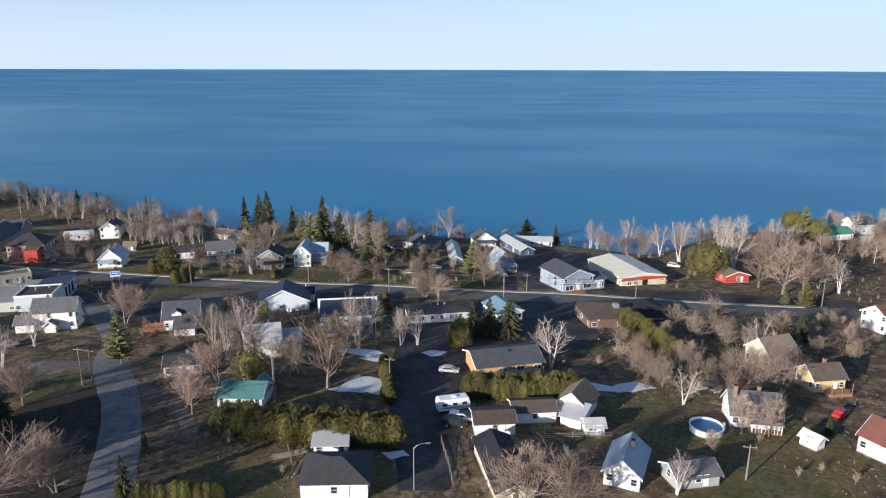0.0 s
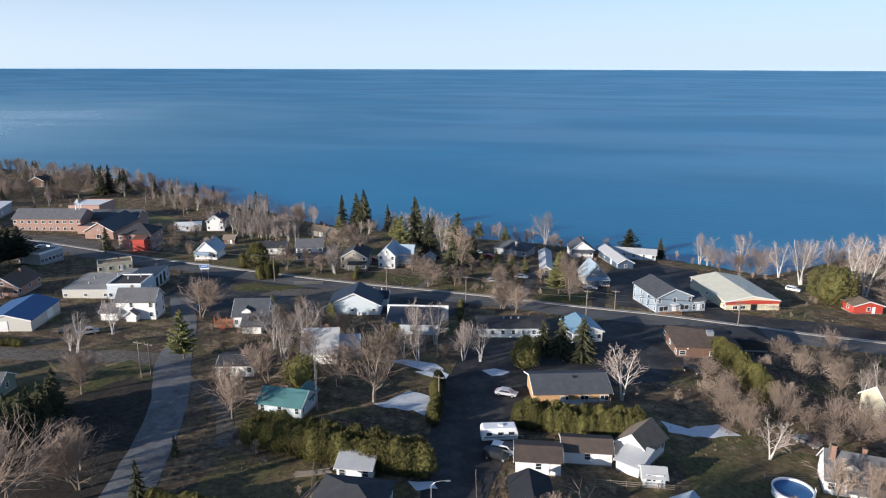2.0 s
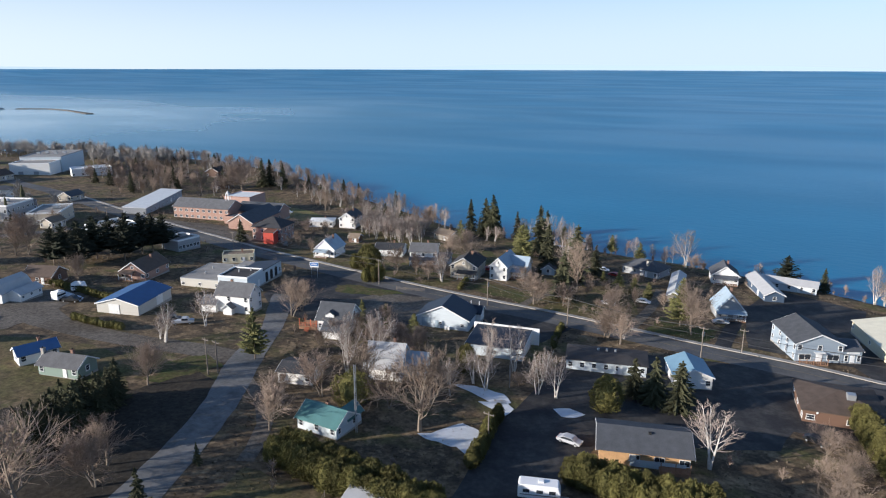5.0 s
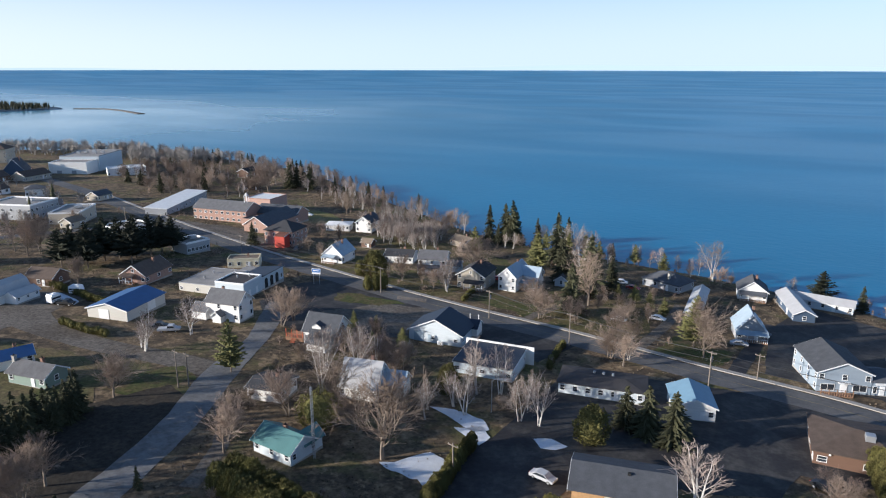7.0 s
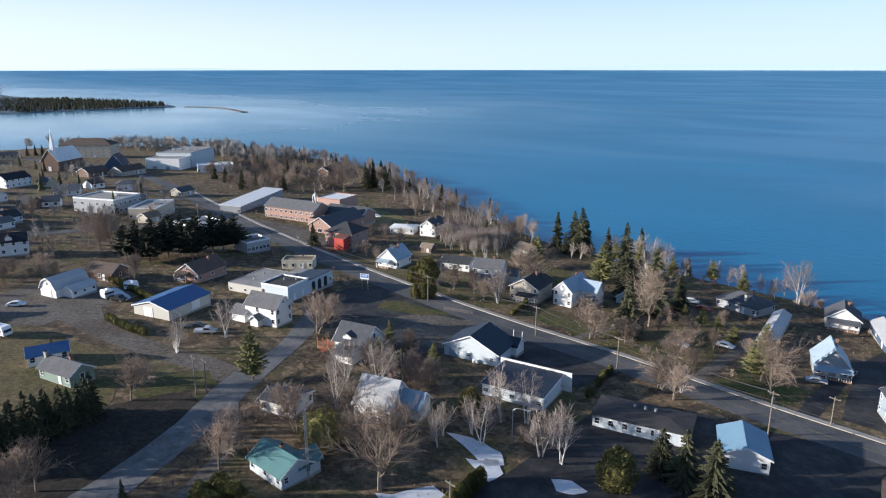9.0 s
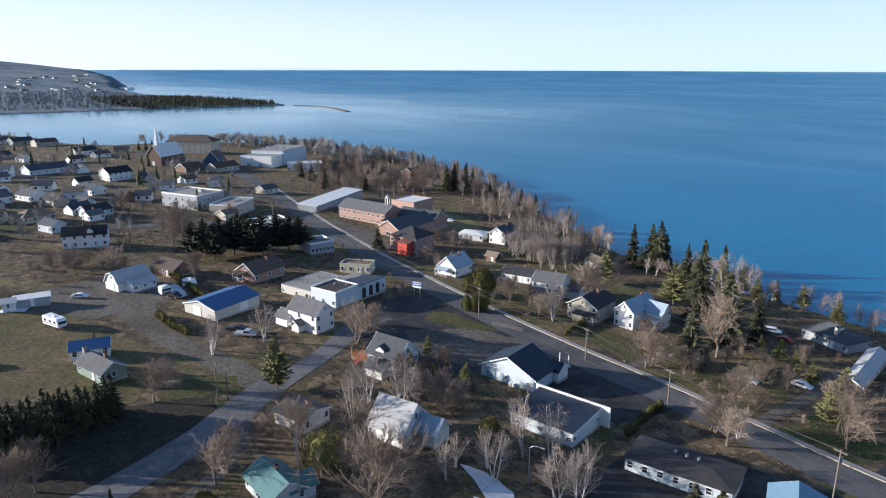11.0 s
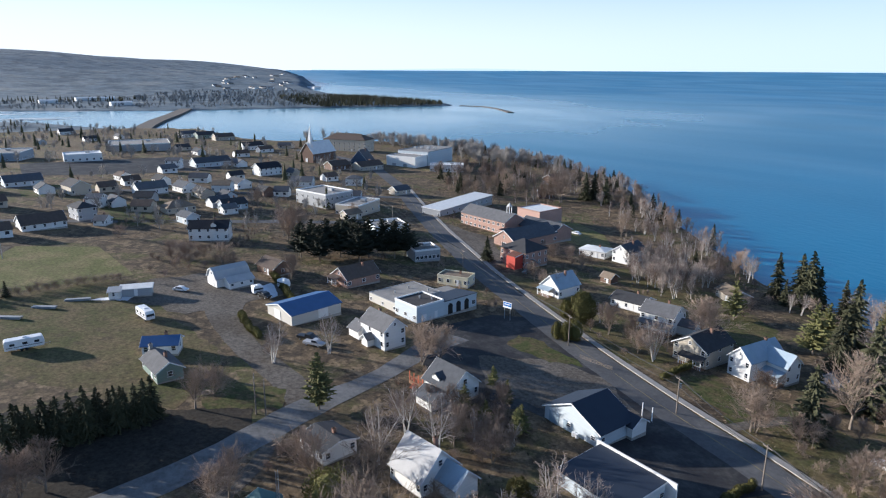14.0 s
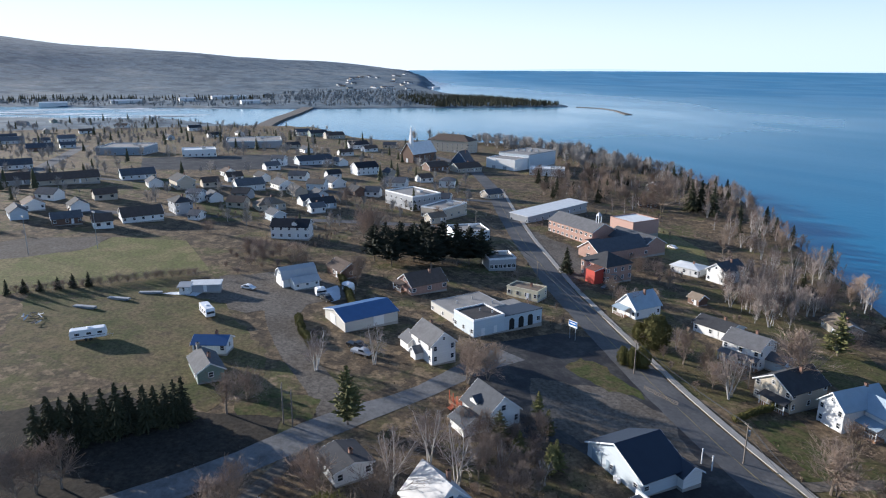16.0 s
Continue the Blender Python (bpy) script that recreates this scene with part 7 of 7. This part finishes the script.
cottage("white house far in the town", -710, -20, 105, 15.1, 10.6, 4.0, 3.0, S["white"], R["grey"], "gable", front=5, sides=2, storeys=1, back=0, chim=False)
cottage("white house far in the town", -840, 95, 105, 14.9, 10.4, 4.0, 2.9, S["white"], R["dark"], "gable", front=4, sides=2, storeys=1, back=0, chim=True)
cottage("brown house far in the town", -583, -16, 105, 18.9, 11.0, 3.2, 3.0, S["brown"], R["slate"], "gable", front=6, sides=2, storeys=1, back=0, chim=True)
cottage("low white house by the avenue", -427, 5, 105, 16.5, 11.0, 3.0, 3.0, S["white"], R["slate"], "gable", front=5, sides=2, storeys=1, back=0, chim=False)
cottage("tan bungalow by the avenue", -251, 217, 105, 8.2, 6.0, 3.0, 1.7, S["tan"], R["tan"], "gable", front=2, sides=2, storeys=1, back=0, chim=False)
cottage("small white house under trees", -285, 356, 60, 10.0, 7.0, 3.0, 2.0, S["brown"], R["brown"], "gable", front=3, sides=2, storeys=1, back=0, chim=True)
cottage("dark chalet in the wood", -328, 394, 105, 12.5, 8.8, 4.0, 2.5, S["brown"], R["dark"], "gable", front=4, sides=2, storeys=1, back=0, chim=True)
cottage("grey cottage behind the trees", -299, 235, 60, 10.9, 7.7, 3.0, 2.1, S["paleblue"], R["slate"], "gable", front=3, sides=2, storeys=1, back=0, chim=True)
cottage("small cottage behind the trees", -312, 270, 105, 10.5, 7.4, 3.0, 2.1, S["tan"], R["slate"], "gable", front=3, sides=2, storeys=1, back=0, chim=False)
bank("large low store with a flat roof and dark front", -526, 56, 75, 35, 30, 6.0, S["blue"], FLATROOF, 6)
bank("long white store with a flat roof", -503, 108, 93, 24, 18, 5.0, S["white"], M["white"], 6)
bank("long shopping mall with flat roofs", -599, 153, 87, 48, 40, 6.0, S["grey"], FLATROOF, 6)
bank("low white and blue office by the street", -220, 222, 86, 15, 14, 4.0, S["paleblue"], FLATROOF, 6)
bank("grey box of a shop by the street", -176, 218, 84, 10, 10, 4.2, S["grey"], FLATROOF, 6)

def small_house(label, x, y, yaw, L, D, wall, roof):
    """A far small house: walls, gable roof and two windows."""
    h_ = empty("house", x, y, yaw, label, "house", z=g(x, y))
    part("wall", prism("wall", [(-D / 2, -1), (D / 2, -1), (D / 2, 3), (0, 5.2), (-D / 2, 3)], L, 'x', wall), h_)
    part("roof", prism("roof", [(-D / 2 - 0.4, 2.7), (0, 5.22), (D / 2 + 0.4, 2.7), (D / 2 + 0.4, 2.9), (0, 5.45), (-D / 2 - 0.4, 2.9)], L + 0.7, 'x', roof), h_)
    for u in (-0.25, 0.25):
        part("window", once("far_window", lambda: boxes("window", GLASS, (0, 0, 0, 1.4, 0.08, 1.2))), h_, pose(u * L, -D / 2 - 0.03, 1.7))


small_house("small pale blue house with a slate grey gable roof in town", -267, 43, 20, 11, 6.5, S["paleblue"], R["slate"])
small_house("small white house with a brown gable roof in town", -248, 77, 105, 7, 7, S["white"], R["brown"])
small_house("small white house with a dark gable roof in town", -361, 29, 15, 9, 7.5, S["white"], R["dark"])
small_house("small white house with a slate grey gable roof in town", -697, -39, 110, 14, 6.5, S["white"], R["slate"])
small_house("small grey house with a grey gable roof in town", -980, -121, 60, 16, 7, S["grey"], R["grey"])
small_house("small grey-green house with a grey gable roof in town", -1021, -93, 20, 18, 7.5, S["green"], R["grey"])
small_house("small white house with a brown gable roof in town", -839, -24, 105, 14, 6.5, S["white"], R["brown"])
small_house("small tan house with a grey gable roof in town", -851, -67, 15, 13, 7, S["tan"], R["grey"])
small_house("small white house with a slate grey gable roof in town", -783, -89, 110, 16, 7.5, S["white"], R["slate"])
small_house("small white house with a brown gable roof in town", -910, 7, 60, 16, 6.5, S["white"], R["brown"])
small_house("small pale blue house with a grey gable roof in town", -712, 74, 20, 13, 7, S["paleblue"], R["grey"])
small_house("small white house with a dark gable roof in town", -732, 118, 105, 14, 7.5, S["white"], R["dark"])
small_house("small white house with a grey gable roof in town", -751, 145, 15, 14, 6.5, S["white"], R["grey"])
small_house("small white house with a slate grey gable roof in town", -616, -2, 110, 12, 7, S["white"], R["slate"])
small_house("small white house with a slate grey gable roof in town", -373, 168, 60, 11, 7.5, S["white"], R["slate"])
small_house("small white house with a dark gable roof in town", -367, 146, 20, 10, 6.5, S["white"], R["dark"])
small_house("small white house with a brown gable roof in town", -366, 130, 105, 9, 7, S["white"], R["brown"])
small_house("small tan house with a dark gable roof in town", -320, 161, 15, 12, 7.5, S["tan"], R["dark"])
small_house("small white house with a slate grey gable roof in town", -293, 164, 110, 10, 6.5, S["white"], R["slate"])
small_house("small tan house with a brown gable roof in town", -288, 130, 60, 9, 7, S["tan"], R["brown"])
small_house("small white house with a grey gable roof in town", -447, 205, 20, 13, 7.5, S["white"], R["grey"])
small_house("small white house with a brown gable roof in town", -512, 221, 105, 12, 6.5, S["white"], R["brown"])
small_house("small white house with a slate grey gable roof in town", -535, 192, 15, 12, 7, S["white"], R["slate"])
small_house("small tan house with a dark gable roof in town", -578, 185, 110, 12, 7.5, S["tan"], R["dark"])
small_house("small white house with a slate grey gable roof in town", -317, 202, 60, 8, 6.5, S["white"], R["slate"])
small_house("small brown house with a dark gable roof in town", -320, 193, 20, 9, 7, S["brown"], R["dark"])
small_house("small white house with a brown gable roof in town", -368, 246, 105, 9, 7.5, S["white"], R["brown"])
small_house("small tan house with a slate grey gable roof in town", -390, 229, 15, 9, 6.5, S["tan"], R["slate"])
small_house("small white house with a grey gable roof in town", -418, 155, 110, 10, 7, S["white"], R["grey"])
small_house("small grey house with a dark gable roof in town", -311, 133, 60, 9, 7.5, S["grey"], R["dark"])
small_house("small white house with a slate grey gable roof in town", -302, 119, 20, 8, 6.5, S["white"], R["slate"])
small_house("small tan house with a brown gable roof in town", -345, 117, 105, 9, 7, S["tan"], R["brown"])
small_house("small white house with a slate grey gable roof in town", -344, 89, 15, 9, 7.5, S["white"], R["slate"])
small_house("small tan house with a brown gable roof in town", -307, 70, 110, 10, 6.5, S["tan"], R["brown"])
small_house("small white house with a slate grey gable roof in town", -307, 47, 60, 10, 7, S["white"], R["slate"])
small_house("small white house with a dark gable roof in town", -281, 63, 20, 8, 7.5, S["white"], R["dark"])
small_house("small white house with a dark gable roof in town", -381, 190, 105, 9, 6.5, S["white"], R["dark"])
small_house("small pale blue house with a slate grey gable roof in town", -308, 171, 15, 9, 7, S["paleblue"], R["slate"])
small_house("small white house with a brown gable roof in town", -545, 248, 110, 13, 7.5, S["white"], R["brown"])
small_house("small tan house with a slate grey gable roof in town", -575, 274, 60, 12, 6.5, S["tan"], R["slate"])

# houses, sheds and tanks on the far shore
rf_ = random.Random(41)
for k in range(34):
    u = rf_.random()
    x, y = -1900 - 1000 * u + rf_.uniform(-60, 60), 560 + 260 * u + rf_.uniform(-130, 110)
    small_house("pale house on the hazy far shore", x, y, rf_.choice((20, 105, 60)), rf_.uniform(12, 22), 10, S[rf_.choice(("white", "white", "tan"))], R[rf_.choice(("grey", "slate", "brown"))])
for x, y, L in ((-1560, -60, 60), (-1690, 150, 80), (-1600, 60, 34), (-1480, 190, 40), (-1520, -190, 50)):
    h_ = empty("warehouse", x, y, 100, "long pale warehouse on the far plain", "warehouse", z=g(x, y))
    body(h_, L, 18, 6, 2.0, S["white"], M["white"], found=False)
for k, (x, y) in enumerate(((-2440, 905), (-2470, 890), (-2405, 890), (-2500, 905))):
    h_ = empty("storage_tank", x, y, 0, "round white storage tank on the far shore", "tank", z=g(x, y), group="storage tanks")
    part("shell", tube("shell", [(0, 0, -2), (0, 0, 13)], [13, 13], PLASTIC["white"], 20), h_)
    part("lid", tube("lid", [(0, 0, 13), (0, 0, 14.5)], [13.2, 3], M["silver"], 20), h_)

# ---- undergrowth, grass tufts and the trees of the far town ----
def clear(X, Y, r_house, margin):
    """True where no building and no paving lies."""
    ok = np.ones(len(X), bool)
    for a, b in FOOT:
        ok &= (X - a) ** 2 + (Y - b) ** 2 > r_house ** 2
    for pts, w in PAVED:
        if w is None:
            ok &= inside(pts, X, Y) < -margin
        else:
            for a, b in zip(pts[:-1], pts[1:]):
                ex, ey = b[0] - a[0], b[1] - a[1]
                u = np.clip(((X - a[0]) * ex + (Y - a[1]) * ey) / (ex * ex + ey * ey), 0, 1)
                ok &= np.hypot(X - a[0] - u * ex, Y - a[1] - u * ey) > w / 2 + margin
    return ok


def spots(outline, count, low, high, seed, r_house=8.0, margin=1.0, patch=25.0, thresh=-1.0, shore=5.0):
    rng = np.random.RandomState(seed)
    p = np.array(outline, float)
    X, Y = rng.uniform(p[:, 0].min(), p[:, 0].max(), count * 6), rng.uniform(p[:, 1].min(), p[:, 1].max(), count * 6)
    ok = (inside(outline, X, Y) > 0) & clear(X, Y, r_house, margin) & (inside(NEAR_SHORE, X, Y) > shore)
    if thresh > -1:
        ok &= np.array([noise.noise(Vector((x / patch, y / patch, seed))) > thresh for x, y in zip(X, Y)])
    X, Y = X[ok][:count], Y[ok][:count]
    return [(x, y, lie(x, y), rng.uniform(low, high), rng.randint(4), rng.uniform(0, 6.28)) for x, y in zip(X, Y)]


TOWN = [(-235, 20), (-228, 130), (-240, 180), (-300, 262), (-420, 285), (-640, 280), (-860, 232), (-900, 140), (-1060, 35), (-1000, -150), (-500, -80)]
NEARBY = [(-330, 100), (-330, 330), (-180, 380), (-90, 318), (90, 300), (130, 310), (220, 320), (220, 100), (60, 80), (-45, 60), (-50, 110), (-70, 150), (-130, 160), (-190, 150), (-230, 130)]
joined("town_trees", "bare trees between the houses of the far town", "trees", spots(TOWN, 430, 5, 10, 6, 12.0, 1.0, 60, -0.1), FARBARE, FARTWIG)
joined("town_trees", "small trees between the far houses, paled with painted haze", "trees", spots(TOWN, 260, 2, 6, 16, 11.0, 1.0), FARBARE, FARTWIG)
joined("town_trees", "scattered spruces between the houses of the far town", "trees", spots(TOWN, 110, 5, 11, 7, 11.0, 1.0), FARFIR, NEEDLE)
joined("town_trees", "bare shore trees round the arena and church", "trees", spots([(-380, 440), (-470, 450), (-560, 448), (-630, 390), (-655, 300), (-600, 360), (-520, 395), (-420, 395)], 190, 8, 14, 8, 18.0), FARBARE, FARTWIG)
joined("undergrowth", "bare brown brushwood between the gardens", "brushwood", spots(NEARBY, 620, 1.2, 3.4, 21, 8.0, 0.8, 22, 0.22), FARBARE, TWIG)
joined("undergrowth", "reddish brushwood along the gardens and shore", "brushwood", spots(NEARBY, 420, 1.0, 2.8, 22, 8.0, 0.8, 18, 0.26, 2.0), FARBARE, TWIGRED)
joined("undergrowth", "low scrub along the shore bank", "brushwood", spots([(-545, 455), (-300, 440), (-110, 336), (0, 318), (84, 283), (135, 326), (260, 345), (260, 300), (84, 262), (0, 298), (-110, 310), (-300, 410), (-545, 430)], 420, 1.5, 4.0, 23, 8.0, 0.8, 18, -1.0, 1.0), FARBARE, TWIG)
tuft = []
for s in range(4):
    rng = random.Random(300 + s)
    v, q = [], []
    for k in range(9):
        a, r = rng.uniform(0, 6.28), rng.uniform(0, 0.5)
        x, y, w = r * math.cos(a), r * math.sin(a), rng.uniform(0.08, 0.16)
        b = rng.uniform(0, 3.14)
        n = len(v)
        v += [(x - w * math.cos(b), y - w * math.sin(b), -0.05), (x + w * math.cos(b), y + w * math.sin(b), -0.05), (x + rng.uniform(-.25, .25), y + rng.uniform(-.25, .25), rng.uniform(0.5, 1.0))]
        q.append((n, n + 1, n + 2))
    tuft.append((np.array(v), q))
joined("grass", "tufts of dry straw grass", "grass", spots(NEARBY, 12000, 0.2, 0.5, 31, 6.0, 0.3, 12, -0.05), tuft, REED)
joined("grass", "dark tufts of old grass and weeds", "grass", spots(NEARBY, 8000, 0.2, 0.45, 32, 6.0, 0.3, 9, 0.0), tuft, mat("dark_weeds", (0.055, 0.048, 0.028), 0.95, 0.3, 1.0, 0))

# sign of the service station: blue panel with plain bars
h_ = empty("roadside_sign", -107.0, 211.0, 20, "blue and white roadside sign on two posts", "sign")
for s in (-1, 1):
    part("post", boxes("post", STEEL, (s * 1.0, 0, 2.2, 0.14, 0.14, 4.8)), h_)
p_ = part("panel", boxes("panel", TRIM, (0, 0, 4.4, 3.0, 0.25, 1.8), bevel=0.03), h_)
part("blue_field", boxes("blue_field", SIGNBLUE, (0, 0, 4.6, 2.7, 0.3, 1.1)), p_)
part("bar", boxes("bar", TRIM, (0, 0, 4.65, 2.0, 0.34, 0.28)), p_)
for x, y in ((-46.5, 205.3), (-44.0, 205.6)):
    h_ = empty("bollard", x, y, 0, "white painted post beside the forecourt", "post", group="white posts")
    part("post", tube("post", [(0, 0, -0.3), (0, 0, 3.2)], [0.12, 0.12], PLASTIC["white"]), h_)


def log_pile(x, y, yaw, n=9):
    h_ = empty("log_pile", x, y, yaw, "pile of weathered logs and boards on the grass", "log pile")
    rng = random.Random(3)
    for k in range(n):
        part("log", once(("log", k % 3), lambda: tube("log", [(-2.6, 0, 0), (2.6, 0, 0)], [0.14, 0.12], WOODPOLE, 8)), h_, pose(rng.uniform(-.5, .5), (k % 5) * 0.32 - 0.7, 0.16 + (k // 5) * 0.26, 0, 0, rng.uniform(-6, 6)))


log_pile(-26.5, 103.5, 20)

# the edge of the ball field: boards, scrap and low sheds
def scrap_heap(x, y):
    h_ = empty("scrap_heap", x, y, 30, "heap of grey scrap wood and junk on the meadow", "scrap heap")
    rng = random.Random(8)
    for k in range(16):
        part("plank", once(("plank", k % 3), lambda: boxes("plank", WOODPOLE if k % 3 else TRIM, (0, 0, 0, 2.6 - 0.5 * (k % 3), 0.25, 0.1))), h_, pose(rng.uniform(-4, 4), rng.uniform(-2.2, 2.2), rng.uniform(0.1, 0.9), rng.uniform(-20, 20), rng.uniform(-20, 20), rng.uniform(0, 180)))


scrap_heap(-143.3, 75.2)
for x, y, yaw in ((-150.5, 85.8, 60), (-156.5, 93.5, 60), (-160.7, 101.5, 75)):
    h_ = empty("board_stack", x, y, yaw, "stack of pale weathered boards on the grass", "boards", group="stacks of boards")
    part("boards", boxes("boards", GREYTRIM, *[(0.2 * (k % 2), 0, 0.1 + 0.16 * k, 6.5, 1.4 - 0.2 * (k % 2), 0.12) for k in range(4)]), h_)
cottage("open shed with a flat pale roof beside the field", -161, 117, 78, 8.5, 3.2, 2.5, 0.3, S["grey"], M["white"], "shed", front=0, sides=0, name="shed", category="shed", chim=False)
cottage("little white shed beside the field", -159.5, 111.2, 78, 3.0, 2.6, 2.4, 0.5, S["white"], M["silver"], "shed", front=1, sides=0, name="shed", category="shed", chim=False)
log_pile(-24.5, 99.0, 80, 6)
for x, y in ((-207, 60), (-214, 80)):
    h_ = empty("floodlight_mast", x, y, 30, "tall steel floodlight mast at the ball field", "floodlight", group="floodlights")
    part("pole", tube("pole", [(0, 0, -0.5), (0, 0, 13)], [0.14, 0.08], STEEL), h_)
    part("lamp_bar", boxes("lamp_bar", STEEL, (0, 0, 13, 2.2, 0.15, 0.15), (-0.8, 0, 13.3, 0.5, 0.3, 0.4), (0, 0, 13.3, 0.5, 0.3, 0.4), (0.8, 0, 13.3, 0.5, 0.3, 0.4)), h_)
